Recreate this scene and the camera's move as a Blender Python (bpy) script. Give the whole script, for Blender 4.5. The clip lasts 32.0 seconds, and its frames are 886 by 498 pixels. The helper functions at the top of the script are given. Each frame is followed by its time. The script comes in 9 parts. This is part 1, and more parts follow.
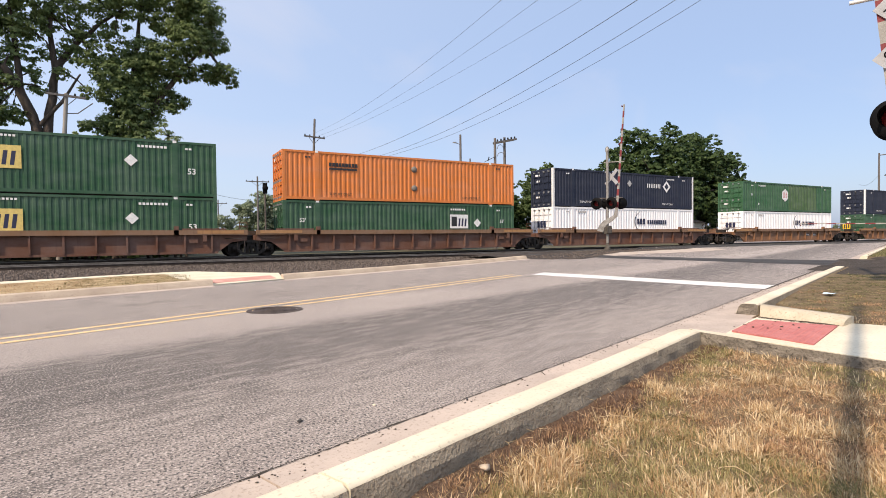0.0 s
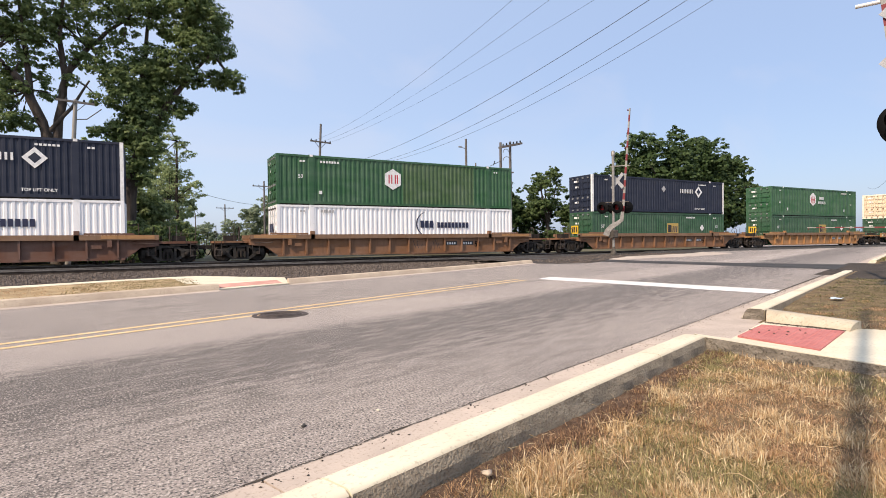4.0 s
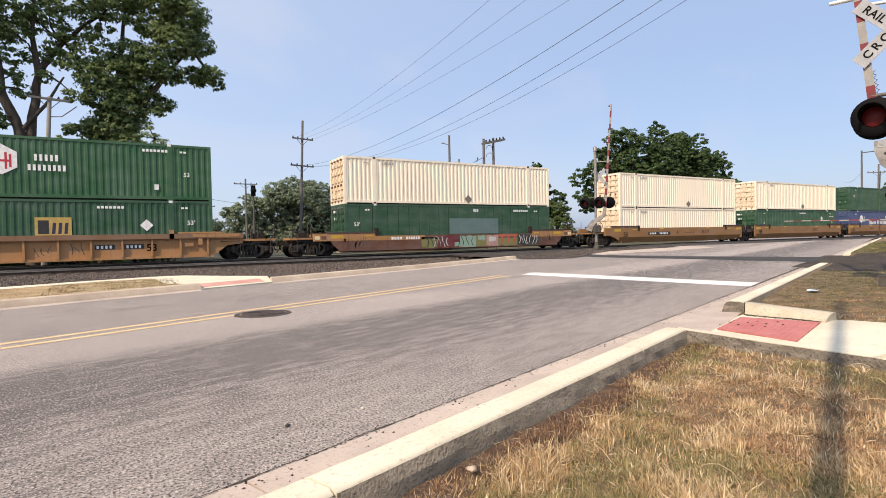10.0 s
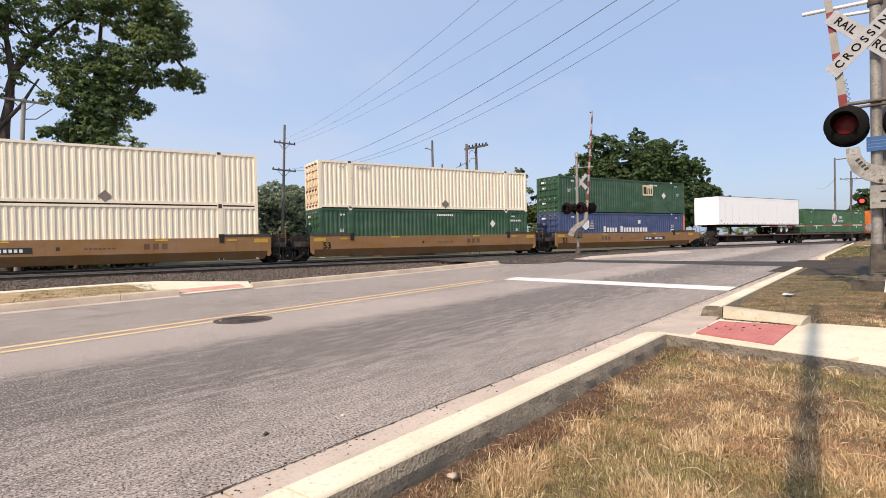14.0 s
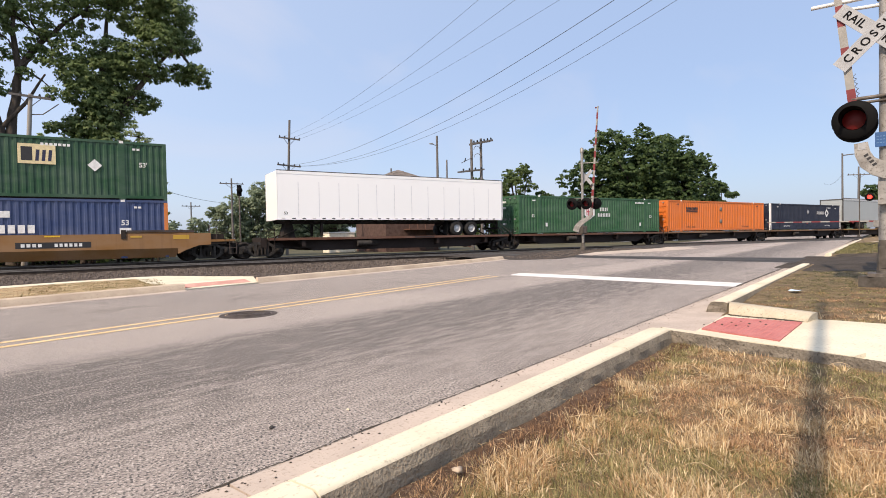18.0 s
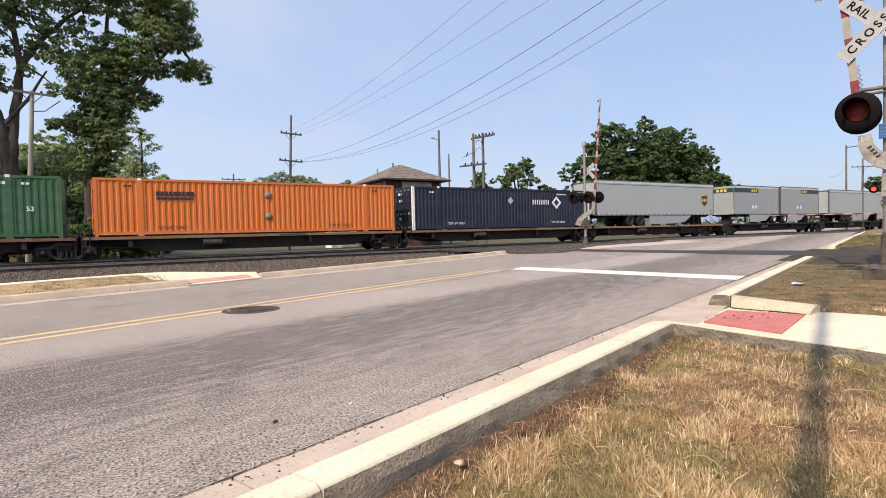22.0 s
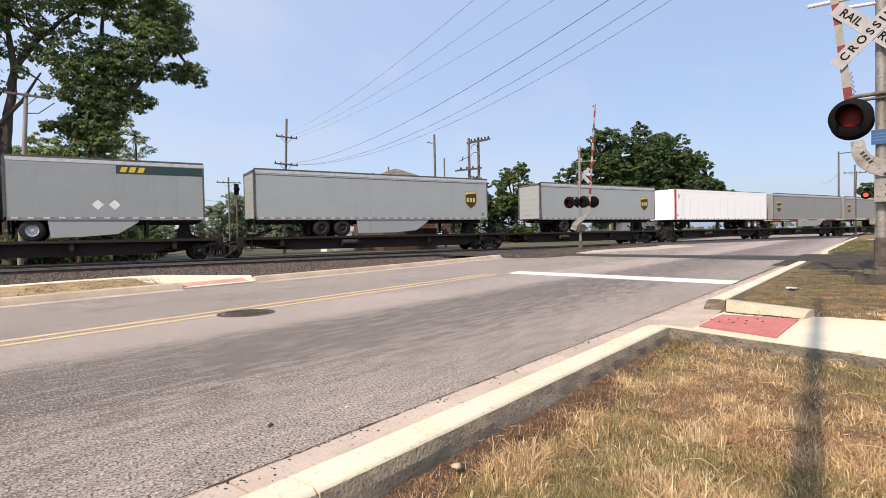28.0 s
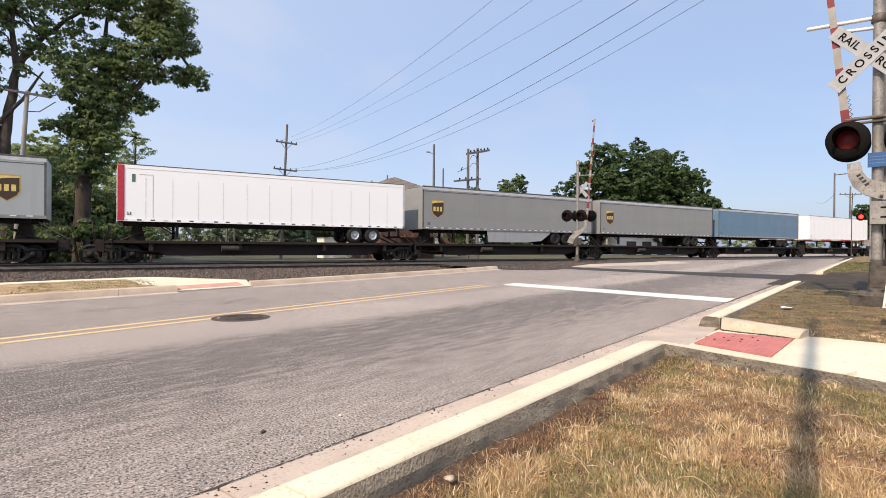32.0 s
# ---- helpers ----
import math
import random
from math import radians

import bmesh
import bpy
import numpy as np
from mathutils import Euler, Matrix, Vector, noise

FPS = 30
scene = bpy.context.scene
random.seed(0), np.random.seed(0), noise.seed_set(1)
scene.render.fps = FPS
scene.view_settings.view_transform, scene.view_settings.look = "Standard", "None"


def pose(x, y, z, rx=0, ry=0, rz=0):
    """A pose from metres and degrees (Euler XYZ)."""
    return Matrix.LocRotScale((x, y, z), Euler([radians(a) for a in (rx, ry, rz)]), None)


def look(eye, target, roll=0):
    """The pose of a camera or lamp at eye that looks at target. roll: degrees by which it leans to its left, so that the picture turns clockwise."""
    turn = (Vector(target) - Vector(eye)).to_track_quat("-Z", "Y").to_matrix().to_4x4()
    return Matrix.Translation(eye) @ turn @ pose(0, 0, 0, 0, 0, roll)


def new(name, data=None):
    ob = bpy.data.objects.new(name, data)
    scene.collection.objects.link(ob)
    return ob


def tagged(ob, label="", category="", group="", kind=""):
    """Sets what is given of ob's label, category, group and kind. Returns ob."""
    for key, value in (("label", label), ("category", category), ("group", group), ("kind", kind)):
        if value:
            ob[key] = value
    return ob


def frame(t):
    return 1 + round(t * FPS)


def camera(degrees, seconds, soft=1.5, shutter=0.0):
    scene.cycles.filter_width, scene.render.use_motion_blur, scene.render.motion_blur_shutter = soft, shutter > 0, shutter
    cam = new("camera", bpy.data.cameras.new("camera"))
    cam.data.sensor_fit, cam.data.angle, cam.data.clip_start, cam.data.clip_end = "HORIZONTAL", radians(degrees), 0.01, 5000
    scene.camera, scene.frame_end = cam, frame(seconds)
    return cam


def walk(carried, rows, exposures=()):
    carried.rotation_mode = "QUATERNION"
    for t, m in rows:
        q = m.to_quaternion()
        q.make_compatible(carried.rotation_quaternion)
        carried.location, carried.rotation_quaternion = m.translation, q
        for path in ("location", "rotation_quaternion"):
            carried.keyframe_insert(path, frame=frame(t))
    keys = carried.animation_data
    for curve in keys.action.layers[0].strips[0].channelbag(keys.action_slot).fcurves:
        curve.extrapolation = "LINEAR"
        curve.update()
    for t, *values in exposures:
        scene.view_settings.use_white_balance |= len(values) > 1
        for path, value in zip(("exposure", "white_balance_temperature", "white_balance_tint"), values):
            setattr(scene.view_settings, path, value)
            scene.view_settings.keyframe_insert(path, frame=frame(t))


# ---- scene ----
cam = camera(79.1, 32.0, soft=0.9)
PATH = [
    (0, (0.296, 0.197, 1.033), (1.267, 1.945, 0.99), -0.6),
    (0.5, (0.293, 0.179, 1.04), (1.253, 1.933, 1.007), -0.4),
    (1, (0.296, 0.178, 1.039), (1.245, 1.938, 1.012), -0.3),
    (1.5, (0.295, 0.183, 1.037), (1.24, 1.945, 1.011), -0.3),
    (2, (0.297, 0.18, 1.036), (1.244, 1.942, 1.01), -0.4),
    (2.5, (0.303, 0.178, 1.041), (1.251, 1.939, 1.014), -0.6),
    (3, (0.299, 0.187, 1.039), (1.253, 1.945, 1.013), -0.6),
    (3.5, (0.303, 0.178, 1.041), (1.255, 1.937, 1.014), -0.7),
    (5.5, (0.302, 0.175, 1.043), (1.255, 1.933, 1.013), -0.4),
    (6, (0.304, 0.177, 1.039), (1.256, 1.935, 1.007), -0.4),
    (6.5, (0.306, 0.177, 1.037), (1.257, 1.936, 1.003), -0.6),
    (7, (0.305, 0.182, 1.038), (1.253, 1.943, 1.0), -0.8),
    (7.5, (0.305, 0.186, 1.036), (1.253, 1.946, 0.998), -1.0),
    (8, (0.307, 0.174, 1.046), (1.253, 1.936, 1.005), -1.2),
    (8.5, (0.306, 0.179, 1.037), (1.258, 1.938, 0.998), -1.4),
    (9, (0.312, 0.176, 1.038), (1.271, 1.93, 0.999), -1.4),
    (9.5, (0.31, 0.186, 1.038), (1.29, 1.929, 0.997), -1.3),
    (10, (0.311, 0.175, 1.044), (1.314, 1.905, 1.003), -1.2),
    (10.5, (0.327, 0.181, 1.04), (1.357, 1.895, 1.004), -1.1),
    (11, (0.329, 0.179, 1.041), (1.381, 1.88, 1.012), -1.1),
    (11.5, (0.33, 0.175, 1.046), (1.392, 1.869, 1.025), -1.1),
    (12, (0.328, 0.178, 1.047), (1.393, 1.87, 1.033), -1.1),
    (12.5, (0.327, 0.182, 1.044), (1.392, 1.875, 1.032), -1.2),
    (13, (0.331, 0.175, 1.046), (1.391, 1.87, 1.03), -1.2),
    (13.5, (0.329, 0.172, 1.048), (1.387, 1.87, 1.027), -1.2),
    (14, (0.327, 0.176, 1.046), (1.384, 1.874, 1.022), -1.2),
    (14.5, (0.329, 0.172, 1.049), (1.385, 1.87, 1.021), -1.2),
    (16.5, (0.329, 0.18, 1.043), (1.396, 1.872, 1.009), -0.9),
    (17, (0.325, 0.174, 1.047), (1.383, 1.87, 1.009), -1.0),
    (17.5, (0.324, 0.174, 1.045), (1.373, 1.877, 1.006), -1.1),
    (18, (0.323, 0.179, 1.042), (1.365, 1.885, 1.002), -1.1),
    (18.5, (0.323, 0.183, 1.038), (1.362, 1.892, 0.996), -1.2),
    (19, (0.324, 0.179, 1.041), (1.362, 1.888, 0.996), -1.3),
    (19.5, (0.321, 0.177, 1.044), (1.361, 1.885, 0.995), -1.3),
    (20, (0.325, 0.18, 1.04), (1.365, 1.887, 0.988), -1.3),
    (20.5, (0.325, 0.18, 1.036), (1.364, 1.889, 0.983), -1.3),
    (21, (0.322, 0.181, 1.04), (1.36, 1.89, 0.985), -1.4),
    (21.5, (0.326, 0.183, 1.036), (1.362, 1.892, 0.98), -1.3),
    (22, (0.326, 0.172, 1.041), (1.36, 1.883, 0.981), -1.4),
    (22.5, (0.325, 0.175, 1.039), (1.361, 1.885, 0.976), -1.3),
    (23, (0.324, 0.182, 1.037), (1.362, 1.889, 0.97), -1.2),
    (23.5, (0.322, 0.176, 1.039), (1.362, 1.883, 0.968), -1.2),
    (24, (0.322, 0.173, 1.043), (1.363, 1.878, 0.965), -1.2),
    (24.5, (0.325, 0.18, 1.035), (1.37, 1.883, 0.955), -1.3),
    (25, (0.324, 0.185, 1.033), (1.372, 1.886, 0.949), -1.2),
    (25.5, (0.325, 0.185, 1.03), (1.375, 1.885, 0.944), -1.2),
    (27.5, (0.32, 0.181, 1.032), (1.369, 1.882, 0.969), -1.2),
    (28, (0.318, 0.18, 1.034), (1.368, 1.882, 0.989), -1.2),
    (28.5, (0.316, 0.177, 1.041), (1.371, 1.876, 1.017), -1.0),
    (29, (0.313, 0.175, 1.041), (1.381, 1.866, 1.037), -0.7),
    (29.5, (0.309, 0.168, 1.046), (1.386, 1.854, 1.054), -0.1),
    (30, (0.304, 0.173, 1.049), (1.388, 1.854, 1.062), 0.4),
    (30.5, (0.303, 0.184, 1.043), (1.387, 1.864, 1.053), 0.6),
    (31, (0.304, 0.183, 1.04), (1.382, 1.868, 1.044), 0.6),
    (31.5, (0.306, 0.179, 1.042), (1.374, 1.87, 1.037), 0.5),
    (32, (0.306, 0.184, 1.038), (1.367, 1.879, 1.029), 0.4),
]
walk(cam, [(t, look(eye, aim, lean)) for t, eye, aim, lean in PATH],
     exposures=[(0.0, 0.6, 7500, 16), (8.5, 0.6, 7500, 16), (11.5, 0.51, 7500, 16), (14.5, 0.51, 7500, 16), (17.5, 0.58, 7500, 16), (32.0, 0.58, 7500, 16)])

# ---- world, sun, exposure ----
SUN_AZ = math.atan2(-0.92, -0.39)      # towards the sun, turning from +y to +x
SUN_EL = radians(45)
world = bpy.data.worlds.new("sky")
scene.world = world
world.use_nodes = True
wn = world.node_tree
sky = wn.nodes.new("ShaderNodeTexSky")
sky.sky_type = "NISHITA"
sky.sun_disc = False
sky.sun_elevation, sky.sun_rotation = SUN_EL, SUN_AZ
sky.air_density, sky.dust_density, sky.ozone_density = 1.0, 1.6, 2.0
wn.nodes["Background"].inputs["Strength"].default_value = 0.14
# summer haze: the clear sky is veiled by a pale even blue, with thin cirrus
haze = wn.nodes.new("ShaderNodeMix")
haze.data_type = "RGBA"
haze.inputs[0].default_value = 0.62
wn.links.new(sky.outputs[0], haze.inputs[6])
sky_co = wn.nodes.new("ShaderNodeTexCoord")
# the haze scatters forward: paler on the sun's side of the sky, deeper blue away from it
sun_way = Vector((math.sin(SUN_AZ) * math.cos(SUN_EL), math.cos(SUN_AZ) * math.cos(SUN_EL), math.sin(SUN_EL)))
toward = wn.nodes.new("ShaderNodeVectorMath")
toward.operation = "DOT_PRODUCT"
toward.inputs[1].default_value = sun_way
wn.links.new(sky_co.outputs["Generated"], toward.inputs[0])
glow = wn.nodes.new("ShaderNodeMapRange")
glow.inputs["From Min"].default_value, glow.inputs["From Max"].default_value = -0.75, 0.35
wn.links.new(toward.outputs["Value"], glow.inputs["Value"])
haze_tint = wn.nodes.new("ShaderNodeMix")
haze_tint.data_type = "RGBA"
haze_tint.inputs[6].default_value, haze_tint.inputs[7].default_value = (1.2, 2.1, 4.0, 1), (3.6, 4.75, 6.6, 1)
wn.links.new(glow.outputs["Result"], haze_tint.inputs[0])
wn.links.new(haze_tint.outputs[2], haze.inputs[7])
sky_map = wn.nodes.new("ShaderNodeMapping")
sky_map.inputs["Scale"].default_value = (1.0, 1.6, 2.4)
sky_map.inputs["Location"].default_value = (0.35, 0.1, 0.0)
cirrus = wn.nodes.new("ShaderNodeTexNoise")
cirrus.inputs["Scale"].default_value, cirrus.inputs["Detail"].default_value, cirrus.inputs["Distortion"].default_value = 2.6, 7, 0.6
wn.links.new(sky_co.outputs["Generated"], sky_map.inputs[0])
wn.links.new(sky_map.outputs[0], cirrus.inputs["Vector"])
veil = wn.nodes.new("ShaderNodeMapRange")
veil.inputs["From Min"].default_value, veil.inputs["From Max"].default_value, veil.inputs["To Max"].default_value = 0.5, 0.85, 0.45
wn.links.new(cirrus.outputs["Fac"], veil.inputs["Value"])
cloudy = wn.nodes.new("ShaderNodeMix")
cloudy.data_type = "RGBA"
cloudy.inputs[7].default_value = (3.3, 3.7, 4.6, 1)
wn.links.new(veil.outputs["Result"], cloudy.inputs[0])
wn.links.new(haze.outputs[2], cloudy.inputs[6])
wn.links.new(cloudy.outputs[2], wn.nodes["Background"].inputs["Color"])
sun = new("sun", bpy.data.lights.new("sun", "SUN"))
sun.data.energy, sun.data.angle, sun.data.color = 3.12, radians(0.55), (1.0, 0.9, 0.76)
sun.matrix_world = look(sun_way * 50, (0, 0, 0))


# ---- materials ----
def nodes_of(name):
    m = bpy.data.materials.new(name)
    m.use_nodes = True
    nt = m.node_tree
    return m, nt, nt.nodes["Principled BSDF"]


def ramp_between(nt, fac, a, b, lo=0.35, hi=0.65):
    r = nt.nodes.new("ShaderNodeValToRGB")
    r.color_ramp.elements[0].position, r.color_ramp.elements[1].position = lo, hi
    r.color_ramp.elements[0].color, r.color_ramp.elements[1].color = (*a, 1), (*b, 1)
    nt.links.new(fac, r.inputs[0])
    return r.outputs[0]


def noise_of(nt, scale, detail=4, rough=0.6, stretch=(1, 1, 1), w=0.0):
    co = nt.nodes.new("ShaderNodeTexCoord")
    mp = nt.nodes.new("ShaderNodeMapping")
    mp.inputs["Scale"].default_value = stretch
    mp.inputs["Location"].default_value = (w, w, w)
    n = nt.nodes.new("ShaderNodeTexNoise")
    n.inputs["Scale"].default_value, n.inputs["Detail"].default_value = scale, detail
    n.inputs["Roughness"].default_value = rough
    nt.links.new(co.outputs["Object"], mp.inputs[0])
    nt.links.new(mp.outputs[0], n.inputs["Vector"])
    return n.outputs["Fac"]


def mix_rgb(nt, fac, a, b, mode="MIX"):
    n = nt.nodes.new("ShaderNodeMix")
    n.data_type, n.blend_type = "RGBA", mode
    for sock, val in ((n.inputs[0], fac), (n.inputs[6], a), (n.inputs[7], b)):
        if isinstance(val, (int, float)):
            sock.default_value = val
        elif isinstance(val, tuple):
            sock.default_value = (*val, 1)
        else:
            nt.links.new(val, sock)
    return n.outputs[2]


def bumped(nt, bsdf, height, strength=0.3, distance=0.01):
    b = nt.nodes.new("ShaderNodeBump")
    b.inputs["Strength"].default_value, b.inputs["Distance"].default_value = strength, distance
    nt.links.new(height, b.inputs["Height"])
    nt.links.new(b.outputs[0], bsdf.inputs["Normal"])


def surface(name, a, b, scale, fine=None, rough=0.8, metal=0.0, bump=0.2, dist=0.01, stretch=(1, 1, 1), c=None, spec=0.3):
    """Two tones mixed by a coarse noise, a third fleck by a finer one, and relief."""
    m, nt, bsdf = nodes_of(name)
    col = ramp_between(nt, noise_of(nt, scale, stretch=stretch), a, b)
    fn = noise_of(nt, fine or scale * 9, detail=3, w=3.1)
    if c:
        col = mix_rgb(nt, ramp_between(nt, fn, (0, 0, 0), (1, 1, 1), 0.55, 0.7), col, c)
    nt.links.new(col, bsdf.inputs["Base Color"])
    bsdf.inputs["Roughness"].default_value, bsdf.inputs["Metallic"].default_value = rough, metal
    bsdf.inputs["Specular IOR Level"].default_value = spec
    if bump:
        bumped(nt, bsdf, fn, bump, dist)
    return m


def paint(name, col, rough=0.45, rust=0.25, fade=0.12, streaky=0.45, dents=0.12):
    """Weathered vehicle paint: faded patches, grime streaks running down, rust specks."""
    m, nt, bsdf = nodes_of(name)
    pale = tuple(min(1, c * (1 - fade) + fade * 0.5) for c in col)
    c1 = ramp_between(nt, noise_of(nt, 0.7, stretch=(1, 1, 2)), col, pale, 0.3, 0.75)
    streak = ramp_between(nt, noise_of(nt, 5, stretch=(1, 1, 0.06), w=1.7), (0, 0, 0), (1, 1, 1), 0.55, 0.8)
    grime = tuple(c * 0.55 + 0.02 for c in col)
    k = nt.nodes.new("ShaderNodeMath")
    k.operation = "MULTIPLY"
    k.inputs[1].default_value = streaky
    nt.links.new(streak, k.inputs[0])
    c2 = mix_rgb(nt, k.outputs[0], c1, grime)
    specks = ramp_between(nt, noise_of(nt, 7, detail=6, w=9.2), (0, 0, 0), (1, 1, 1), 0.74 - 0.12 * rust, 0.8)
    c3 = mix_rgb(nt, specks, c2, (0.16, 0.07, 0.035)) if rust else c2
    nt.links.new(c3, bsdf.inputs["Base Color"])
    bsdf.inputs["Roughness"].default_value = rough
    bsdf.inputs["Specular IOR Level"].default_value = 0.35
    bumped(nt, bsdf, noise_of(nt, 2.5 if dents < 0.2 else 1.3, w=4.0), dents, 0.02 if dents < 0.2 else 0.06)
    return m


def plain(name, col, rough=0.5, metal=0.0, glow=0.0):
    m, nt, bsdf = nodes_of(name)
    n = noise_of(nt, 6.0)
    c = ramp_between(nt, n, tuple(x * 0.85 for x in col), tuple(min(1, x * 1.08) for x in col))
    nt.links.new(c, bsdf.inputs["Base Color"])
    bsdf.inputs["Roughness"].default_value, bsdf.inputs["Metallic"].default_value = rough, metal
    if glow:
        bsdf.inputs["Emission Color"].default_value = (*col, 1)
        bsdf.inputs["Emission Strength"].default_value = glow
    return m


def leaf_material(name, dark, light, thin=0.38):
    m, nt, bsdf = nodes_of(name)
    g = nt.nodes.new("ShaderNodeNewGeometry")
    c = ramp_between(nt, g.outputs["Random Per Island"], dark, light, 0.1, 0.95)
    nt.links.new(c, bsdf.inputs["Base Color"])
    bsdf.inputs["Roughness"].default_value = 0.55
    bsdf.inputs["Specular IOR Level"].default_value = 0.25
    t = nt.nodes.new("ShaderNodeBsdfTranslucent")
    nt.links.new(c, t.inputs["Color"])
    mx = nt.nodes.new("ShaderNodeMixShader")
    mx.inputs[0].default_value = thin
    nt.links.new(bsdf.outputs[0], mx.inputs[1])
    nt.links.new(t.outputs[0], mx.inputs[2])
    nt.links.new(mx.outputs[0], nt.nodes["Material Output"].inputs[0])
    return m


def asphalt_material():
    m, nt, bsdf = nodes_of("asphalt")
    # worn grey aggregate, pinkish where the binder has gone, darker wheel tracks with tyre scuffs along the road
    base = ramp_between(nt, noise_of(nt, 0.35, detail=5), (0.355, 0.3, 0.268), (0.45, 0.382, 0.335))
    along = nt.nodes.new("ShaderNodeTexCoord")
    rot = nt.nodes.new("ShaderNodeMapping")
    rot.vector_type = "TEXTURE"
    rot.inputs["Rotation"].default_value = (0, 0, ROAD_ANGLE + 0.02)
    rot.inputs["Scale"].default_value = (1.7, 0.36, 1)
    nt.links.new(along.outputs["Object"], rot.inputs[0])
    st = nt.nodes.new("ShaderNodeTexNoise")
    st.inputs["Scale"].default_value, st.inputs["Detail"].default_value, st.inputs["Roughness"].default_value = 1.0, 11, 0.74
    nt.links.new(rot.outputs[0], st.inputs["Vector"])
    wide = nt.nodes.new("ShaderNodeTexNoise")
    wide.inputs["Scale"].default_value, wide.inputs["Detail"].default_value = 0.22, 2
    nt.links.new(rot.outputs[0], wide.inputs["Vector"])
    both = nt.nodes.new("ShaderNodeMath")
    both.operation = "MULTIPLY"
    nt.links.new(ramp_between(nt, st.outputs["Fac"], (0, 0, 0), (1, 1, 1), 0.47, 0.59), both.inputs[0])
    nt.links.new(ramp_between(nt, wide.outputs["Fac"], (0.12, 0.12, 0.12), (1, 1, 1), 0.4, 0.6), both.inputs[1])
    sep = nt.nodes.new("ShaderNodeSeparateXYZ")
    nt.links.new(along.outputs["Object"], sep.inputs[0])
    off = nt.nodes.new("ShaderNodeMath")
    off.operation = "MULTIPLY_ADD"
    off.inputs[1].default_value, off.inputs[2].default_value = -0.355, -7.6
    nt.links.new(sep.outputs[0], off.inputs[0])
    lat = nt.nodes.new("ShaderNodeMath")
    nt.links.new(off.outputs[0], lat.inputs[0])
    nt.links.new(sep.outputs[1], lat.inputs[1])
    wob = nt.nodes.new("ShaderNodeMath")
    wob.operation = "MULTIPLY_ADD"
    wob.inputs[1].default_value = 0.6
    nt.links.new(st.outputs["Fac"], wob.inputs[0])
    nt.links.new(lat.outputs[0], wob.inputs[2])
    spread = nt.nodes.new("ShaderNodeMapRange")
    spread.inputs["From Min"].default_value, spread.inputs["From Max"].default_value = -6.0, 6.0
    nt.links.new(wob.outputs[0], spread.inputs["Value"])
    wear = nt.nodes.new("ShaderNodeValToRGB")
    stops = [(0.0, 0.5), (0.14, 0.55), (0.22, 1.0), (0.27, 1.5), (0.355, 1.55), (0.385, 0.9), (0.415, 0.12), (0.515, 0.12), (0.565, 0.62), (0.9, 0.6)]
    for q, val in stops[2:]:
        wear.color_ramp.elements.new(q)
    for el, (q, val) in zip(wear.color_ramp.elements, stops):
        el.position, el.color = q, (val, val, val, 1)
    nt.links.new(spread.outputs["Result"], wear.inputs[0])
    add = nt.nodes.new("ShaderNodeMath")
    add.operation = "MULTIPLY_ADD"
    add.inputs[1].default_value, add.inputs[2].default_value = 0.5, 0.74
    nt.links.new(both.outputs[0], add.inputs[0])
    worn = nt.nodes.new("ShaderNodeMath")
    worn.operation = "MULTIPLY"
    nt.links.new(add.outputs[0], worn.inputs[0])
    nt.links.new(wear.outputs[0], worn.inputs[1])
    streaks = worn.outputs[0]
    # small sharp scuffs along the lanes
    scuff = nt.nodes.new("ShaderNodeTexNoise")
    scuff.inputs["Scale"].default_value, scuff.inputs["Detail"].default_value, scuff.inputs["Roughness"].default_value = 3.6, 5, 0.6
    nt.links.new(rot.outputs[0], scuff.inputs["Vector"])
    sharp = nt.nodes.new("ShaderNodeMath")
    sharp.operation = "MULTIPLY"
    nt.links.new(ramp_between(nt, scuff.outputs["Fac"], (0.55, 0.55, 0.55), (1.15, 1.15, 1.15), 0.43, 0.57), sharp.inputs[0])
    nt.links.new(streaks, sharp.inputs[1])
    c1 = mix_rgb(nt, sharp.outputs[0], base, (0.1, 0.083, 0.072))
    fleck = noise_of(nt, 62, detail=4, rough=0.8)
    c2 = mix_rgb(nt, ramp_between(nt, fleck, (0, 0, 0), (0.85, 0.85, 0.85), 0.53, 0.58), c1, (0.64, 0.56, 0.495))
    c3 = mix_rgb(nt, ramp_between(nt, noise_of(nt, 66, detail=3, w=5), (0, 0, 0), (1, 1, 1), 0.53, 0.58), c2, (0.055, 0.051, 0.048))
    nt.links.new(c3, bsdf.inputs["Base Color"])
    bsdf.inputs["Roughness"].default_value = 0.82
    bumped(nt, bsdf, fleck, 0.7, 0.012)
    return m


ROAD_ANGLE = math.atan(0.33)
M = {}
M["asphalt"] = asphalt_material()
M["asphalt_dark"] = surface("asphalt_dark", (0.03, 0.028, 0.027), (0.06, 0.056, 0.053), 1.2, 60, 0.85, bump=0.5, c=(0.1, 0.092, 0.085))
M["concrete"] = surface("concrete", (0.6, 0.53, 0.4), (0.73, 0.66, 0.51), 1.1, 40, 0.85, bump=0.3, c=(0.5, 0.43, 0.32))
# stained concrete, its dull tone also holding the shade on the rolled kerb
M["concrete_dull"] = surface("stained_shaded_concrete", (0.44, 0.37, 0.27), (0.6, 0.52, 0.39), 2.5, 40, 0.85, bump=0.4, c=(0.33, 0.27, 0.2))
M["kerb_far"] = surface("far_kerb_concrete", (0.42, 0.33, 0.25), (0.56, 0.46, 0.35), 1.4, 40, 0.85, bump=0.4, c=(0.34, 0.26, 0.2))
M["joint_dirt"] = surface("joint_dirt", (0.035, 0.028, 0.022), (0.08, 0.065, 0.05), 9, 60, 0.95, bump=0.8)
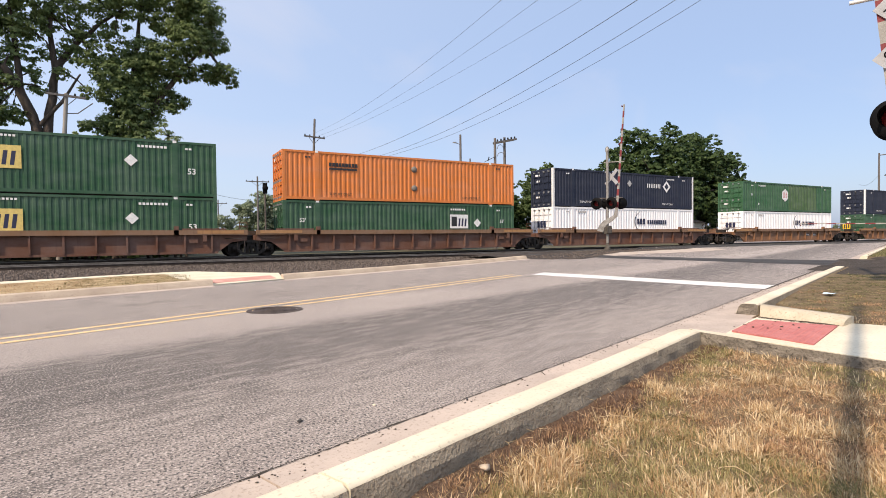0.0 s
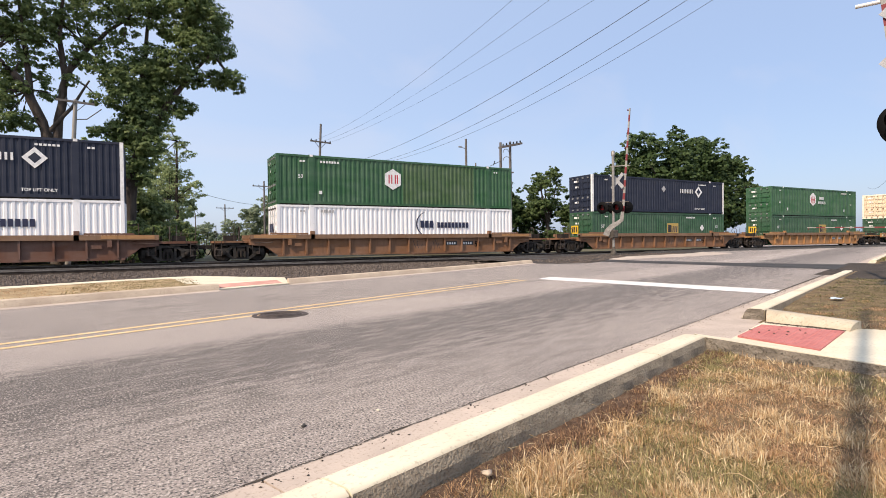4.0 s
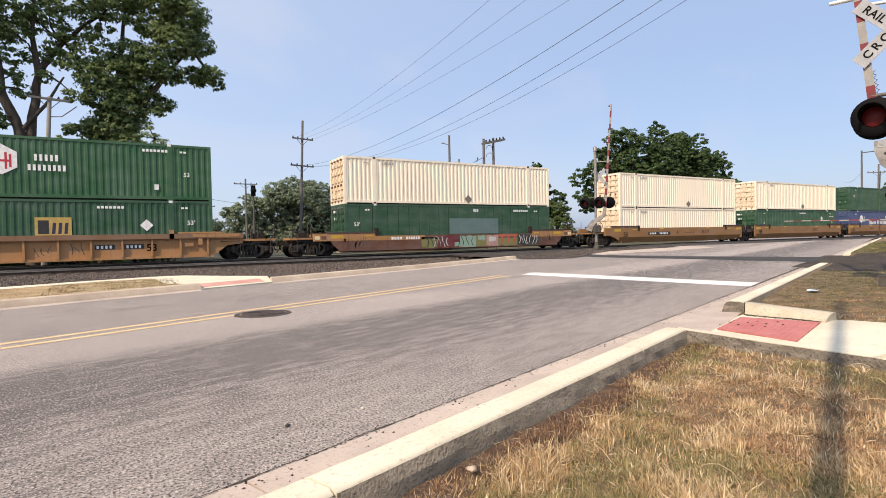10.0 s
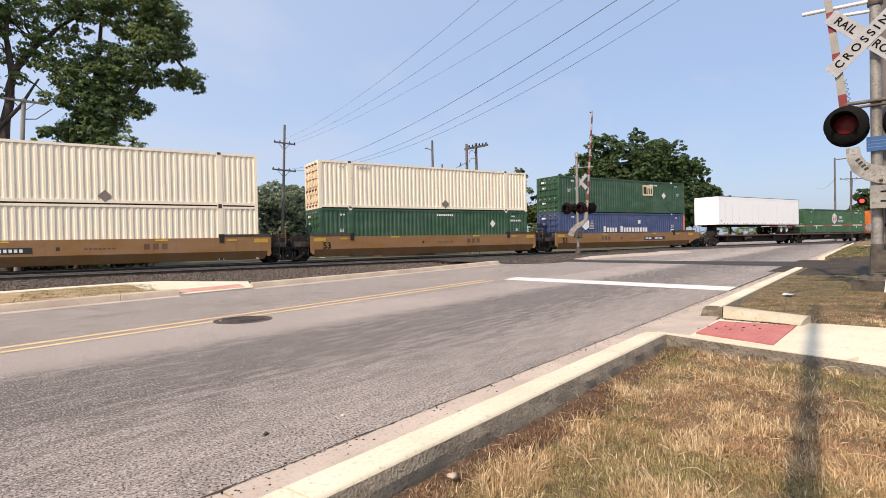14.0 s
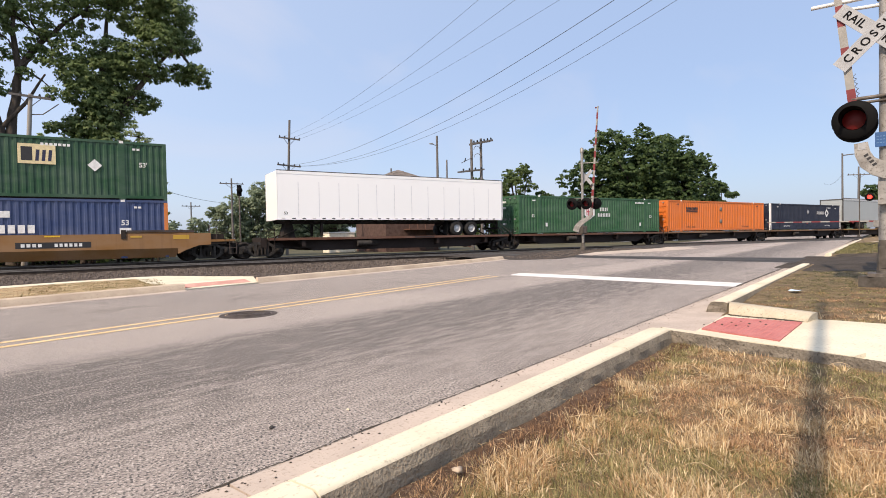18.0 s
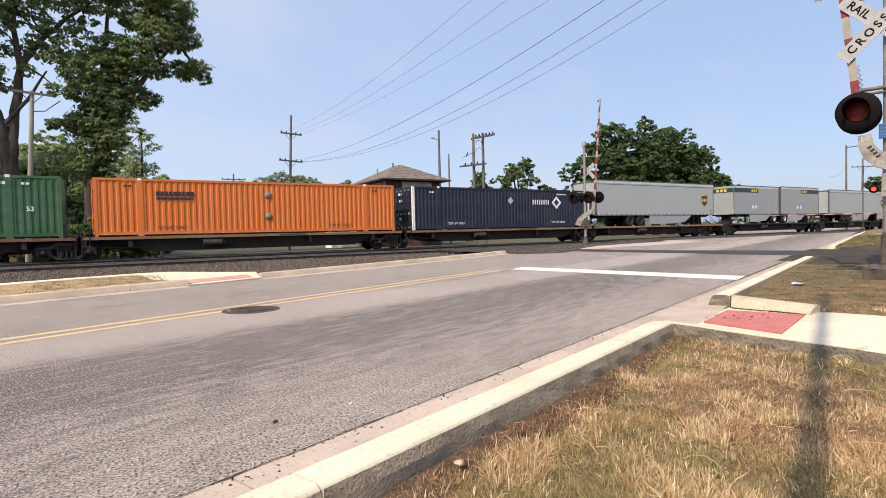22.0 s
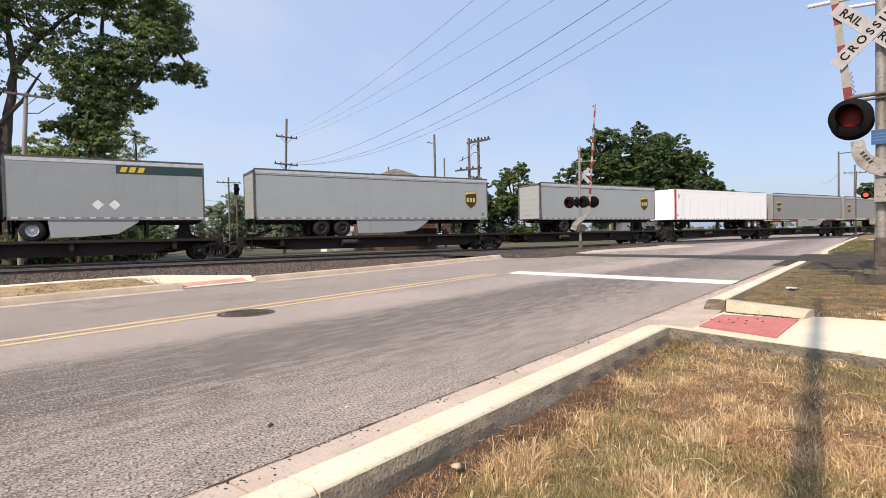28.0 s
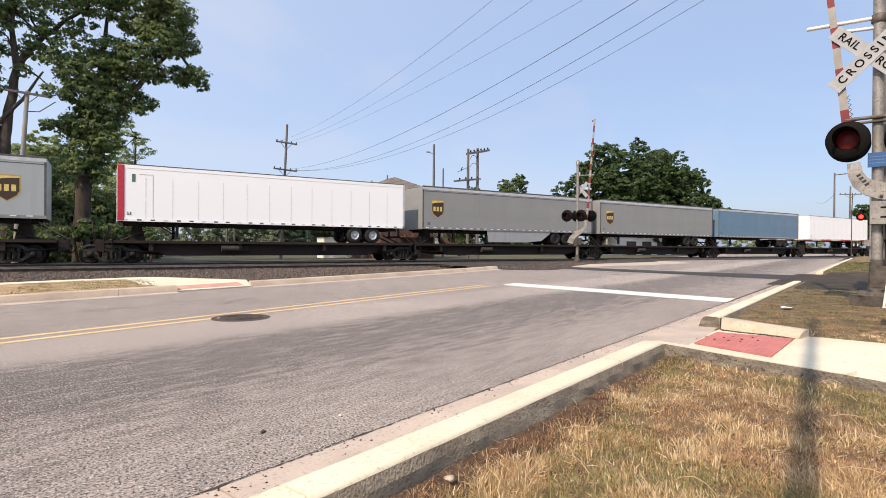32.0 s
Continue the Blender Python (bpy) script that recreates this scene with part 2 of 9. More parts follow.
# dark soil, darkened further for the deep shade behind the kerb
M["earth"] = surface("dark_earth", (0.03, 0.024, 0.018), (0.075, 0.058, 0.045), 1.8, 26, 0.95, bump=1.0, dist=0.04, c=(0.13, 0.105, 0.08))
M["thatch"] = surface("dead_thatch", (0.1, 0.06, 0.04), (0.19, 0.12, 0.08), 14, 70, 0.95, bump=1.0, dist=0.04, c=(0.3, 0.22, 0.15))
M["gutter"] = surface("gutter_concrete", (0.4, 0.33, 0.28), (0.52, 0.43, 0.36), 1.6, 50, 0.85, bump=0.3, c=(0.33, 0.27, 0.22))
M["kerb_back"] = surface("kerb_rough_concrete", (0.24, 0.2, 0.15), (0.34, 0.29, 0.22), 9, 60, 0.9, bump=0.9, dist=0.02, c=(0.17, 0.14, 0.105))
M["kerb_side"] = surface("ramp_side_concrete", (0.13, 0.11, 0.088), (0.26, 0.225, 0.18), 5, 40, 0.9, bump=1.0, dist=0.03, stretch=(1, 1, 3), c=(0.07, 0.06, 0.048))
M["red_pad"] = surface("red_pad", (0.42, 0.13, 0.12), (0.52, 0.2, 0.18), 3, 40, 0.8, bump=0.3, c=(0.3, 0.1, 0.09))
M["far_pad"] = surface("pale_red_pad", (0.5, 0.25, 0.2), (0.6, 0.34, 0.28), 3, 40, 0.8, bump=0.3, c=(0.42, 0.22, 0.17))
M["yellow"] = surface("road_yellow", (0.64, 0.43, 0.21), (0.74, 0.54, 0.3), 3.5, 60, 0.75, bump=0.4, c=(0.42, 0.34, 0.26))
M["white_line"] = surface("road_white", (0.62, 0.6, 0.57), (0.78, 0.76, 0.73), 1.5, 60, 0.75, bump=0.4, c=(0.5, 0.48, 0.45))
M["ballast"] = surface("ballast", (0.06, 0.045, 0.036), (0.125, 0.097, 0.08), 2.0, 22, 0.9, bump=1.0, dist=0.06, c=(0.2, 0.165, 0.14))
M["cinder"] = surface("cinder_dirt", (0.03, 0.024, 0.02), (0.07, 0.057, 0.048), 3.0, 24, 0.95, bump=1.0, dist=0.05, c=(0.14, 0.115, 0.095))
M["apron"] = surface("apron_concrete", (0.42, 0.345, 0.29), (0.52, 0.44, 0.37), 1.2, 30, 0.85, bump=0.3, c=(0.33, 0.27, 0.23))
# darker ballast tone for the strip that carries the rails
M["ballast_dark"] = surface("ballast_dark", (0.02, 0.016, 0.014), (0.05, 0.04, 0.033), 2.0, 22, 0.85, bump=1.0, dist=0.06, c=(0.09, 0.075, 0.063))
M["stone"] = surface("ballast_stone", (0.045, 0.034, 0.028), (0.17, 0.14, 0.12), 9.0, 30, 0.9, bump=0.5)
# web coloured for its shadow, polished head and its sides coloured as lit
M["rail"] = surface("rail_steel_shaded", (0.035, 0.026, 0.021), (0.07, 0.053, 0.043), 4, 30, 0.6, 0.4)
M["rail_top"] = surface("rail_polished_lit", (0.12, 0.108, 0.1), (0.2, 0.185, 0.172), 2, 30, 0.55, 0.35)
M["tie"] = surface("tie_wood", (0.07, 0.055, 0.045), (0.13, 0.105, 0.085), 3, 30, 0.9, stretch=(1, 6, 1))
M["soil"] = surface("soil", (0.17, 0.115, 0.07), (0.27, 0.19, 0.11), 2.2, 30, 0.95, bump=0.6, dist=0.03, c=(0.12, 0.09, 0.05))
M["turf"] = surface("dry_turf", (0.17, 0.115, 0.065), (0.32, 0.235, 0.135), 5, 90, 0.95, bump=1.0, dist=0.04, c=(0.09, 0.07, 0.04))
M["verge_dry"] = surface("bleached_verge", (0.3, 0.205, 0.11), (0.5, 0.375, 0.22), 1.6, 25, 0.95, bump=1.0, dist=0.04, c=(0.16, 0.14, 0.06))
M["field"] = surface("field_grass", (0.06, 0.06, 0.035), (0.115, 0.1, 0.06), 0.12, 3, 0.95, bump=0.5, dist=0.1, c=(0.06, 0.07, 0.03))
M["blade_dry"] = leaf_material("blade_dry", (0.33, 0.2, 0.09), (0.76, 0.53, 0.29))
M["blade_pale"] = leaf_material("blade_pale", (0.48, 0.35, 0.2), (0.94, 0.76, 0.5))
M["blade_tan"] = leaf_material("blade_tan", (0.3, 0.175, 0.095), (0.68, 0.44, 0.26))
M["blade_green"] = leaf_material("blade_green", (0.17, 0.155, 0.06), (0.5, 0.42, 0.21))
M["blade_weed"] = leaf_material("blade_weed", (0.07, 0.075, 0.03), (0.2, 0.195, 0.09))
M["blade_far"] = leaf_material("blade_far", (0.13, 0.11, 0.05), (0.32, 0.27, 0.13))
M["blade_dead"] = leaf_material("blade_dead", (0.09, 0.048, 0.032), (0.27, 0.16, 0.1))
M["bark"] = surface("bark", (0.05, 0.04, 0.033), (0.1, 0.08, 0.066), 3, 20, 0.95, bump=1.0, dist=0.06, stretch=(1, 1, 0.25))
M["leaf_oak"] = leaf_material("leaf_oak", (0.12, 0.17, 0.07), (0.22, 0.295, 0.118), 0.55)
M["leaf_maple"] = leaf_material("leaf_maple", (0.035, 0.068, 0.026), (0.1, 0.155, 0.054), 0.42)
M["leaf_mid"] = leaf_material("leaf_mid", (0.06, 0.1, 0.036), (0.16, 0.22, 0.08), 0.45)
M["leaf_shrub"] = leaf_material("leaf_shrub", (0.15, 0.2, 0.09), (0.42, 0.5, 0.24), 0.55)
M["leaf_feather"] = leaf_material("leaf_feather", (0.2, 0.255, 0.125), (0.44, 0.52, 0.27), 0.58)
# far foliage: the paleness of distance haze is mixed into the leaf colour
M["leaf_far_hazed"] = leaf_material("leaf_far_hazed", (0.16, 0.205, 0.135), (0.31, 0.37, 0.245), 0.55)
M["pole_wood"] = surface("pole_wood", (0.085, 0.078, 0.074), (0.17, 0.157, 0.15), 2, 30, 0.9, stretch=(4, 4, 0.3), bump=0.5)
M["galv"] = surface("galvanised", (0.2, 0.19, 0.178), (0.33, 0.318, 0.3), 5, 30, 0.55, 0.35, c=(0.14, 0.125, 0.11))
M["pole_grey"] = surface("pole_weathered_grey", (0.2, 0.185, 0.165), (0.32, 0.3, 0.27), 2, 30, 0.9, stretch=(4, 4, 0.3), bump=0.5)
# darker galvanised copy, shading low on the mast put into the colour
M["galv_dark"] = surface("galvanised_darker", (0.06, 0.052, 0.044), (0.12, 0.107, 0.093), 6, 30, 0.8, 0.15, bump=0.5)
M["black"] = plain("black_paint", (0.004, 0.004, 0.0045), 0.7)
M["black"].node_tree.nodes["Principled BSDF"].inputs["Specular IOR Level"].default_value = 0.12
M["red_lens"] = plain("red_lens", (0.095, 0.004, 0.004), 0.45)
M["red_lens"].node_tree.nodes["Principled BSDF"].inputs["Specular IOR Level"].default_value = 0.25
M["red_lit"] = plain("red_lit", (1.0, 0.04, 0.03), 0.3, glow=3.0)
M["sign_white"] = plain("sign_white", (0.7, 0.69, 0.67), 0.4)
# crossbuck blades get a greyer white than the other signs
M["buck_white"] = surface("crossbuck_grey_white", (0.29, 0.3, 0.315), (0.38, 0.39, 0.405), 3, 30, 0.6)
M["sign_red"] = plain("sign_red", (0.62, 0.03, 0.04), 0.4)
M["sign_blue"] = plain("sign_blue", (0.015, 0.085, 0.24), 0.5)
M["notice_pale"] = plain("notice_pale", (0.09, 0.2, 0.38), 0.5)
M["arm_red"] = plain("arm_red", (0.18, 0.02, 0.024), 0.65)
M["arm_white"] = plain("arm_white", (0.28, 0.27, 0.25), 0.65)
M["brick"] = surface("tower_brick", (0.07, 0.04, 0.032), (0.115, 0.07, 0.056), 3, 30, 0.9, c=(0.1, 0.06, 0.05))
M["board"] = surface("tower_board", (0.3, 0.28, 0.26), (0.42, 0.39, 0.36), 1, 20, 0.8)
M["siding"] = surface("tower_siding", (0.05, 0.036, 0.03), (0.085, 0.062, 0.052), 2, 20, 0.85)
M["shingle"] = surface("shingle", (0.13, 0.11, 0.098), (0.22, 0.19, 0.168), 2, 14, 0.9, c=(0.1, 0.09, 0.08))
M["glass_dark"] = plain("glass_dark", (0.02, 0.024, 0.028), 0.08)
M["wire"] = plain("wire", (0.05, 0.05, 0.055), 0.5)
M["manhole_iron"] = surface("manhole_iron", (0.045, 0.036, 0.034), (0.1, 0.08, 0.072), 8, 60, 0.9, 0.1, bump=0.6)
M["iron"] = surface("cast_iron", (0.09, 0.078, 0.07), (0.19, 0.165, 0.145), 8, 60, 0.7, 0.5, bump=0.6)
M["tyre"] = surface("tyre", (0.011, 0.011, 0.011), (0.026, 0.025, 0.024), 4, 30, 0.85)
M["alloy"] = surface("alloy", (0.2, 0.2, 0.2), (0.34, 0.34, 0.34), 4, 30, 0.5, 0.7)
M["truck_iron"] = surface("truck_iron", (0.012, 0.01, 0.009), (0.032, 0.026, 0.022), 5, 40, 0.85, bump=0.5)
# dusty casting tone, lowered for the shade the car bodies throw on it
M["frame_dusty"] = surface("truck_frame_dusty", (0.02, 0.0175, 0.0155), (0.05, 0.045, 0.04), 6, 40, 0.8, bump=0.4)
# iron near black, the shade beneath the cars is in its colour
M["shade_iron"] = surface("underframe_shaded", (0.014, 0.011, 0.01), (0.032, 0.025, 0.021), 3, 30, 0.85)
M["c_green"] = paint("container_green", (0.011, 0.07, 0.028), rust=0.1)
M["c_hub"] = paint("container_bright_green", (0.014, 0.088, 0.03), rust=0.1)
M["c_faded"] = paint("container_faded_olive", (0.04, 0.095, 0.03), rust=0.05)
M["c_dark_green"] = paint("container_dark_green", (0.009, 0.062, 0.024), rust=0.1)
M["c_orange"] = paint("container_orange", (0.62, 0.18, 0.033), rust=0.2)
M["c_deep_orange"] = paint("container_deep_orange", (0.62, 0.15, 0.02), rust=0.2, fade=0.08)
M["c_navy"] = paint("container_navy", (0.008, 0.014, 0.034), rust=0.0, rough=0.6, fade=0.04)
M["c_blue"] = paint("container_blue", (0.028, 0.055, 0.15), rust=0.1)
M["c_white"] = paint("container_white", (0.84, 0.84, 0.85), rust=0.05)
M["c_cream"] = paint("container_cream", (0.87, 0.77, 0.605), rust=0.5)
M["t_white"] = paint("trailer_white", (0.94, 0.945, 0.94), rust=0.0, rough=0.3, fade=0.0, streaky=0.03)
M["t_grey"] = paint("trailer_grey", (0.33, 0.365, 0.372), rust=0.0, rough=0.33, streaky=0.25, dents=0.4)
M["t_warm_grey"] = paint("trailer_warm_grey", (0.245, 0.25, 0.245), rust=0.0, rough=0.4, streaky=0.25, dents=0.4)
M["t_dark_grey"] = paint("trailer_dark_grey", (0.27, 0.3, 0.305), rust=0.0, rough=0.36, streaky=0.3, dents=0.5)
M["t_blue"] = paint("trailer_blue", (0.1, 0.2, 0.29), rust=0.0, rough=0.4)
M["car_brown"] = paint("car_brown", (0.12, 0.046, 0.024), rough=0.7, rust=0.7, streaky=0.8)
M["car_ochre"] = paint("car_ochre", (0.36, 0.175, 0.062), rough=0.65, rust=0.75, streaky=0.85)
M["car_rusty"] = paint("car_rusty", (0.2, 0.088, 0.036), rough=0.7, rust=0.95, streaky=1.0)
M["car_chord"] = paint("car_chord", (0.2, 0.105, 0.052), rough=0.7, rust=0.8, streaky=0.7)
M["car_tan"] = paint("car_tan", (0.25, 0.12, 0.036), rough=0.65, rust=0.35)
M["car_dark"] = paint("car_dark", (0.038, 0.023, 0.018), rough=0.75, rust=0.6)
M["car_yellow"] = paint("car_yellow", (0.27, 0.145, 0.035), rough=0.6, rust=0.5)
M["mark_white"] = plain("mark_white", (0.75, 0.75, 0.74), 0.5)
M["mark_black"] = plain("mark_black", (0.02, 0.02, 0.022), 0.5)
M["letter_black"] = plain("letter_black", (0.006, 0.006, 0.007), 0.8)
M["letter_black"].node_tree.nodes["Principled BSDF"].inputs["Specular IOR Level"].default_value = 0.1
M["mark_yellow"] = plain("mark_yellow", (0.72, 0.46, 0.03), 0.5)
M["badge_pale"] = plain("badge_pale", (0.66, 0.5, 0.16), 0.5)
M["badge_tan"] = plain("badge_tan", (0.46, 0.31, 0.085), 0.5)
M["worn_yellow"] = paint("worn_yellow", (0.5, 0.29, 0.025), rough=0.6, rust=0.55)
M["mark_cream"] = plain("mark_cream", (0.72, 0.6, 0.35), 0.5)
M["mark_red"] = plain("mark_red", (0.5, 0.03, 0.05), 0.5)
M["mark_navy"] = plain("mark_navy", (0.018, 0.022, 0.06), 0.5)
M["shield_brown"] = plain("shield_brown", (0.045, 0.022, 0.01), 0.5)
M["mark_brown"] = plain("mark_brown", (0.09, 0.045, 0.02), 0.5)
M["mark_grey"] = plain("mark_grey", (0.4, 0.4, 0.4), 0.5)
# rusty brown lowered to near black, shade under the decks painted in
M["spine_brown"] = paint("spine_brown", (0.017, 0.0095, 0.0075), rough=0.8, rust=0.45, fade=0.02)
M["wheel"] = surface("wheel_steel", (0.014, 0.012, 0.011), (0.04, 0.032, 0.027), 6, 40, 0.75, 0.2)
M["c_blue_grey"] = paint("faded_patch", (0.09, 0.16, 0.15), rust=0.0)
M["vent_grey"] = plain("vent_grey", (0.2, 0.17, 0.14), 0.6)
M["mark_teal"] = plain("mark_teal", (0.014, 0.045, 0.043), 0.5)
M["rail_grey"] = surface("trailer_rail_grey", (0.42, 0.44, 0.46), (0.55, 0.57, 0.59), 3, 30, 0.5)
M["rail_mid"] = surface("trailer_rail_mid_grey", (0.17, 0.175, 0.18), (0.25, 0.255, 0.26), 3, 30, 0.6)
M["trim_dark"] = surface("trailer_dark_trim", (0.07, 0.07, 0.07), (0.11, 0.11, 0.11), 3, 30, 0.6)
for key, col in (("maroon", (0.13, 0.018, 0.022)), ("mint", (0.22, 0.34, 0.26)), ("olive", (0.18, 0.17, 0.05)), ("pink", (0.42, 0.24, 0.21)), ("orange", (0.42, 0.08, 0.03)), ("chalk", (0.5, 0.5, 0.46)), ("ink", (0.02, 0.022, 0.022))):
    M["spray_" + key] = paint("spray_" + key, col, rough=0.6, rust=0.25)
M["cream_rusty"] = paint("cream_rusty", (0.74, 0.6, 0.43), rough=0.7, rust=1.5, streaky=1.0)


# ---- mesh helpers ----
class Geo:
    def __init__(self):
        self.v, self.f, self.s = [], [], []

    def add(self, vs, fs, smooth=False):
        n = len(self.v)
        self.v += [tuple(p) for p in vs]
        self.f += [tuple(i + n for i in q) for q in fs]
        self.s += [smooth] * len(fs)
        return self

    def box(self, x0, x1, y0, y1, z0, z1):
        vs = [(x, y, z) for x in (x0, x1) for y in (y0, y1) for z in (z0, z1)]
        return self.add(vs, [(0, 1, 3, 2), (4, 6, 7, 5), (0, 4, 5, 1), (2, 3, 7, 6), (0, 2, 6, 4), (1, 5, 7, 3)])

    def bbox(self, x0, x1, y0, y1, z0, z1, b=0.01):
        """A box with its long edges cut back by b."""
        vs, fs = [], []
        ring = [(y0 + b, z0), (y1 - b, z0), (y1, z0 + b), (y1, z1 - b), (y1 - b, z1), (y0 + b, z1), (y0, z1 - b), (y0, z0 + b)]
        return self.prism([(y, z) for y, z in ring], x0, x1, "x")

    def prism(self, poly, a, b, axis="z"):
        """poly: 2D outline, pushed from a to b along the axis (x: yz outline, y: xz outline, z: xy outline)."""
        def at(p, h):
            return {"x": (h, p[0], p[1]), "y": (p[0], h, p[1]), "z": (p[0], p[1], h)}[axis]
        n = len(poly)
        vs = [at(p, a) for p in poly] + [at(p, b) for p in poly]
        fs = [tuple(range(n - 1, -1, -1)), tuple(range(n, 2 * n))]
        fs += [(i, (i + 1) % n, n + (i + 1) % n, n + i) for i in range(n)]
        return self.add(vs, fs)

    def tube(self, pts, r, n=8, caps=True, r1=None):
        """A round bar along pts, tapering from r to r1."""
        pts = [Vector(p) for p in pts]
        vs, fs = [], []
        for i, p in enumerate(pts):
            d = (pts[min(i + 1, len(pts) - 1)] - pts[max(i - 1, 0)]).normalized()
            a = d.orthogonal().normalized() if abs(d.z) < 0.95 else Vector((1, 0, 0))
            a = (a - d * a.dot(d)).normalized()
            b = d.cross(a)
            rr = r if r1 is None else r + (r1 - r) * i / (len(pts) - 1)
            vs += [p + (a * math.cos(2 * math.pi * k / n) + b * math.sin(2 * math.pi * k / n)) * rr for k in range(n)]
        for i in range(len(pts) - 1):
            fs += [(i * n + k, i * n + (k + 1) % n, (i + 1) * n + (k + 1) % n, (i + 1) * n + k) for k in range(n)]
        self.add(vs, fs, True)
        if caps:
            m = len(pts) - 1
            self.add(vs[:n], [tuple(range(n - 1, -1, -1))])
            self.add(vs[m * n:], [tuple(range(n))])
        return self

    def lathe(self, prof, centre, axis, n=20):
        """prof: (radius, along) pairs turned round the axis through centre."""
        ax = Vector(axis).normalized()
        a = ax.orthogonal().normalized()
        b = ax.cross(a)
        c = Vector(centre)
        vs, fs = [], []
        for r, h in prof:
            vs += [c + ax * h + (a * math.cos(2 * math.pi * k / n) + b * math.sin(2 * math.pi * k / n)) * r for k in range(n)]
        for i in range(len(prof) - 1):
            fs += [(i * n + k, i * n + (k + 1) % n, (i + 1) * n + (k + 1) % n, (i + 1) * n + k) for k in range(n)]
        return self.add(vs, fs, True)

    def mesh(self, name, material):
        me = bpy.data.meshes.new(name)
        me.from_pydata(self.v, [], self.f)
        me.polygons.foreach_set("use_smooth", self.s)
        if material:
            me.materials.append(material)
        me.update()
        return me


def part(name, geo, material, parent=None, label=""):
    ob = new(name, geo.mesh(name, material) if isinstance(geo, Geo) else geo)
    if parent is not None:
        ob.parent = parent
    if label:
        tagged(ob, label)
    return ob


def thing(name, label, category, group="", at=None):
    ob = tagged(new(name), label, category, group)
    ob.empty_display_size = 0.2
    if at is not None:
        ob.matrix_world = at
    return ob


def structure(name, geo, material, label="", category=""):
    return tagged(part(name, geo, material), label, category, kind="structure")


TEXTS = {}


def text_mesh(words, material, size, spacing=1.0):
    """The words as a flat mesh in the xz plane, facing -y, centred."""
    key = (words, material.name, size, spacing)
    if key not in TEXTS:
        cu = bpy.data.curves.new("lettering", "FONT")
        cu.body, cu.size, cu.align_x, cu.align_y, cu.fill_mode = words, size, "CENTER", "CENTER", "FRONT"
        cu.offset = size * 0.018
        cu.space_character = spacing
        ob = new("lettering", cu)
        me = bpy.data.meshes.new_from_object(ob.evaluated_get(bpy.context.evaluated_depsgraph_get()))
        bpy.data.objects.remove(ob)
        me.transform(pose(0, 0, 0, 90))
        me.materials.clear()
        me.materials.append(material)
        TEXTS[key] = me
    return TEXTS[key]


def smooth01(x):
    x = min(1.0, max(0.0, x))
    return x * x * (3 - 2 * x)


# ---- the ground, road and kerbs ----
def near_edge(x):
    return 2.372 + 0.35 * x


def far_edge(x):
    return 12.5 + 0.4516 * x


def middle(x):
    return 7.78 + 0.446 * x


def road_z(y):
    """The road climbs a hand's width to the rails."""
    return 0.1 * smooth01((y - 16) / 9.0)


KN = Vector((0.35, -1, 0)).normalized()      # away from the road, on the near side
KT = Vector((1, 0.35, 0)).normalized()
K0 = Vector((0, 2.372, 0))


def kerb_at(s, d, z):
    """s metres along the near road edge, d metres out from it."""
    return K0 + KT * s + KN * d + Vector((0, 0, z))


def ground_sheet():
    g = Geo()
    xs = [-1500, -400, -120, -60, -30, -15, 0, 15, 30, 45, 60, 90, 150, 300, 700, 1500, 3000]
    ys = [-1500, -400, -100, -30, 0, 30, 60, 90, 150, 300, 700, 1500, 3000]
    vs = [(x, y, -0.16) for x in xs for y in ys]
    n = len(ys)
    g.add(vs, [(i * n + j, (i + 1) * n + j, (i + 1) * n + j + 1, i * n + j + 1) for i in range(len(xs) - 1) for j in range(n - 1)])
    return structure("ground", g, M["field"], "rough summer grass and weeds reaching the horizon", "ground")


def strip(name, material, xs, lo, hi, lift, label, category, cuts=10):
    """A road layer between two edges given as functions of x."""
    g = Geo()
    vs, n = [], cuts + 1
    for x in xs:
        for j in range(n):
            y = lo(x) + (hi(x) - lo(x)) * j / cuts
            vs.append((x, y, road_z(y) + lift))
    g.add(vs, [(i * n + j, (i + 1) * n + j, (i + 1) * n + j + 1, i * n + j + 1) for i in range(len(xs) - 1) for j in range(cuts)])
    return structure(name, g, material, label, category)


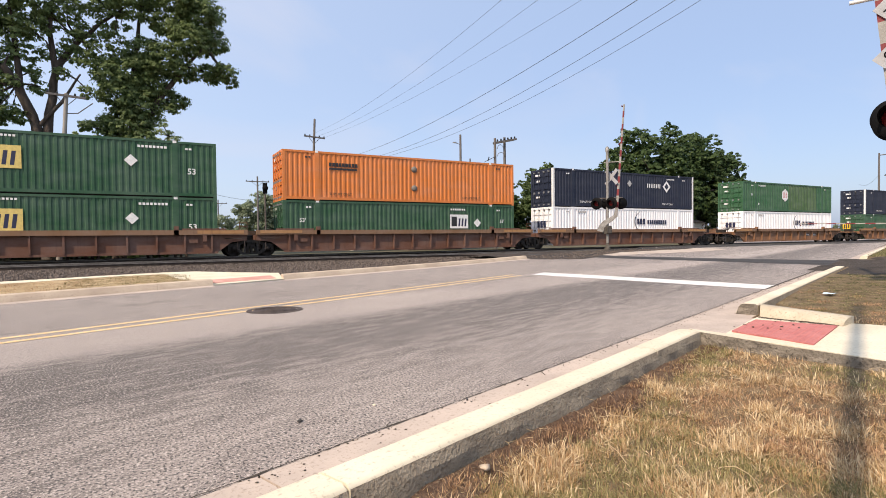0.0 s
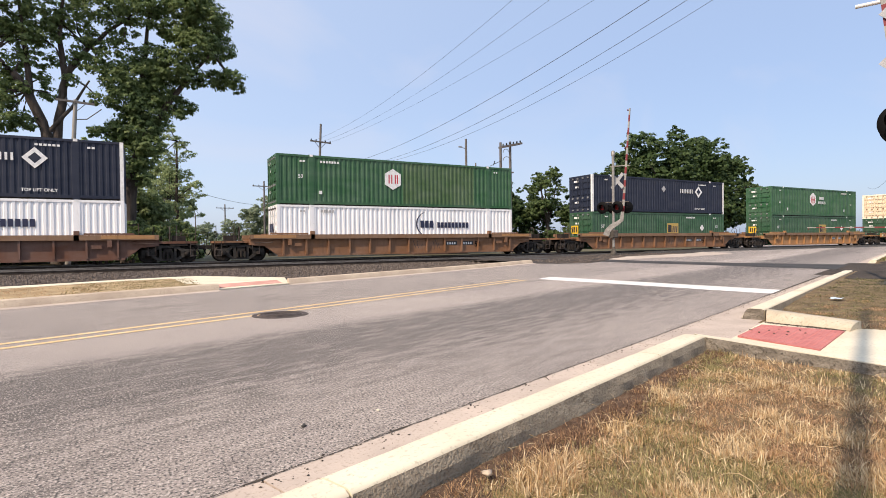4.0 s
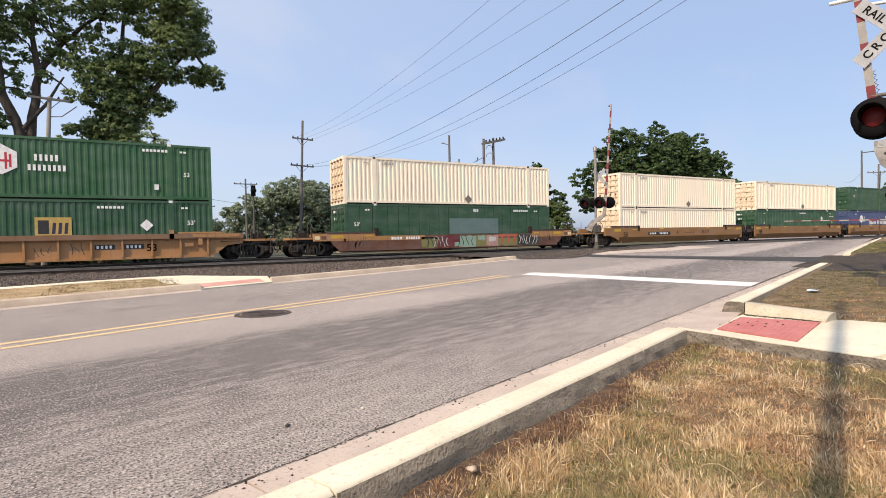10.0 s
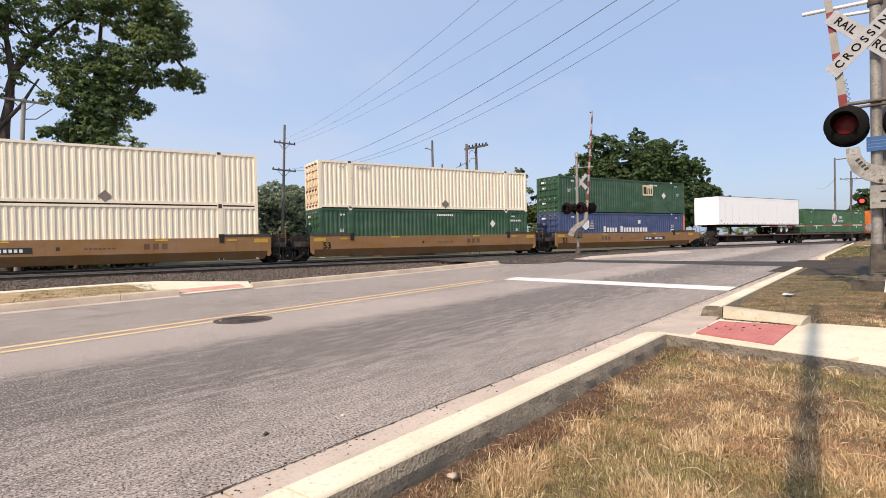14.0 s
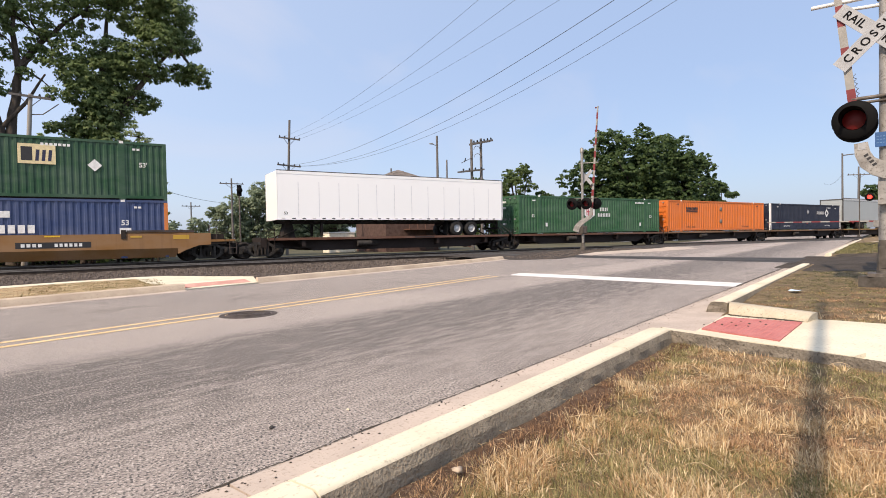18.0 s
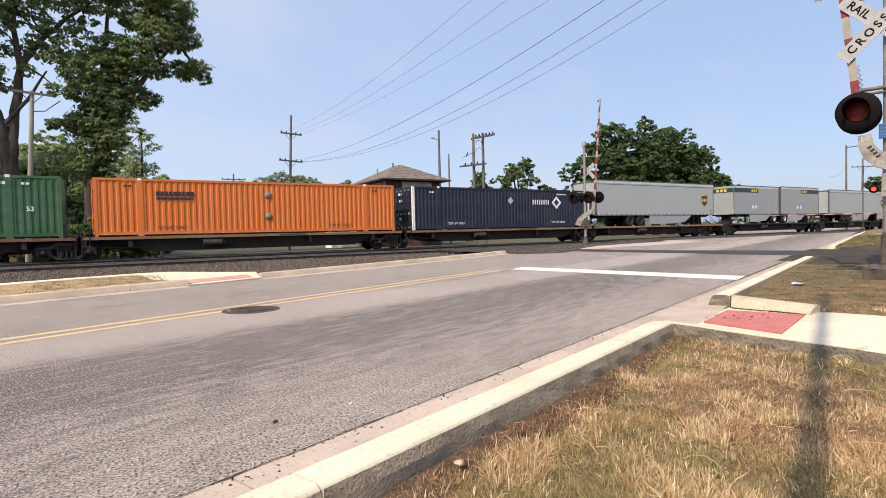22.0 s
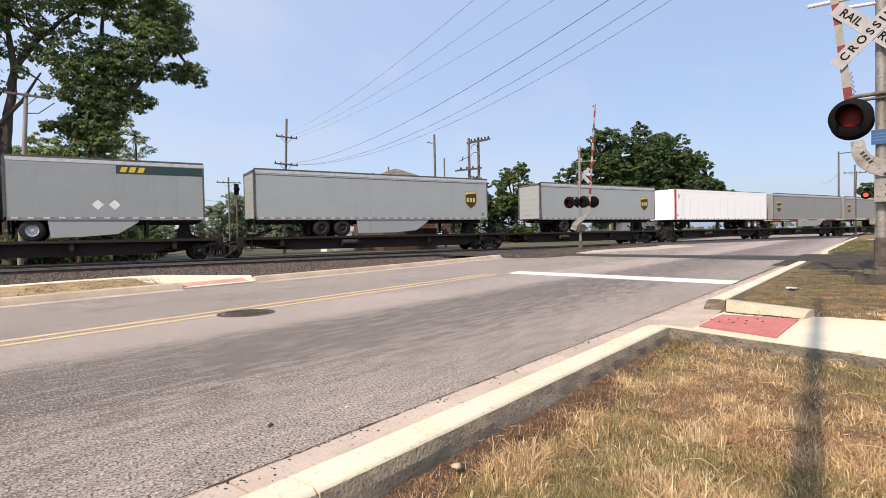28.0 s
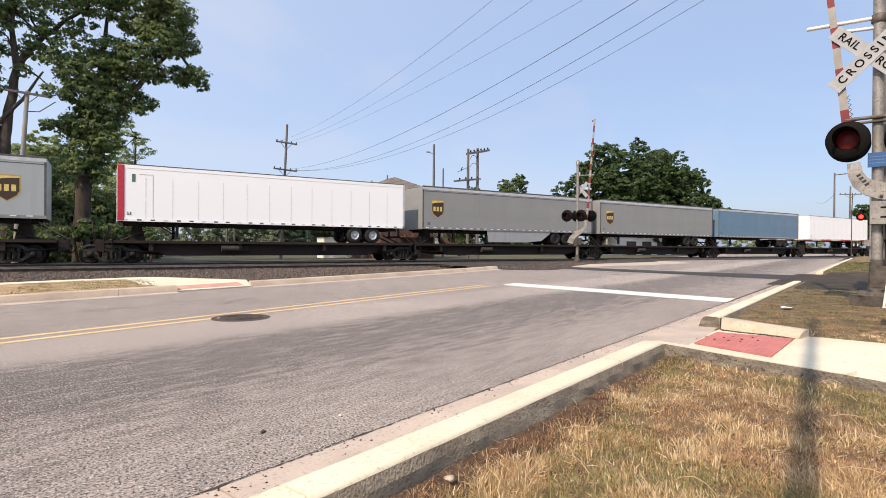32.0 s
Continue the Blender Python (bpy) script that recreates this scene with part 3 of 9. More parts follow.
def build_road():
    xs = [-40 + 2 * i for i in range(111)]
    strip("road", M["asphalt"], xs, near_edge, far_edge, 0.0, "worn grey two-lane asphalt road with tyre scuffs", "road", 16)
    def bar(name, material, pts, label):
        g = Geo().add([(x, y, road_z(y) + 0.004) for x, y in pts], [tuple(range(len(pts)))])
        return structure(name, g, material, label, "road marking")
    for k in (0, 1):
        g = Geo()
        xs2 = [-30 + 1.0 * i for i in range(41)]
        vs = []
        for x in xs2:
            if x > 9.4:
                break
            y = middle(x) + (0.13 if k else -0.225)
            vs += [(x, y - 0.01, 0.004), (x, y + 0.11, 0.004)]
        m = len(vs) // 2
        g.add(vs, [(2 * i, 2 * i + 2, 2 * i + 3, 2 * i + 1) for i in range(m - 1)])
        structure("centre_line_%d" % (k + 1), g, M["yellow"], "worn yellow centre line", "road marking")
    bar("stop_line", M["white_line"], [(10.28, 12.2), (9.46, 11.72), (10.44, 6.0), (11.34, 6.32)], "white stop line across the lane before the crossing")
    # darker strip across the road beyond the stop line
    n = 60
    vs = []
    for i in range(n + 1):
        f = i / n
        y = 26.0 - 19.2 * f
        cx = 18.6 + 2.3 * smooth01(f / 0.75) + 0.9 * smooth01((f - 0.6) / 0.4)
        w = 0.95 + 0.5 * f + 0.7 * smooth01((f - 0.55) / 0.4)
        e1, e2 = 0.22 * noise.noise((f * 14, 0, 0)), 0.3 * noise.noise((f * 11, 4, 0))
        vs += [(cx - w + e1, y - 0.2 * f, road_z(y) + 0.008), (cx + w + e2, y + 0.3 * f, road_z(y) + 0.008)]
    g = Geo().add(vs, [(2 * i, 2 * i + 1, 2 * i + 3, 2 * i + 2) for i in range(n)])
    structure("dark_road_strip", g, M["asphalt_dark"], "dark strip across the road", "road")


def kerb_run(name, s0, s1, mat_top, step=3.05):
    """Kerb and gutter of the near side, cast in lengths with open joints."""
    holder = tagged(new(name), "cream concrete kerb with a gutter", "kerb", kind="structure")
    prof = [(0.366, -0.02), (0.384, 0.03), (0.41, 0.1), (0.436, 0.138), (0.468, 0.149), (0.6, 0.151), (0.628, 0.138), (0.637, -0.15), (0.366, -0.15)]
    s = s0
    while s < s1 - 0.05:
        e = min(s + step, s1)
        a, b = s + 0.006, e - 0.006
        g = Geo()
        n = len(prof)
        cuts = max(2, int((b - a) / 0.11)) if -4 < s < 12 else 2
        vs = []
        for i in range(cuts + 1):
            q = a + (b - a) * i / cuts
            for j, (d, z) in enumerate(prof):
                amp = 0.006 if 2 <= j <= 6 else 0.0
                vs.append(kerb_at(q, d + amp * noise.noise((q * 4.3, j * 0.8, 2.0)), z + 0.7 * amp * noise.noise((q * 3.1, j * 0.7, 8.0))))
        g.add(vs, [(i * n + j, (i + 1) * n + j, (i + 1) * n + j + 1, i * n + j + 1) for i in range(cuts) for j in range(7)], True)
        g.add(vs[:n], [tuple(range(n))]).add(vs[-n:], [tuple(range(n - 1, -1, -1))])
        part("kerb_stone", g, mat_top, holder)
        # rough back of the casting, in small facets
        m = max(4, int((b - a) / 0.09))
        vs = []
        for i in range(m + 1):
            for j, (d, z) in enumerate(((0.634, 0.134), (0.645, 0.08), (0.65, 0.02), (0.655, -0.15))):
                q = noise.noise((a * 3 + i * 0.4, j * 0.9, 1.3)) * (0.018 if j else 0.004)
                vs.append(kerb_at(a + (b - a) * i / m, d + q, z))
        gb = Geo().add(vs, [(4 * i + j, 4 * i + j + 1, 4 * i + j + 5, 4 * i + j + 4) for i in range(m) for j in range(3)])
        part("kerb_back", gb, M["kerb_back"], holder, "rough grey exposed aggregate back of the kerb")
        gg = Geo()
        vs = [kerb_at(q, d, z) for q in (a, b) for d, z in ((0.0, 0.004), (0.415, 0.004), (0.415, -0.12), (0.0, -0.12))]
        gg.add(vs, [(0, 1, 5, 4), (1, 2, 6, 5), (3, 0, 4, 7), (0, 3, 2, 1), (4, 5, 6, 7)])
        part("gutter_slab", gg, M["gutter"], holder, "pinkish worn concrete gutter")
        s = e
    return holder


def far_kerb(name, x0, x1, step=3.05):
    holder = tagged(new(name), "cream concrete kerb of the far road edge", "kerb", kind="structure")
    x = x0
    while x < x1 - 0.05:
        e = min(x + step, x1)
        def at(q, d, z):
            y = far_edge(q)
            return (q, y + d, road_z(y) + z)
        pan = [(-0.3, 0.004), (0.0, 0.012), (0.0, -0.1), (-0.3, -0.1)]
        gp = Geo().add([at(x + 0.003, d, z) for d, z in pan] + [at(e - 0.003, d, z) for d, z in pan], [(i, 4 + i, 4 + (i + 1) % 4, (i + 1) % 4) for i in range(4)] + [(0, 1, 2, 3), (7, 6, 5, 4)])
        part("gutter_slab", gp, M["gutter"], holder, "worn concrete gutter")
        prof = [(0.002, -0.1), (0.002, 0.012), (0.03, 0.06), (0.08, 0.125), (0.14, 0.14), (0.28, 0.14), (0.3, 0.12), (0.3, -0.1)]
        n = len(prof)
        g = Geo().add([at(x + 0.003, d, z) for d, z in prof] + [at(e - 0.003, d, z) for d, z in prof],
                      [(i, n + i, n + i + 1, i + 1) for i in range(7)] + [tuple(range(n)), tuple(range(2 * n - 1, n - 1, -1))])
        part("kerb_stone", g, M["kerb_far"], holder)
        x = e
    return holder


def build_kerbs():
    kerb_run("kerb_1", -26.25, 4.82, M["concrete"], 3.0)
    kerb_run("kerb_2", 7.22, 17.5, M["concrete"])
    # kerb end covered with a face in the darker ramp side colour
    prof = [(0.38, 0.006), (0.41, 0.098), (0.437, 0.136), (0.468, 0.147), (0.6, 0.149), (0.627, 0.136), (0.635, 0.006)]
    structure("kerb_end", Geo().add([kerb_at(7.222, d, z) for d, z in prof], [tuple(range(len(prof)))]), M["kerb_side"], "darker end face of the kerb", "kerb")
    kerb_run("kerb_3", 26.0, 70.0, M["concrete"])
    far_kerb("kerb_4", -30, 1.62)
    far_kerb("kerb_5", 3.35, 15.3)
    # ragged dirt-filled crack where the asphalt meets the gutter, and another along the kerb foot
    for nm, d0, w0, s0, s1 in (("gutter_crack_1", -0.006, 0.007, -14.0, 17.5), ("gutter_crack_2", 0.366, 0.007, 4.4, 17.5)):
        m = int((s1 - s0) / 0.028)
        vs = []
        for i in range(m + 1):
            s = s0 + (s1 - s0) * i / m
            c = d0 + 0.012 * noise.noise((s * 3.1, 0, 0)) + 0.006 * noise.noise((s * 17, 2, 0))
            w = max(0.0012, w0 * (0.7 + 1.1 * noise.noise((s * 6, 5, 0))) + 0.007 * noise.noise((s * 37, 7, 0)) + (0.02 * smooth01((s - 9) / 6) if d0 < 0 else 0.0))
            vs += [kerb_at(s, c - w, 0.0075), kerb_at(s, c + w, 0.0075)]
        structure(nm, Geo().add(vs, [(2 * i, 2 * i + 1, 2 * i + 3, 2 * i + 2) for i in range(m)]), M["joint_dirt"], "dirt-filled crack along the gutter", "road")
    # dropped gutter across the ramp mouth
    vs = [kerb_at(q, d, z) for q in (4.83, 7.21) for d, z in ((0, 0.004), (0.66, 0.014), (0.66, -0.1), (0, -0.1))]
    structure("ramp_gutter", Geo().add(vs, [(0, 1, 5, 4), (1, 2, 6, 5), (0, 3, 2, 1), (4, 5, 6, 7)]), M["gutter"], "worn concrete gutter across the ramp mouth", "kerb")


def lawn_z(x, y, s, d):
    far = smooth01((s - 6) / 5.0)
    z = 0.005 + 0.02 * noise.noise((x * 0.9, y * 0.9, 0)) + 0.012 * noise.noise((x * 4, y * 4, 2)) + far * 0.1
    gap = smooth01((s - 18.2) / 0.9) * (1 - smooth01((s - 25.4) / 0.8))
    return (z + 0.04 * smooth01((d - 0.7) / 1.5)) * (1 - gap) - 0.035 * gap


def build_lawn():
    g = Geo()
    ss = [-30 + 2 * i for i in range(11)] + [-8 + 0.25 * i for i in range(1, 129)] + [24 + 0.6 * i for i in range(1, 31)] + [42 + 8 * i for i in range(1, 12)]
    ds = [0.62, 0.68, 0.78] + [0.9 + 0.2 * i for i in range(26)] + [6.5, 9, 14, 25, 60]
    n = len(ds)
    vs = []
    for s in ss:
        for d in ds:
            p = kerb_at(s, d, 0)
            vs.append((p.x, p.y, lawn_z(p.x, p.y, s, d)))
    g.add(vs, [(i * n + j, i * n + j + 1, (i + 1) * n + j + 1, (i + 1) * n + j) for i in range(len(ss) - 1) for j in range(n - 1)], True)
    # bare dark earth crossing the verge, a patch darkened for shade, and dead thatch behind the kerb
    for nm, mat, s0, s1, d0, d1, ns, nd, lift, lab in (("earth_strip", "earth", 17.6, 26.4, -0.25, 16.0, 50, 40, 0.02, "bare dark earth crossing the verge"), ("earth_patch", "earth", 14.6, 18.4, 0.72, 8.0, 30, 50, 0.012, "dark earth patch between the weeds, shade in its colour"), ("thatch_strip", "thatch", 0.9, 5.1, 0.655, 0.93, 130, 8, 0.003, "matted red-brown dead thatch behind the kerb")):
        h = Geo()
        vs = []
        for i in range(ns + 1):
            for j in range(nd + 1):
                s, d = s0 + (s1 - s0) * i / ns, d0 + (d1 - d0) * j / nd
                if nm == "thatch_strip":
                    d = d0 + (d1 - d0) * (j / nd) * (0.75 + 0.45 * noise.noise((s * 1.7, 3, 0)) + 0.25 * noise.noise((s * 6, 1, 0)))
                p = kerb_at(s, d, 0)
                edge = min(i, ns - i, nd - j, (j if nm == "earth_strip" else 9)) / 4
                bump = 0.02 * noise.noise((p.x * 9, p.y * 9, 5)) + 0.012 * noise.noise((p.x * 23, p.y * 23, 1))
                vs.append((p.x, p.y, max(0.0, lawn_z(p.x, p.y, s, d) if d > 0.6 else 0.0) + lift * min(1, edge) + bump * min(1, edge) * (0.5 if d > 0.6 else 0.2) + 0.006 - (0.05 if edge == 0 and nm == "earth_strip" and d > 0.6 else 0)))
        q = nd + 1
        h.add(vs, [(i * q + j, i * q + j + 1, (i + 1) * q + j + 1, (i + 1) * q + j) for i in range(ns) for j in range(nd)], True)
        structure(nm, h, M[mat], lab, "ground")
    return structure("lawn", g, M["turf"], "sun-dried verge of patchy turf behind the kerb", "lawn")


# ---- the railway ----
TRACKS = {"track_main": 32.52, "track_near": 27.0}
RAIL_TOP = 0.1


def build_trackbed():
    prof = [(12.0, -0.05), (18.0, -0.03), (21.0, -0.06), (23.4, -0.08), (24.6, -0.07), (25.6, -0.065), (29.0, -0.06), (29.6, -0.1), (30.2, -0.06), (34.8, -0.06), (37.0, -0.12), (41.0, -0.13), (43.5, -0.2)]
    xs = [-80 + 4 * i for i in range(90)]
    for name, seg, mat, lab in (("trackbed_near", prof[:6], "ballast", "brown-grey crushed stone ballast on the shoulder of the tracks"), ("trackbed", prof[5:11], "ballast_dark", "darker ballast under the tracks"), ("trackbed_far", prof[10:], "ballast", "brown-grey crushed stone ballast beyond the tracks")):
        g = Geo()
        n = len(seg)
        vs = [(x, y, z + 0.02 * noise.noise((x * 0.7, y, 0))) for x in xs for y, z in seg]
        g.add(vs, [(i * n + j, (i + 1) * n + j, (i + 1) * n + j + 1, i * n + j + 1) for i in range(len(xs) - 1) for j in range(n - 1)], True)
        structure(name, g, M[mat], lab, "trackbed")
    for name, yc in TRACKS.items():
        holder = tagged(new(name), "steel rails on timber ties", "railway track", kind="structure")
        for sgn in (-1, 1):
            y = yc + sgn * 0.7535
            prof = [(-0.075, -0.075), (0.075, -0.075), (0.075, -0.06), (0.012, -0.045), (0.012, 0.055), (0.036, 0.065), (0.036, 0.096), (-0.036, 0.096), (-0.036, 0.065), (-0.012, 0.055), (-0.012, -0.045), (-0.075, -0.06)]
            part("rail", Geo().prism([(y + a, b) for a, b in prof], -80, 280, "x"), M["rail"], holder)
            part("rail_head", Geo().box(-80, 280, y - 0.038, y + 0.038, 0.06, 0.1), M["rail_top"], holder, "polished running surface, head sides coloured as lit")
    # cinders spread over the road's edge up to the signal, and a pale apron before the rails
    edge = [(15.1, 19.2), (15.9, 18.3), (17.4, 18.05), (18.6, 18.5), (19.9, 19.5), (21.2, 20.5), (23.9, 21.9), (26.6, 22.5), (29.9, 23.0), (32.3, 23.5), (34.0, 25.2)]
    line = []
    for (xa, ya), (xb, yb) in zip(edge, edge[1:]):
        for k in range(8):
            f = k / 8
            x, y = xa + (xb - xa) * f, ya + (yb - ya) * f
            line.append((x, y + 0.16 * noise.noise((x * 1.7, y, 3.0)) + 0.09 * noise.noise((x * 6, y, 5.0))))
    def sheet(name, near, far, lift, mat, label, category):
        rows = [(x, y0 + (y1 - y0) * j / 4) for (x, y0), (_, y1) in zip(near, far) for j in range(5)]
        g = Geo().add([(x, y, road_z(y) + lift) for x, y in rows], [(5 * i + j, 5 * i + 5 + j, 5 * i + 6 + j, 5 * i + 1 + j) for i in range(len(near) - 1) for j in range(4)])
        structure(name, g, M[mat], label, category)
    sheet("track_shoulder", line, [(x, 25.28) for x, _ in line], 0.009, "cinder", "dark cinders and dirt beside the rails", "trackbed")
    pale = [(x, y) for x, y in line if x > 20.4]
    sheet("crossing_apron", [(x, y - min(2.4, 0.9 + 0.3 * (x - 20.4))) for x, y in pale], [(x, y - 0.02) for x, y in pale], 0.013, "apron", "pale worn apron before the rails", "road")
    # crossing panels beside the rails where the road passes
    for i, (y0, y1) in enumerate(((25.3, 26.16), (26.36, 27.64), (27.84, 29.8), (29.9, 31.68), (31.86, 33.18), (33.36, 34.8))):
        x0, x1 = (y0 - 12.5) / 0.4516 + 0.4, (y1 - 2.372) / 0.35
        structure("crossing_panel_%d" % (i + 1), Geo().box(x0, x1, y0, y1, -0.06, 0.106), M["asphalt_dark"], "tarred crossing panel between the rails", "crossing panel")


ground_sheet()
build_road()
build_kerbs()
build_lawn()
build_trackbed()

# ---- the train ----
SPEED = 11.0
MOVERS = []          # (thing, x at the start)
FACE = 31.22         # near side of the containers
C_LEN, C_HIGH, C_WIDE = 16.154, 2.896, 2.591
MESHES = {}


def shared(key, build, material):
    if key not in MESHES:
        MESHES[key] = build().mesh(key[0], material)
    return MESHES[key]


def corrugated(x0, x1, z0, z1, y, out, pitch=0.292, depth=0.036):
    """A pressed steel wall in the xz plane; out is -1 where it faces -y."""
    g = Geo()
    n = max(1, round((x1 - x0) / pitch))
    p = (x1 - x0) / n
    vs = []
    for i in range(n):
        for f, k in ((0.0, 0), (0.36, 0), (0.5, 1), (0.86, 1)):
            vs.append((x0 + (i + f) * p, y - out * depth * k))
    vs.append((x1, y))
    m = len(vs)
    g.add([(x, yy, z) for x, yy in vs for z in (z0, z1)], [(2 * i, 2 * i + 2, 2 * i + 3, 2 * i + 1) if out < 0 else (2 * i, 2 * i + 1, 2 * i + 3, 2 * i + 2) for i in range(m - 1)])
    return g


def ribbed_flat(x0, x1, z0, z1, y, out, pitch=0.76):
    """Flat sheet wall with narrow pressed grooves between the sheets."""
    g = Geo()
    n = round((x1 - x0) / pitch)
    p = (x1 - x0) / n
    row = []
    for i in range(n):
        for f, k in ((0.0, 0), (0.93, 0), (0.945, 1), (0.985, 1)):
            row.append((x0 + (i + f) * p, y - out * 0.03 * k))
    row.append((x1, y))
    return g.add([(x, yy, z) for x, yy in row for z in (z0, z1)], [(2 * i, 2 * i + 2, 2 * i + 3, 2 * i + 1) for i in range(len(row) - 1)])


def flat_mark(name, poly, material, parent, y=-0.008, label=""):
    """A flat painted or stuck-on shape on the near side; poly in x, z."""
    g = Geo().add([(x, y, z) for x, z in poly], [tuple(range(len(poly)))])
    return part(name, g, material, parent, label)


def rect(x0, x1, z0, z1):
    return [(x0, z0), (x1, z0), (x1, z1), (x0, z1)]


def words(parent, txt, material, size, x, z, y=-0.01, name="lettering"):
    ob = part(name, text_mesh(txt, material, size), None, parent)
    ob.matrix_local = pose(x, y, z)
    return ob


def bars(parent, x, z, n, material, w=0.13, h=0.13, gap=0.05, y=-0.01):
    """Unreadable small lettering as a row of plain bars."""
    g = Geo()
    for i in range(n):
        a = x + i * (w + gap)
        g.add([(a, y, z), (a + w, y, z), (a + w, y, z + h), (a, y, z + h)], [(0, 1, 2, 3)])
    return tagged(part("lettering", g, material, parent), kind="stuff")


def hexagon(cx, cz, r):
    return [(cx + r * math.sin(math.pi / 3 * k) * 0.95, cz + r * math.cos(math.pi / 3 * k)) for k in range(6)]


def container(u, z, paint_key, label, style="plain", white_ends=False, flat=False, group="containers on the train"):
    """A 53-foot container; the origin is the near lower corner of its trailing end."""
    m = M[paint_key]
    c = thing("container", label, "shipping container", group, pose(u, FACE, z))
    L, H, W = C_LEN, C_HIGH, C_WIDE
    post = M["mark_white"] if white_ends else m
    P = 1.981
    wall = ribbed_flat if flat else corrugated
    spans = [(0.16, P - 0.14), (P + 0.14, L - P - 0.14), (L - P + 0.14, L - 0.16)]
    if style == "hexagon_small":
        spans[1:2] = [(P + 0.14, 7.78), (7.78, 13.04), (13.04, L - P - 0.14)]
    for a, b in spans:
        faded = (a, b) == (7.78, 13.04)
        part("side_panel", shared(("side_panel", paint_key, a, b, flat), lambda: wall(a, b, 0.2, H - 0.12, 0.022, -1), M["c_faded"] if faded else m), None, c, "faded olive green panel" if faded else "")
    part("far_side_panel", shared(("far_side_panel", paint_key), lambda: corrugated(0.16, L - 0.16, 0.2, H - 0.12, W - 0.022, 1, 0.6), m), None, c)
    part("roof", shared(("roof", paint_key), lambda: Geo().box(0.1, L - 0.1, 0.06, W - 0.06, H - 0.1, H - 0.02), m), None, c)
    part("floor_pan", shared(("floor_pan", paint_key), lambda: Geo().box(0.1, L - 0.1, 0.11, W - 0.06, 0.03, 0.2), M["shade_iron"]), None, c)
    for y in (0.0, W - 0.07):
        part("top_rail", shared(("top_rail", paint_key, y), lambda: Geo().box(0.16, L - 0.16, y, y + 0.07, H - 0.12, H), m), None, c)
        part("bottom_rail", shared(("bottom_rail", paint_key, y), lambda: Geo().box(0.16, L - 0.16, y + 0.006 if y < 1 else y - 0.02, y + 0.09 if y < 1 else y + 0.04, 0.08, 0.23), m), None, c)
    for x in (0.0, L - 0.16):
        for y in (0.0, W - 0.16):
            pm = post if y == 0 else m
            part("corner_post", shared(("corner_post", pm.name, x, y), lambda: Geo().box(x, x + 0.16, y, y + 0.16, 0, H), pm), None, c)
    for x in (P - 0.14, L - P - 0.14):
        part("lift_post", shared(("lift_post", paint_key, x), lambda: Geo().box(x, x + 0.28, -0.004, 0.1, 0.0, H + 0.02), m), None, c)
        for z2 in (0.0, H - 0.1):
            part("corner_casting", shared(("corner_casting", paint_key, x, z2), lambda: Geo().box(x + 0.05, x + 0.23, -0.012, 0.12, z2, z2 + 0.13), M["car_dark"] if paint_key == "c_cream" else (M["mark_white"] if z2 else m)), None, c)
    # trailing end with two doors, lock rods and hinges
    part("end_sill", shared(("end_sill", paint_key), lambda: Geo().box(0.0, 0.1, 0.16, W - 0.16, 0.0, 0.18), m), None, c)
    part("end_header", shared(("end_header", paint_key), lambda: Geo().box(0.0, 0.1, 0.16, W - 0.16, H - 0.16, H), m), None, c)
    rod = {"c_white": M["rail_grey"], "c_cream": M["cream_rusty"]}.get(paint_key, m)
    keeper = {"c_white": M["trim_dark"], "c_cream": M["car_brown"]}.get(paint_key, M["rail_mid"])
    for k, (ya, yb) in enumerate(((0.17, W / 2 - 0.01), (W / 2 + 0.01, W - 0.17))):
        d = part("door", shared(("door", paint_key, k), lambda: Geo().box(0.03, 0.08, ya, yb, 0.18, H - 0.16), M["cream_rusty"] if paint_key == "c_cream" else m), None, c)
        g = Geo()
        for j in range(5):
            g.box(-0.03, 0.03, ya + 0.06, yb - 0.06, 0.4 + j * 0.48, 0.6 + j * 0.48)
        part("door_rib", shared(("door_rib", paint_key, k), lambda: g, M["cream_rusty"] if paint_key == "c_cream" else m), None, d)
        for f in (0.25, 0.75):
            y = ya + (yb - ya) * f
            part("lock_rod", shared(("lock_rod", rod.name, k, f), lambda: Geo().tube([(-0.06, y, 0.1), (-0.06, y, H - 0.06)], 0.024, 6), rod), None, d)
            for za, zb in ((1.05, 1.2), (0.14, 0.24), (H - 0.26, H - 0.16)):
                part("rod_keeper", shared(("rod_keeper", keeper.name, k, f, za), lambda: Geo().box(-0.08, 0.03, y - 0.055, y + 0.055, za, zb), keeper), None, d)
    for zz, ww in ((H - 0.5, 0.5), (H - 0.95, 0.36), (0.72, 0.42)):
        g = Geo().box(-0.034, -0.031, 1.5, 1.5 + ww, zz, zz + 0.14)
        part("door_label", shared(("door_label", zz), lambda: g, M["mark_white"]), None, c)
    part("front_wall", shared(("front_wall", paint_key), lambda: Geo().box(L - 0.08, L - 0.03, 0.16, W - 0.16, 0.0, H), m), None, c)
    # painted marks
    wm = M["mark_white"] if paint_key not in ("c_white", "c_cream", "c_orange", "c_deep_orange") else M["mark_black"]
    if paint_key in ("c_white", "c_cream"):
        bars(c, 2.5, H - 0.42, 5, M["mark_grey"], 0.12, 0.16)
        bars(c, 1.3, H - 0.4, 2, M["mark_grey"], 0.12, 0.1)
    else:
        bars(c, 1.3, H - 0.42, 2, wm, 0.13, 0.1)
        bars(c, L - 1.5, H - 0.42, 2, wm, 0.13, 0.1)
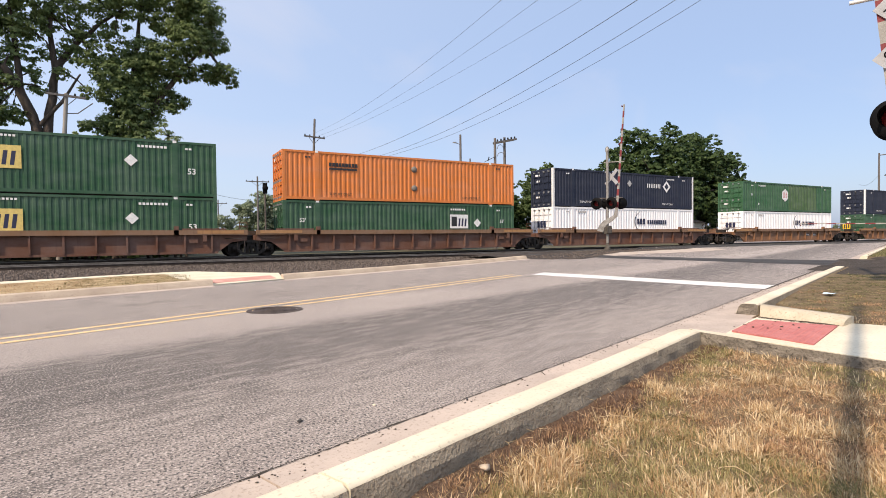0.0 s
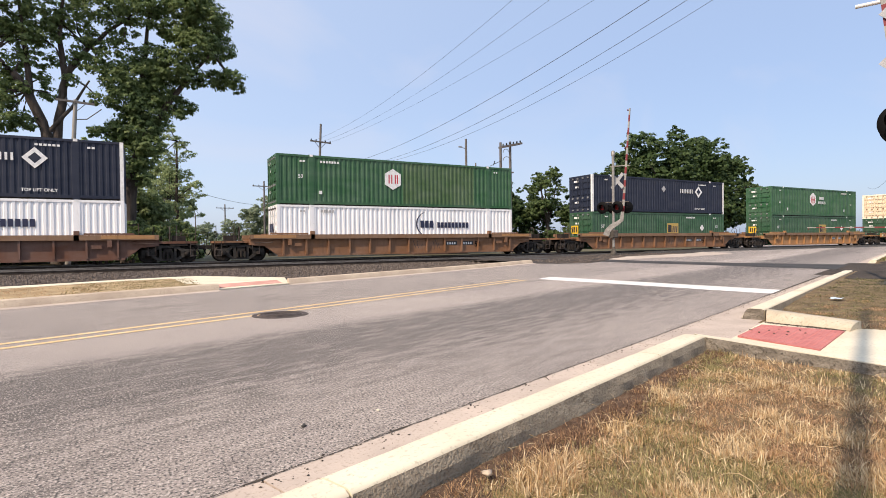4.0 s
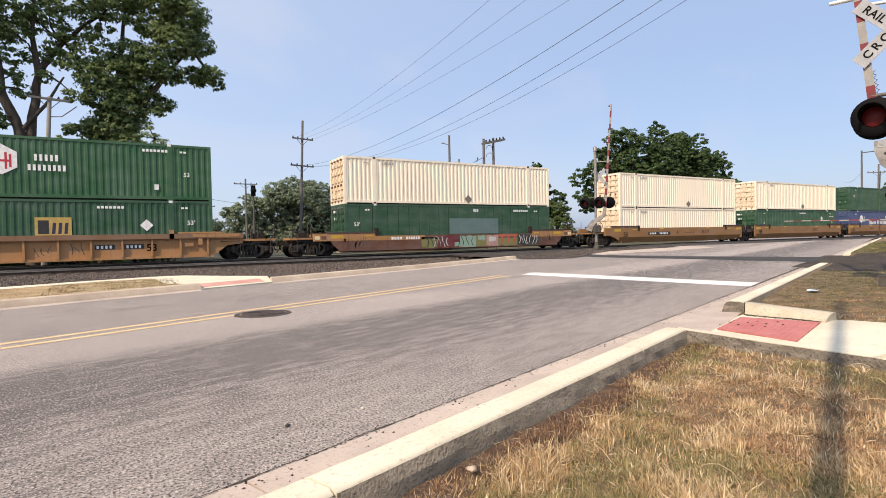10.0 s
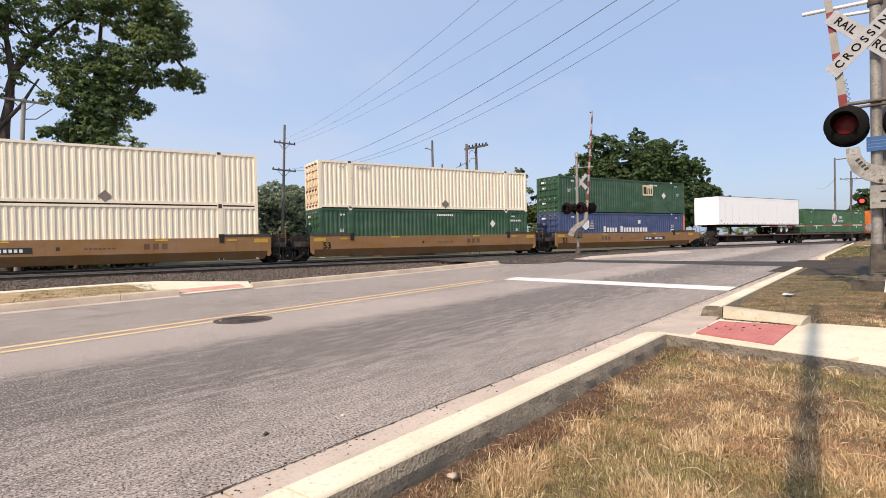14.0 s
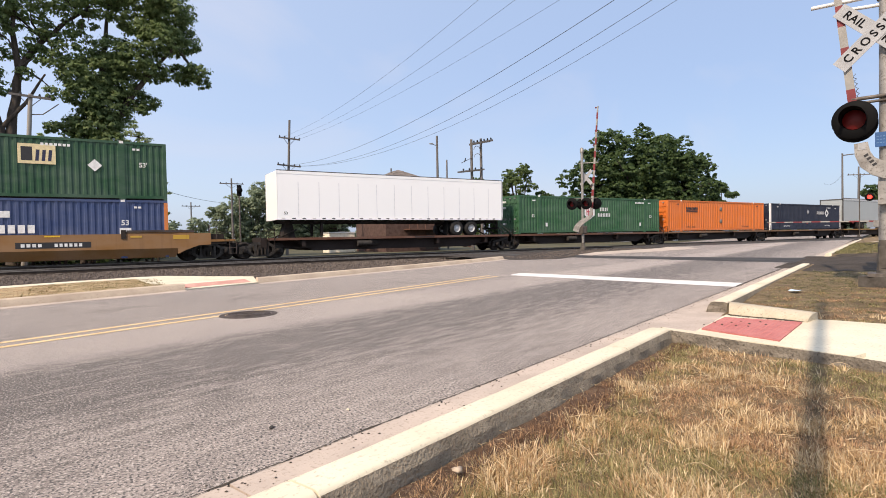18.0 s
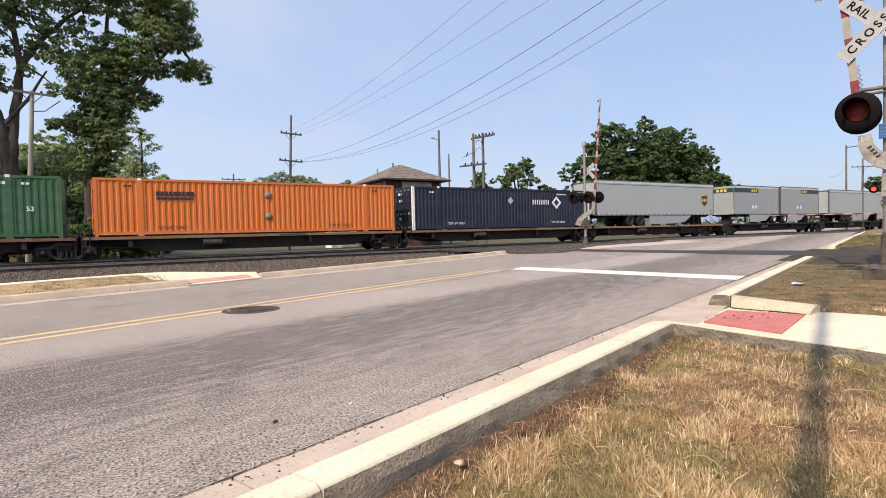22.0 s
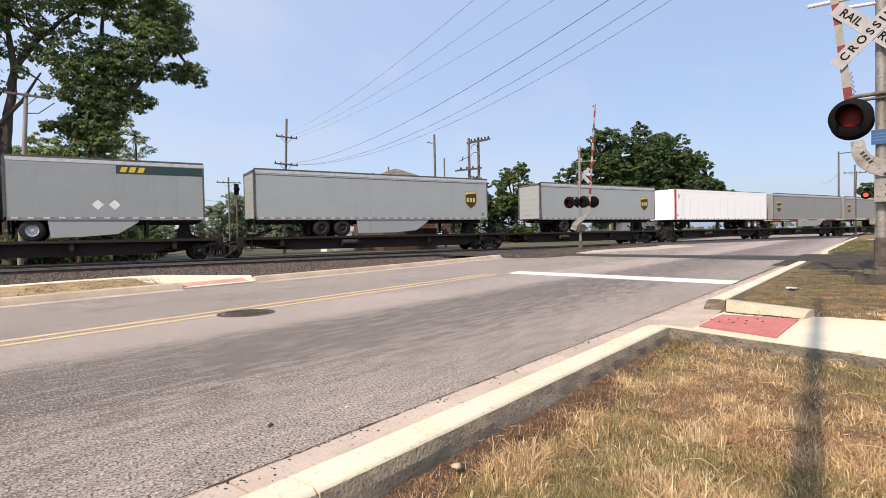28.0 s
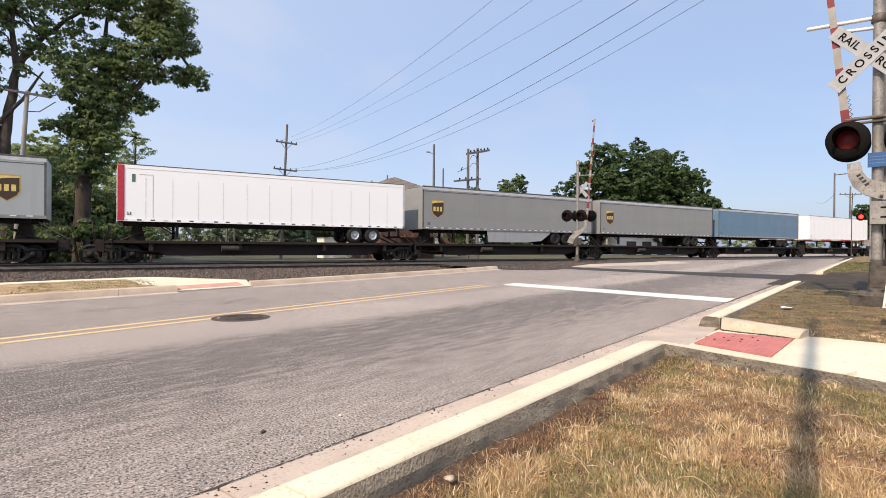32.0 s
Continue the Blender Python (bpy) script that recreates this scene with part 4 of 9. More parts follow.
    if style == "double_letter_yellow" or style == "double_letter_white" or style == "double_letter_cream":
        # a square maker's badge in its colours, with plain strokes
        back = {"double_letter_yellow": M["badge_tan"], "double_letter_white": M["mark_white"], "double_letter_cream": M["mark_cream"]}[style]
        edge = M["mark_black"]
        x0 = L - 6.05 if style != "double_letter_yellow" else 8.6
        bx, bz = (10.9, 1.28) if style == "double_letter_white" else ((8.5, 1.12) if style == "double_letter_yellow" else (10.1, 1.6))
        bw, bh = 1.42, 0.92
        bd = flat_mark("badge", rect(bx, bx + bw, bz, bz + bh), back, c, -0.008, "square company badge with dark strokes")
        flat_mark("badge_block", rect(bx + 0.12, bx + 0.54, bz + 0.14, bz + bh - 0.14), edge, bd, -0.011)
        for a in (0.64, 0.88, 1.12):
            flat_mark("badge_stroke", [(bx + a, bz + 0.14), (bx + a + 0.13, bz + 0.14), (bx + a + 0.18, bz + 0.66), (bx + a + 0.05, bz + 0.66)], M["mark_navy"], bd, -0.011)
        bars(c, L - 5.2, H - 0.42, 7, wm, 0.12, 0.12)
        flat_mark("placard", [(L - 3.1, 1.35), (L - 2.8, 1.65), (L - 3.1, 1.95), (L - 3.4, 1.65)], wm, c)
        words(c, "53'", wm, 0.32, L - 1.05, 1.75)
        words(c, "53'", wm, 0.32, 1.1, 1.75)
        if style == "double_letter_yellow":
            eb = part("end_badge", Geo().box(-0.096, -0.09, 1.48, 2.28, 1.2, 1.85), M["mark_yellow"], c, "yellow square badge on the door")
            for ya in (1.58, 1.82, 2.02):
                part("badge_stroke", Geo().box(-0.1, -0.097, ya, ya + 0.14, 1.3, 1.75), M["mark_black"], eb)
    elif style == "badge_left":
        for zz in (1.1,):
            bd = flat_mark("badge", rect(5.95, 7.85, 1.15, 2.2), M["badge_pale"], c, -0.012, "square company badge with dark strokes")
            flat_mark("badge_block", rect(6.1, 6.7, 1.3, 2.05), M["mark_black"], bd, -0.015)
            for a in (6.82, 7.12, 7.42):
                flat_mark("badge_stroke", [(a, 1.3), (a + 0.16, 1.3), (a + 0.24, 1.95), (a + 0.08, 1.95)], M["mark_navy"], bd, -0.015)
        bars(c, 12.5, H - 0.42, 8, wm, 0.12, 0.12)
        bars(c, 5.9, H - 0.3, 12, wm, 0.1, 0.1)
        flat_mark("placard", [(12.2, 1.5), (12.5, 1.8), (12.2, 2.1), (11.9, 1.8)], wm, c)
        words(c, "53", wm, 0.42, L - 1.2, 1.35)
    elif style == "hexagon":
        hx = 7.37
        bd = flat_mark("badge", hexagon(hx, 1.78, 0.7), M["mark_white"], c, -0.008, "white hexagon badge with red strokes")
        for a, hh in ((-0.36, 0.3), (-0.2, 0.38), (0.12, 0.38), (0.28, 0.3)):
            flat_mark("badge_stroke", rect(hx + a, hx + a + 0.09, 1.72 - hh, 1.72 + hh), M["mark_red"], bd, -0.011)
        flat_mark("badge_stroke", rect(hx - 0.3, hx + 0.32, 1.67, 1.77), M["mark_red"], bd, -0.0115)
        # two short rows of plain white bars beside the badge
        bars(c, hx + 1.2, 1.78, 5, wm, 0.11, 0.3, 0.09)
        bars(c, hx + 0.95, 1.32, 8, wm, 0.11, 0.28, 0.08)
        bars(c, L - 3.2, H - 0.42, 7, wm, 0.12, 0.13)
        words(c, "53", wm, 0.3, 1.35, 1.35)
        words(c, "53", wm, 0.3, L - 1.2, 1.35)
        bars(c, 2.6, 0.55, 1, wm, 0.2, 0.28)
        bars(c, L - 2.7, 0.55, 1, wm, 0.2, 0.28)
    elif style == "hexagon_small":
        hx = 7.1
        bd = flat_mark("badge", hexagon(hx, 1.72, 0.66), M["mark_white"], c, -0.008, "white hexagon badge with red strokes")
        for a in (-0.3, -0.12, 0.12, 0.26):
            flat_mark("badge_stroke", rect(hx + a, hx + a + 0.08, 1.45, 2.0), M["mark_red"], bd, -0.011)
        words(c, "53", wm, 0.3, 1.35, 1.65)
        bars(c, 2.4, 0.65, 1, wm, 0.2, 0.2)
        bars(c, 2.5, H - 0.42, 7, wm, 0.12, 0.13)
    elif style == "diamond":
        dx, dz = 12.6, 1.92
        bd = flat_mark("badge", [(dx, dz - 0.5), (dx + 0.5, dz), (dx, dz + 0.5), (dx - 0.5, dz)], M["mark_white"], c, -0.008, "white diamond outline badge")
        flat_mark("badge_stroke", [(dx, dz - 0.26), (dx + 0.26, dz), (dx, dz + 0.26), (dx - 0.26, dz)], m, bd, -0.011)
        bars(bd, dx - 2.4, dz - 0.16, 8, wm, 0.1, 0.35, 0.115)
        flat_mark("placard", [(8.1, 1.75), (8.38, 2.03), (8.1, 2.31), (7.82, 2.03)], M["mark_grey"], c)
        words(c, "TOP LIFT ONLY", wm, 0.2, 3.4, 0.42)
        words(c, "TOP LIFT ONLY", wm, 0.2, L - 3.4, 0.42)
        bars(c, 12.6, H - 0.4, 6, wm, 0.12, 0.1)
    elif style == "bar_left":
        bars(c, 2.7, 2.05, 9, M["mark_black"], 0.17, 0.22, 0.03)
        flat_mark("badge_bar", rect(2.7, 4.45, 1.85, 1.97), M["mark_black"], c)
        words(c, "TOP LIFT ONLY", M["mark_brown"], 0.2, 3.4, 0.42)
        words(c, "TOP LIFT ONLY", M["mark_brown"], 0.2, L - 3.6, 0.42)
        for zz in (0.95, 2.15):
            part("vent", Geo().lathe([(0.0, -0.006), (0.2, -0.006), (0.21, 0.03)], (8.3, -0.01, zz), (0, 1, 0), 8), M["vent_grey"], c)
    elif style == "arc":
        bars(c, 8.98, 1.6, 3, M["mark_navy"], 0.26, 0.46, 0.07)
        bars(c, 10.2, 1.6, 9, M["mark_navy"], 0.2, 0.36, 0.07)
        pts = [(9.45 - 0.78 * math.cos(a), 1.84 + 0.78 * math.sin(a)) for a in np.linspace(-1.25, 1.25, 16)]
        g = Geo()
        for (xa, za), (xb, zb) in zip(pts, pts[1:]):
            g.add([(xa, -0.01, za), (xa + 0.09, -0.01, za), (xb + 0.09, -0.01, zb), (xb, -0.01, zb)], [(0, 1, 2, 3)])
        part("badge_arc", g, M["mark_navy"], c)
        for ya in (0.75, 1.1, 1.45):
            part("end_bar", Geo().box(-0.096, -0.09, ya, ya + 0.26, 1.35, 1.85), M["mark_navy"], c, "dark bar painted on the door")
    elif style == "serif_words":
        bars(c, 5.0, 1.28, 1, wm, 0.3, 0.5)
        bars(c, 5.42, 1.28, 4, wm, 0.24, 0.38, 0.09)
        bars(c, 7.1, 1.28, 1, wm, 0.3, 0.5)
        bars(c, 7.5, 1.28, 9, wm, 0.26, 0.38, 0.1)
        flat_mark("placard", hexagon(2.9, 1.95, 0.5), wm, c, -0.008, "white hexagon badge")
        words(c, "53", wm, 0.36, L - 1.9, 1.75)
        flat_mark("label_plate", rect(L - 2.15, L - 1.65, 1.2, 1.5), wm, c)
        for i in range(6):
            flat_mark("badge_stroke", rect(3.3 + 0.05 * i, 3.9 - 0.03 * i, 1.55 + 0.13 * i, 1.63 + 0.13 * i), M["mark_grey"], c, -0.007)
        flat_mark("label_plate", rect(9.4, 9.75, 2.0, 2.3), wm, c)
        part("front_post", Geo().box(L - 0.17, L + 0.006, -0.006, 0.17, 0.13, H - 0.13), M["c_orange"], c, "orange front corner post")
    elif style == "plain_green":
        words(c, "53'", M["mark_white"], 0.32, 0.75, 1.62, -0.03)
        flat_mark("label_plate", rect(7.35, 11.4, 0.95, 2.0), M["c_blue_grey"], c, -0.006, "faded grey-green overpainted patch")
        bars(c, L - 3.4, H - 0.42, 8, wm, 0.12, 0.14)
        bars(c, 9.3, H - 0.45, 3, wm, 0.1, 0.2)
    elif style == "plain" and paint_key == "c_green":
        words(c, "53", wm, 0.28, 1.4, 1.55, -0.012)
        words(c, "53", wm, 0.28, L - 1.0, 1.55, -0.012)
        bars(c, 8.2, H - 0.4, 8, wm, 0.12, 0.13)
        bars(c, L - 1.6, H - 0.75, 6, wm, 0.12, 0.13)
        flat_mark("placard", [(12.9, 1.7), (13.15, 1.98), (12.9, 2.26), (12.65, 1.98)], wm, c, -0.012, "white diamond placard")
    elif style == "vent":
        flat_mark("placard", [(8.9, 0.12), (9.2, 0.42), (8.9, 0.72), (8.6, 0.42)], M["vent_grey"], c, -0.008, "weathered grey diamond placard")
    MOVERS.append((c, u))
    return c


def wheelset_truck(parent, x, z0=RAIL_TOP, y0=FACE):
    """A three-piece freight truck centred x along the car; poses in the car's space."""
    yc = TRACKS["track_main"] - y0
    t = part("truck", Geo().box(x - 0.2, x + 0.2, yc - 1.05, yc + 1.05, 0.42 + z0, 0.75 + z0), M["truck_iron"], parent, "dark iron freight truck")
    for sx in (-0.89, 0.89):
        for sy in (-0.76, 0.76):
            o = -1 if sy < 0 else 1
            prof = [(0.0, 0.07 * o), (0.13, 0.07 * o), (0.15, 0.02 * o), (0.34, 0.02 * o), (0.37, 0.06 * o), (0.44, 0.07 * o), (0.455, -0.05 * o), (0.49, -0.075 * o), (0.0, -0.075 * o)]
            part("wheel", shared(("wheel", sx, sy, x), lambda: Geo().lathe(prof, (x + sx, yc + sy, 0.455 + z0), (0, 1, 0), 24), M["wheel"]), None, t)
        part("axle", shared(("axle", sx, x), lambda: Geo().tube([(x + sx, yc - 1.1, 0.455 + z0), (x + sx, yc + 1.1, 0.455 + z0)], 0.09, 8), M["truck_iron"]), None, t)
    for sy in (-1.0, 1.0):
        # casting: arched top member, sagging bottom member, columns and axle jaws with open windows between
        ya, yb = yc + sy - 0.07, yc + sy + 0.07
        g = Geo().prism([(x + a, b + z0) for a, b in ((-1.2, 0.53), (-0.62, 0.6), (-0.36, 0.77), (0.36, 0.77), (0.62, 0.6), (1.2, 0.53), (1.2, 0.67), (0.7, 0.74), (0.42, 0.91), (-0.42, 0.91), (-0.7, 0.74), (-1.2, 0.67))], ya, yb, "y")
        g.prism([(x + a, b + z0) for a, b in ((-0.8, 0.34), (-0.45, 0.1), (0.45, 0.1), (0.8, 0.34), (0.72, 0.46), (0.4, 0.23), (-0.4, 0.23), (-0.72, 0.46))], ya + 0.004, yb - 0.004, "y")
        for q in (-1, 1):
            for qa, qb, za, zb in ((1.04, 1.2, 0.3, 0.6), (0.6, 0.76, 0.36, 0.68), (0.28, 0.4, 0.18, 0.84)):
                g.box(x + min(q * qa, q * qb), x + max(q * qa, q * qb), ya + 0.008, yb - 0.008, za + z0, zb + z0)
        part("side_frame", g, M["frame_dusty"], t)
        g = Geo()
        for q in (-0.2, 0.0, 0.2):
            g.tube([(x + q, yc + sy * 1.08, 0.22 + z0), (x + q, yc + sy * 1.08, 0.56 + z0)], 0.07, 8)
        part("spring", g, M["truck_iron"], t)
        for q in (-0.89, 0.89):
            part("bearing_cap", Geo().lathe([(0.0, 0.0), (0.12, 0.0), (0.13, 0.14)], (x + q, yc + sy * 1.22, 0.455 + z0), (0, -sy, 0), 10), M["truck_iron"], t)
    return t


def end_gear(car, x, way, deck, style):
    """Platform, rails, ladder and coupler at a car end; way is -1 at the trailing end."""
    def bx(a, b):
        return (x + min(a * way, b * way), x + max(a * way, b * way))
    yc = TRACKS["track_main"] - FACE
    a, b = bx(0.2, 3.3)
    part("end_platform", Geo().box(a, b, 0.15, 2 * yc - 0.15, 1.1, 1.22), M[deck], car)
    part("draft_sill", Geo().box(a, b, yc - 0.3, yc + 0.3, 0.7, 1.1), M["shade_iron"], car)
    a2, b2 = bx(2.0, 2.85)
    part("brake_box", Geo().box(a2, b2, 0.18, 0.6, 0.97, 1.1), M["shade_iron"], car)
    part("valve_box", Geo().box(a2 + 0.1, b2 - 0.1, 0.35, 0.95, 1.22, 1.52), M["shade_iron"], car)
    a, b = bx(3.3, 3.72)
    part("coupler", Geo().box(a, b, yc - 0.12, yc + 0.12, 0.78, 1.0), M["truck_iron"], car)
    g = Geo()
    for q in (2.3, 3.2):
        g.tube([(x + way * q, -0.05, 1.22), (x + way * q, -0.05, 2.05)], 0.018, 5)
    for z in (1.6,):
        g.tube([(x + way * 2.3, -0.05, z), (x + way * 3.2, -0.05, z)], 0.018, 5)
    part("handrail", g, M["car_dark"], car)
    g = Geo()
    for z in (0.45, 0.75, 1.05):
        g.tube([(x + way * 2.95, -0.12, z), (x + way * 3.3, -0.12, z)], 0.016, 5)
    for q in (2.95, 3.3):
        g.tube([(x + way * q, -0.12, 0.4), (x + way * q, -0.12, 1.2)], 0.016, 5)
    part("ladder", g, M["car_dark"], car)
    part("brake_wheel", Geo().lathe([(0.24, -0.02), (0.28, 0.0), (0.24, 0.02)], (x + way * 2.0, 0.3, 1.75), (1, 0, 0), 14).tube([(x + way * 2.0, 0.3, 1.2), (x + way * 2.0, 0.3, 1.75)], 0.03, 6), M["car_dark"], car)
    part("air_hose", Geo().tube([(x + way * (3.35 + 0.1 * k), 0.9, 0.8 - 0.35 * math.sin(math.pi * k / 4)) for k in range(5)], 0.03, 6), M["black"], car)


def well_car(u, skin, label, left="joint", right="joint", smooth=False, number=True, sprayed=False):
    """One well unit with the container's trailing end at u. Ends: 'joint' (shared truck) or 'coupler' (own truck)."""
    car = thing("well_car", label, "railway car", "well cars of the train", pose(u, FACE, 0))
    L, m = C_LEN, M[skin]
    yc = TRACKS["track_main"] - FACE
    lo, hi = -1.5, L + 1.5
    for near in (True, False):
        def Y(a):
            return a if near else 2 * yc - a
        def slab(x0, x1, a, b, z0, z1):
            return Geo().box(x0, x1, min(Y(a), Y(b)), max(Y(a), Y(b)), z0, z1)
        if smooth:
            e0, e1 = (2.0 if left == "coupler" else 1.62), (2.0 if right == "coupler" else 1.62)
            top, low_z, crease = (1.27, 0.3, 0.36) if sprayed else (1.55, 0.33, 0.8)
            mid = M["car_brown"] if sprayed else m
            upper = [(-0.5, crease), (L + 0.5, crease), (L + 0.5, top), (-0.5, top)]
            part("side_sill", Geo().prism(upper, min(Y(-0.22), Y(-0.06)), max(Y(-0.22), Y(-0.06)), "y"), mid, car, "tall smooth side sill" if not sprayed else "smooth brown side sill under sprayed paint")
            xs = ((-0.3, L + 0.3, low_z), (-0.5, L + 0.5, crease))
            vs = [(xs[0][0], Y(0.06), low_z), (xs[0][1], Y(0.06), low_z), (xs[1][1], Y(-0.22), crease), (xs[1][0], Y(-0.22), crease),
                  (xs[0][0], Y(0.14), low_z), (xs[0][1], Y(0.14), low_z), (xs[1][1], Y(-0.06), crease), (xs[1][0], Y(-0.06), crease)]
            part("sill_flange", Geo().add(vs, [(0, 1, 2, 3), (5, 4, 7, 6), (4, 5, 1, 0), (0, 3, 7, 4), (1, 5, 6, 2)]), mid, car)
            for x, way, e in ((0.0, -1, e0), (L, 1, e1)):
                zt = 1.44 if sprayed else top + 0.012
                inner = -1.9 if sprayed else 0.42
                poly = [(x + way * q, z) for q, z in ((inner, zt), (e, zt), (e, 0.95), (1.4, 0.92), (0.8, 0.7), (0.42, 0.5 if not sprayed else 0.4), (inner, 0.5 if not sprayed else 0.9))]
                joint = not sprayed and (left if way < 0 else right) != "coupler"
                if joint:
                    poly = [(x + way * q, z) for q, z in ((0.42, zt), (0.62, zt), (0.62, 0.62), (0.52, 0.5), (0.42, 0.5))]
                if sprayed:
                    # ochre upper band over a rust-brown lower wedge
                    wedge = [(x + way * q, z) for q, z in ((inner, 1.0), (1.0, 1.0), (0.8, 0.7), (0.42, 0.4), (inner, 0.4))]
                    part("end_wedge", Geo().prism(wedge, min(Y(-0.226), Y(-0.05)), max(Y(-0.226), Y(-0.05)), "y"), M["car_brown"], car, "rust-brown lower end of the sill")
                    poly = [(x + way * q, z) for q, z in ((inner, zt), (e, zt), (e, 1.0), (inner, 1.0))]
                    if near:
                        sw = random.Random(5 + way)
                        for i in range(9):
                            q = x - way * (-0.3 + 0.22 * i)
                            pts = [(q + sw.uniform(0.05, 0.16) * math.sin(sw.uniform(2, 6) * f + i), 0.5 + sw.uniform(0, 0.2) + 0.55 * f) for f in (0, 0.2, 0.4, 0.6, 0.8, 1.0)]
                            flat_mark("sprayed_stroke", pts + [(px + 0.02, pz) for px, pz in pts[::-1]], M["spray_ink"], car, -0.2375)
                        for q0, q1 in ((1.25, 1.55), (1.65, 1.95)):
                            qa, qb = sorted((x + way * q0, x + way * q1))
                            part("stencil_plate", slab(qa, qb, -0.2345, -0.2, 1.1, 1.3), M["mark_cream"] if q0 > 1.5 else M["car_brown"], car)
                part("end_sill", Geo().prism(poly, min(Y(-0.228), Y(-0.05)), max(Y(-0.228), Y(-0.05)), "y"), m, car)
                xa, xb = sorted((x + way * (0.6 if joint else 1.2), x - way * 1.85))
                part("guide_rail", slab(xa, xb, -0.25, 0.0, zt, zt + 0.1) if sprayed else slab(xa, xb, -0.23, -0.02, zt + 0.06, zt + 0.17), M["car_dark"], car, "dark guide rail on the sill end")
                if not sprayed:
                    part("guide_web", slab(xa, xb, -0.2, -0.06, zt, zt + 0.065), m, car)
                if near:
                    q0, q1 = sorted((x + way * (0.45 if joint else 0.95), x - way * (0.3 if joint else -0.2)))
                    part("yellow_patch", slab(q0, q1, -0.234, -0.1, zt - 0.3, zt - 0.08), M["worn_yellow"], car)
                    q0, q1 = sorted((x - way * 1.2, x - way * 1.7))
                    part("yellow_patch", slab(q0, q1, -0.234, -0.1, zt - 0.2, zt - 0.1), M["worn_yellow"], car)
        else:
            part("top_chord", slab(lo, hi, -0.25, -0.04, 1.3, 1.55), M["car_chord"], car, "rust-worn top chord")
            poly = [(0.05, 0.34), (L - 0.05, 0.34), (L + 0.7, 0.9), (L + 1.45, 0.98), (L + 1.45, 1.31), (-1.45, 1.31), (-1.45, 0.98), (-0.7, 0.9)]
            part("side_sheet", Geo().prism(poly, min(Y(-0.05), Y(0.0)), max(Y(-0.05), Y(0.0)), "y"), m, car)
            part("bottom_chord", slab(0.0, L, -0.16, -0.04, 0.31, 0.42), m, car)
            n = 13
            for i in range(n):
                x = 0.3 + (L - 0.6) * i / (n - 1)
                part("rib", slab(x - 0.045, x + 0.045, -0.2, -0.04, 0.415, 1.305), m, car)
            if near:
                for sx in (0.9, L - 1.4):
                    part("plate", slab(sx, sx + 0.42, -0.16, -0.05, 0.88, 1.06), m, car)
            for xa, xb in ((-0.4, 1.7), (L - 1.7, L + 0.4)):
                part("guide_rail", slab(xa, xb, -0.2, -0.02, 1.56, 1.64), m, car)
            if near:
                # tan cover of the chord's end, a hanging plate and a stirrup step at either end
                for x, way in ((0.0, -1), (L, 1)):
                    xa, xb = sorted((x - way * 1.0, x + way * 1.3))
                    part("chord_cover", slab(xa, xb, -0.262, -0.06, 1.36, 1.53), M["car_ochre"], car, "worn tan cover on the chord end")
                    xa, xb = sorted((x - way * 0.55, x - way * 0.75))
                    part("hanger", slab(xa, xb, -0.24, -0.05, 0.95, 1.31), m, car)
                    part("stirrup", Geo().tube([(x + way * 1.35, -0.1, 1.0), (x + way * 1.35, -0.1, 0.5), (x + way * 1.0, -0.1, 0.5), (x + way * 1.0, -0.1, 0.9)], 0.02, 5), M["car_dark"], car)
                    part("side_handrail", Geo().tube([(x + way * 0.3, -0.3, 1.18), (x + way * 0.35, -0.3, 1.1), (x + way * 1.25, -0.3, 1.1), (x + way * 1.3, -0.3, 1.18)], 0.016, 5), M["car_dark"], car)
        for x in (1.85, L - 2.1):
            part("lift_guide", slab(x, x + 0.22, -0.25, -0.03, 1.3, 1.75), M["shade_iron"] if smooth else m, car)
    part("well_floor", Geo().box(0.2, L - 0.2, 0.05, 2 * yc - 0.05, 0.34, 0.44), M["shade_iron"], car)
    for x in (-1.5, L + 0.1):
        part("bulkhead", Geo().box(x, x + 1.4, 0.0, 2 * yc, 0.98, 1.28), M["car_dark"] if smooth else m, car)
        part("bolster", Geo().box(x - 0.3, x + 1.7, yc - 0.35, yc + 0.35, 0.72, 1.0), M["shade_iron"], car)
    if smooth and not sprayed:
        # ladder, hoses and boxes crowded between the units
        for x0, way, mode in ((-0.62, -1, left), (L + 0.62, 1, right)):
            if mode == "coupler":
                continue
            g = Geo()
            for q in (0.12, 0.5):
                g.tube([(x0 + way * q, -0.12, 0.45), (x0 + way * q, -0.12, 1.85)], 0.022, 5)
            for z in (0.55, 0.82, 1.09, 1.36, 1.63, 1.85):
                g.tube([(x0 + way * 0.12, -0.12, z), (x0 + way * 0.5, -0.12, z)], 0.02, 5)
            part("ladder", g, M["truck_iron"], car)
            xa, xb = sorted((x0 + way * 0.15, x0 + way * 1.0))
            part("valve_box", Geo().box(xa, xb, 0.1, 0.6, 0.85, 1.62), M["shade_iron"], car)
            part("air_hose", Geo().tube([(x0 + way * (0.5 + 0.13 * k), -0.05, 1.0 - 0.38 * math.sin(math.pi * k / 4)) for k in range(5)], 0.03, 6), M["black"], car)
    dark = M["mark_black"]
    if not sprayed and skin != "car_brown":
        words(car, "53", M["letter_black"], 0.5 if not smooth else 0.52, L - 2.9 if not smooth else 0.35, 0.85 if not smooth else 1.0, -0.055 if not smooth else -0.236)
    if sprayed:
        part("sill_band", Geo().box(1.9, 5.35, -0.2245, -0.2, 0.98, 1.262), M["car_ochre"], car, "worn ochre upper band of the sill")
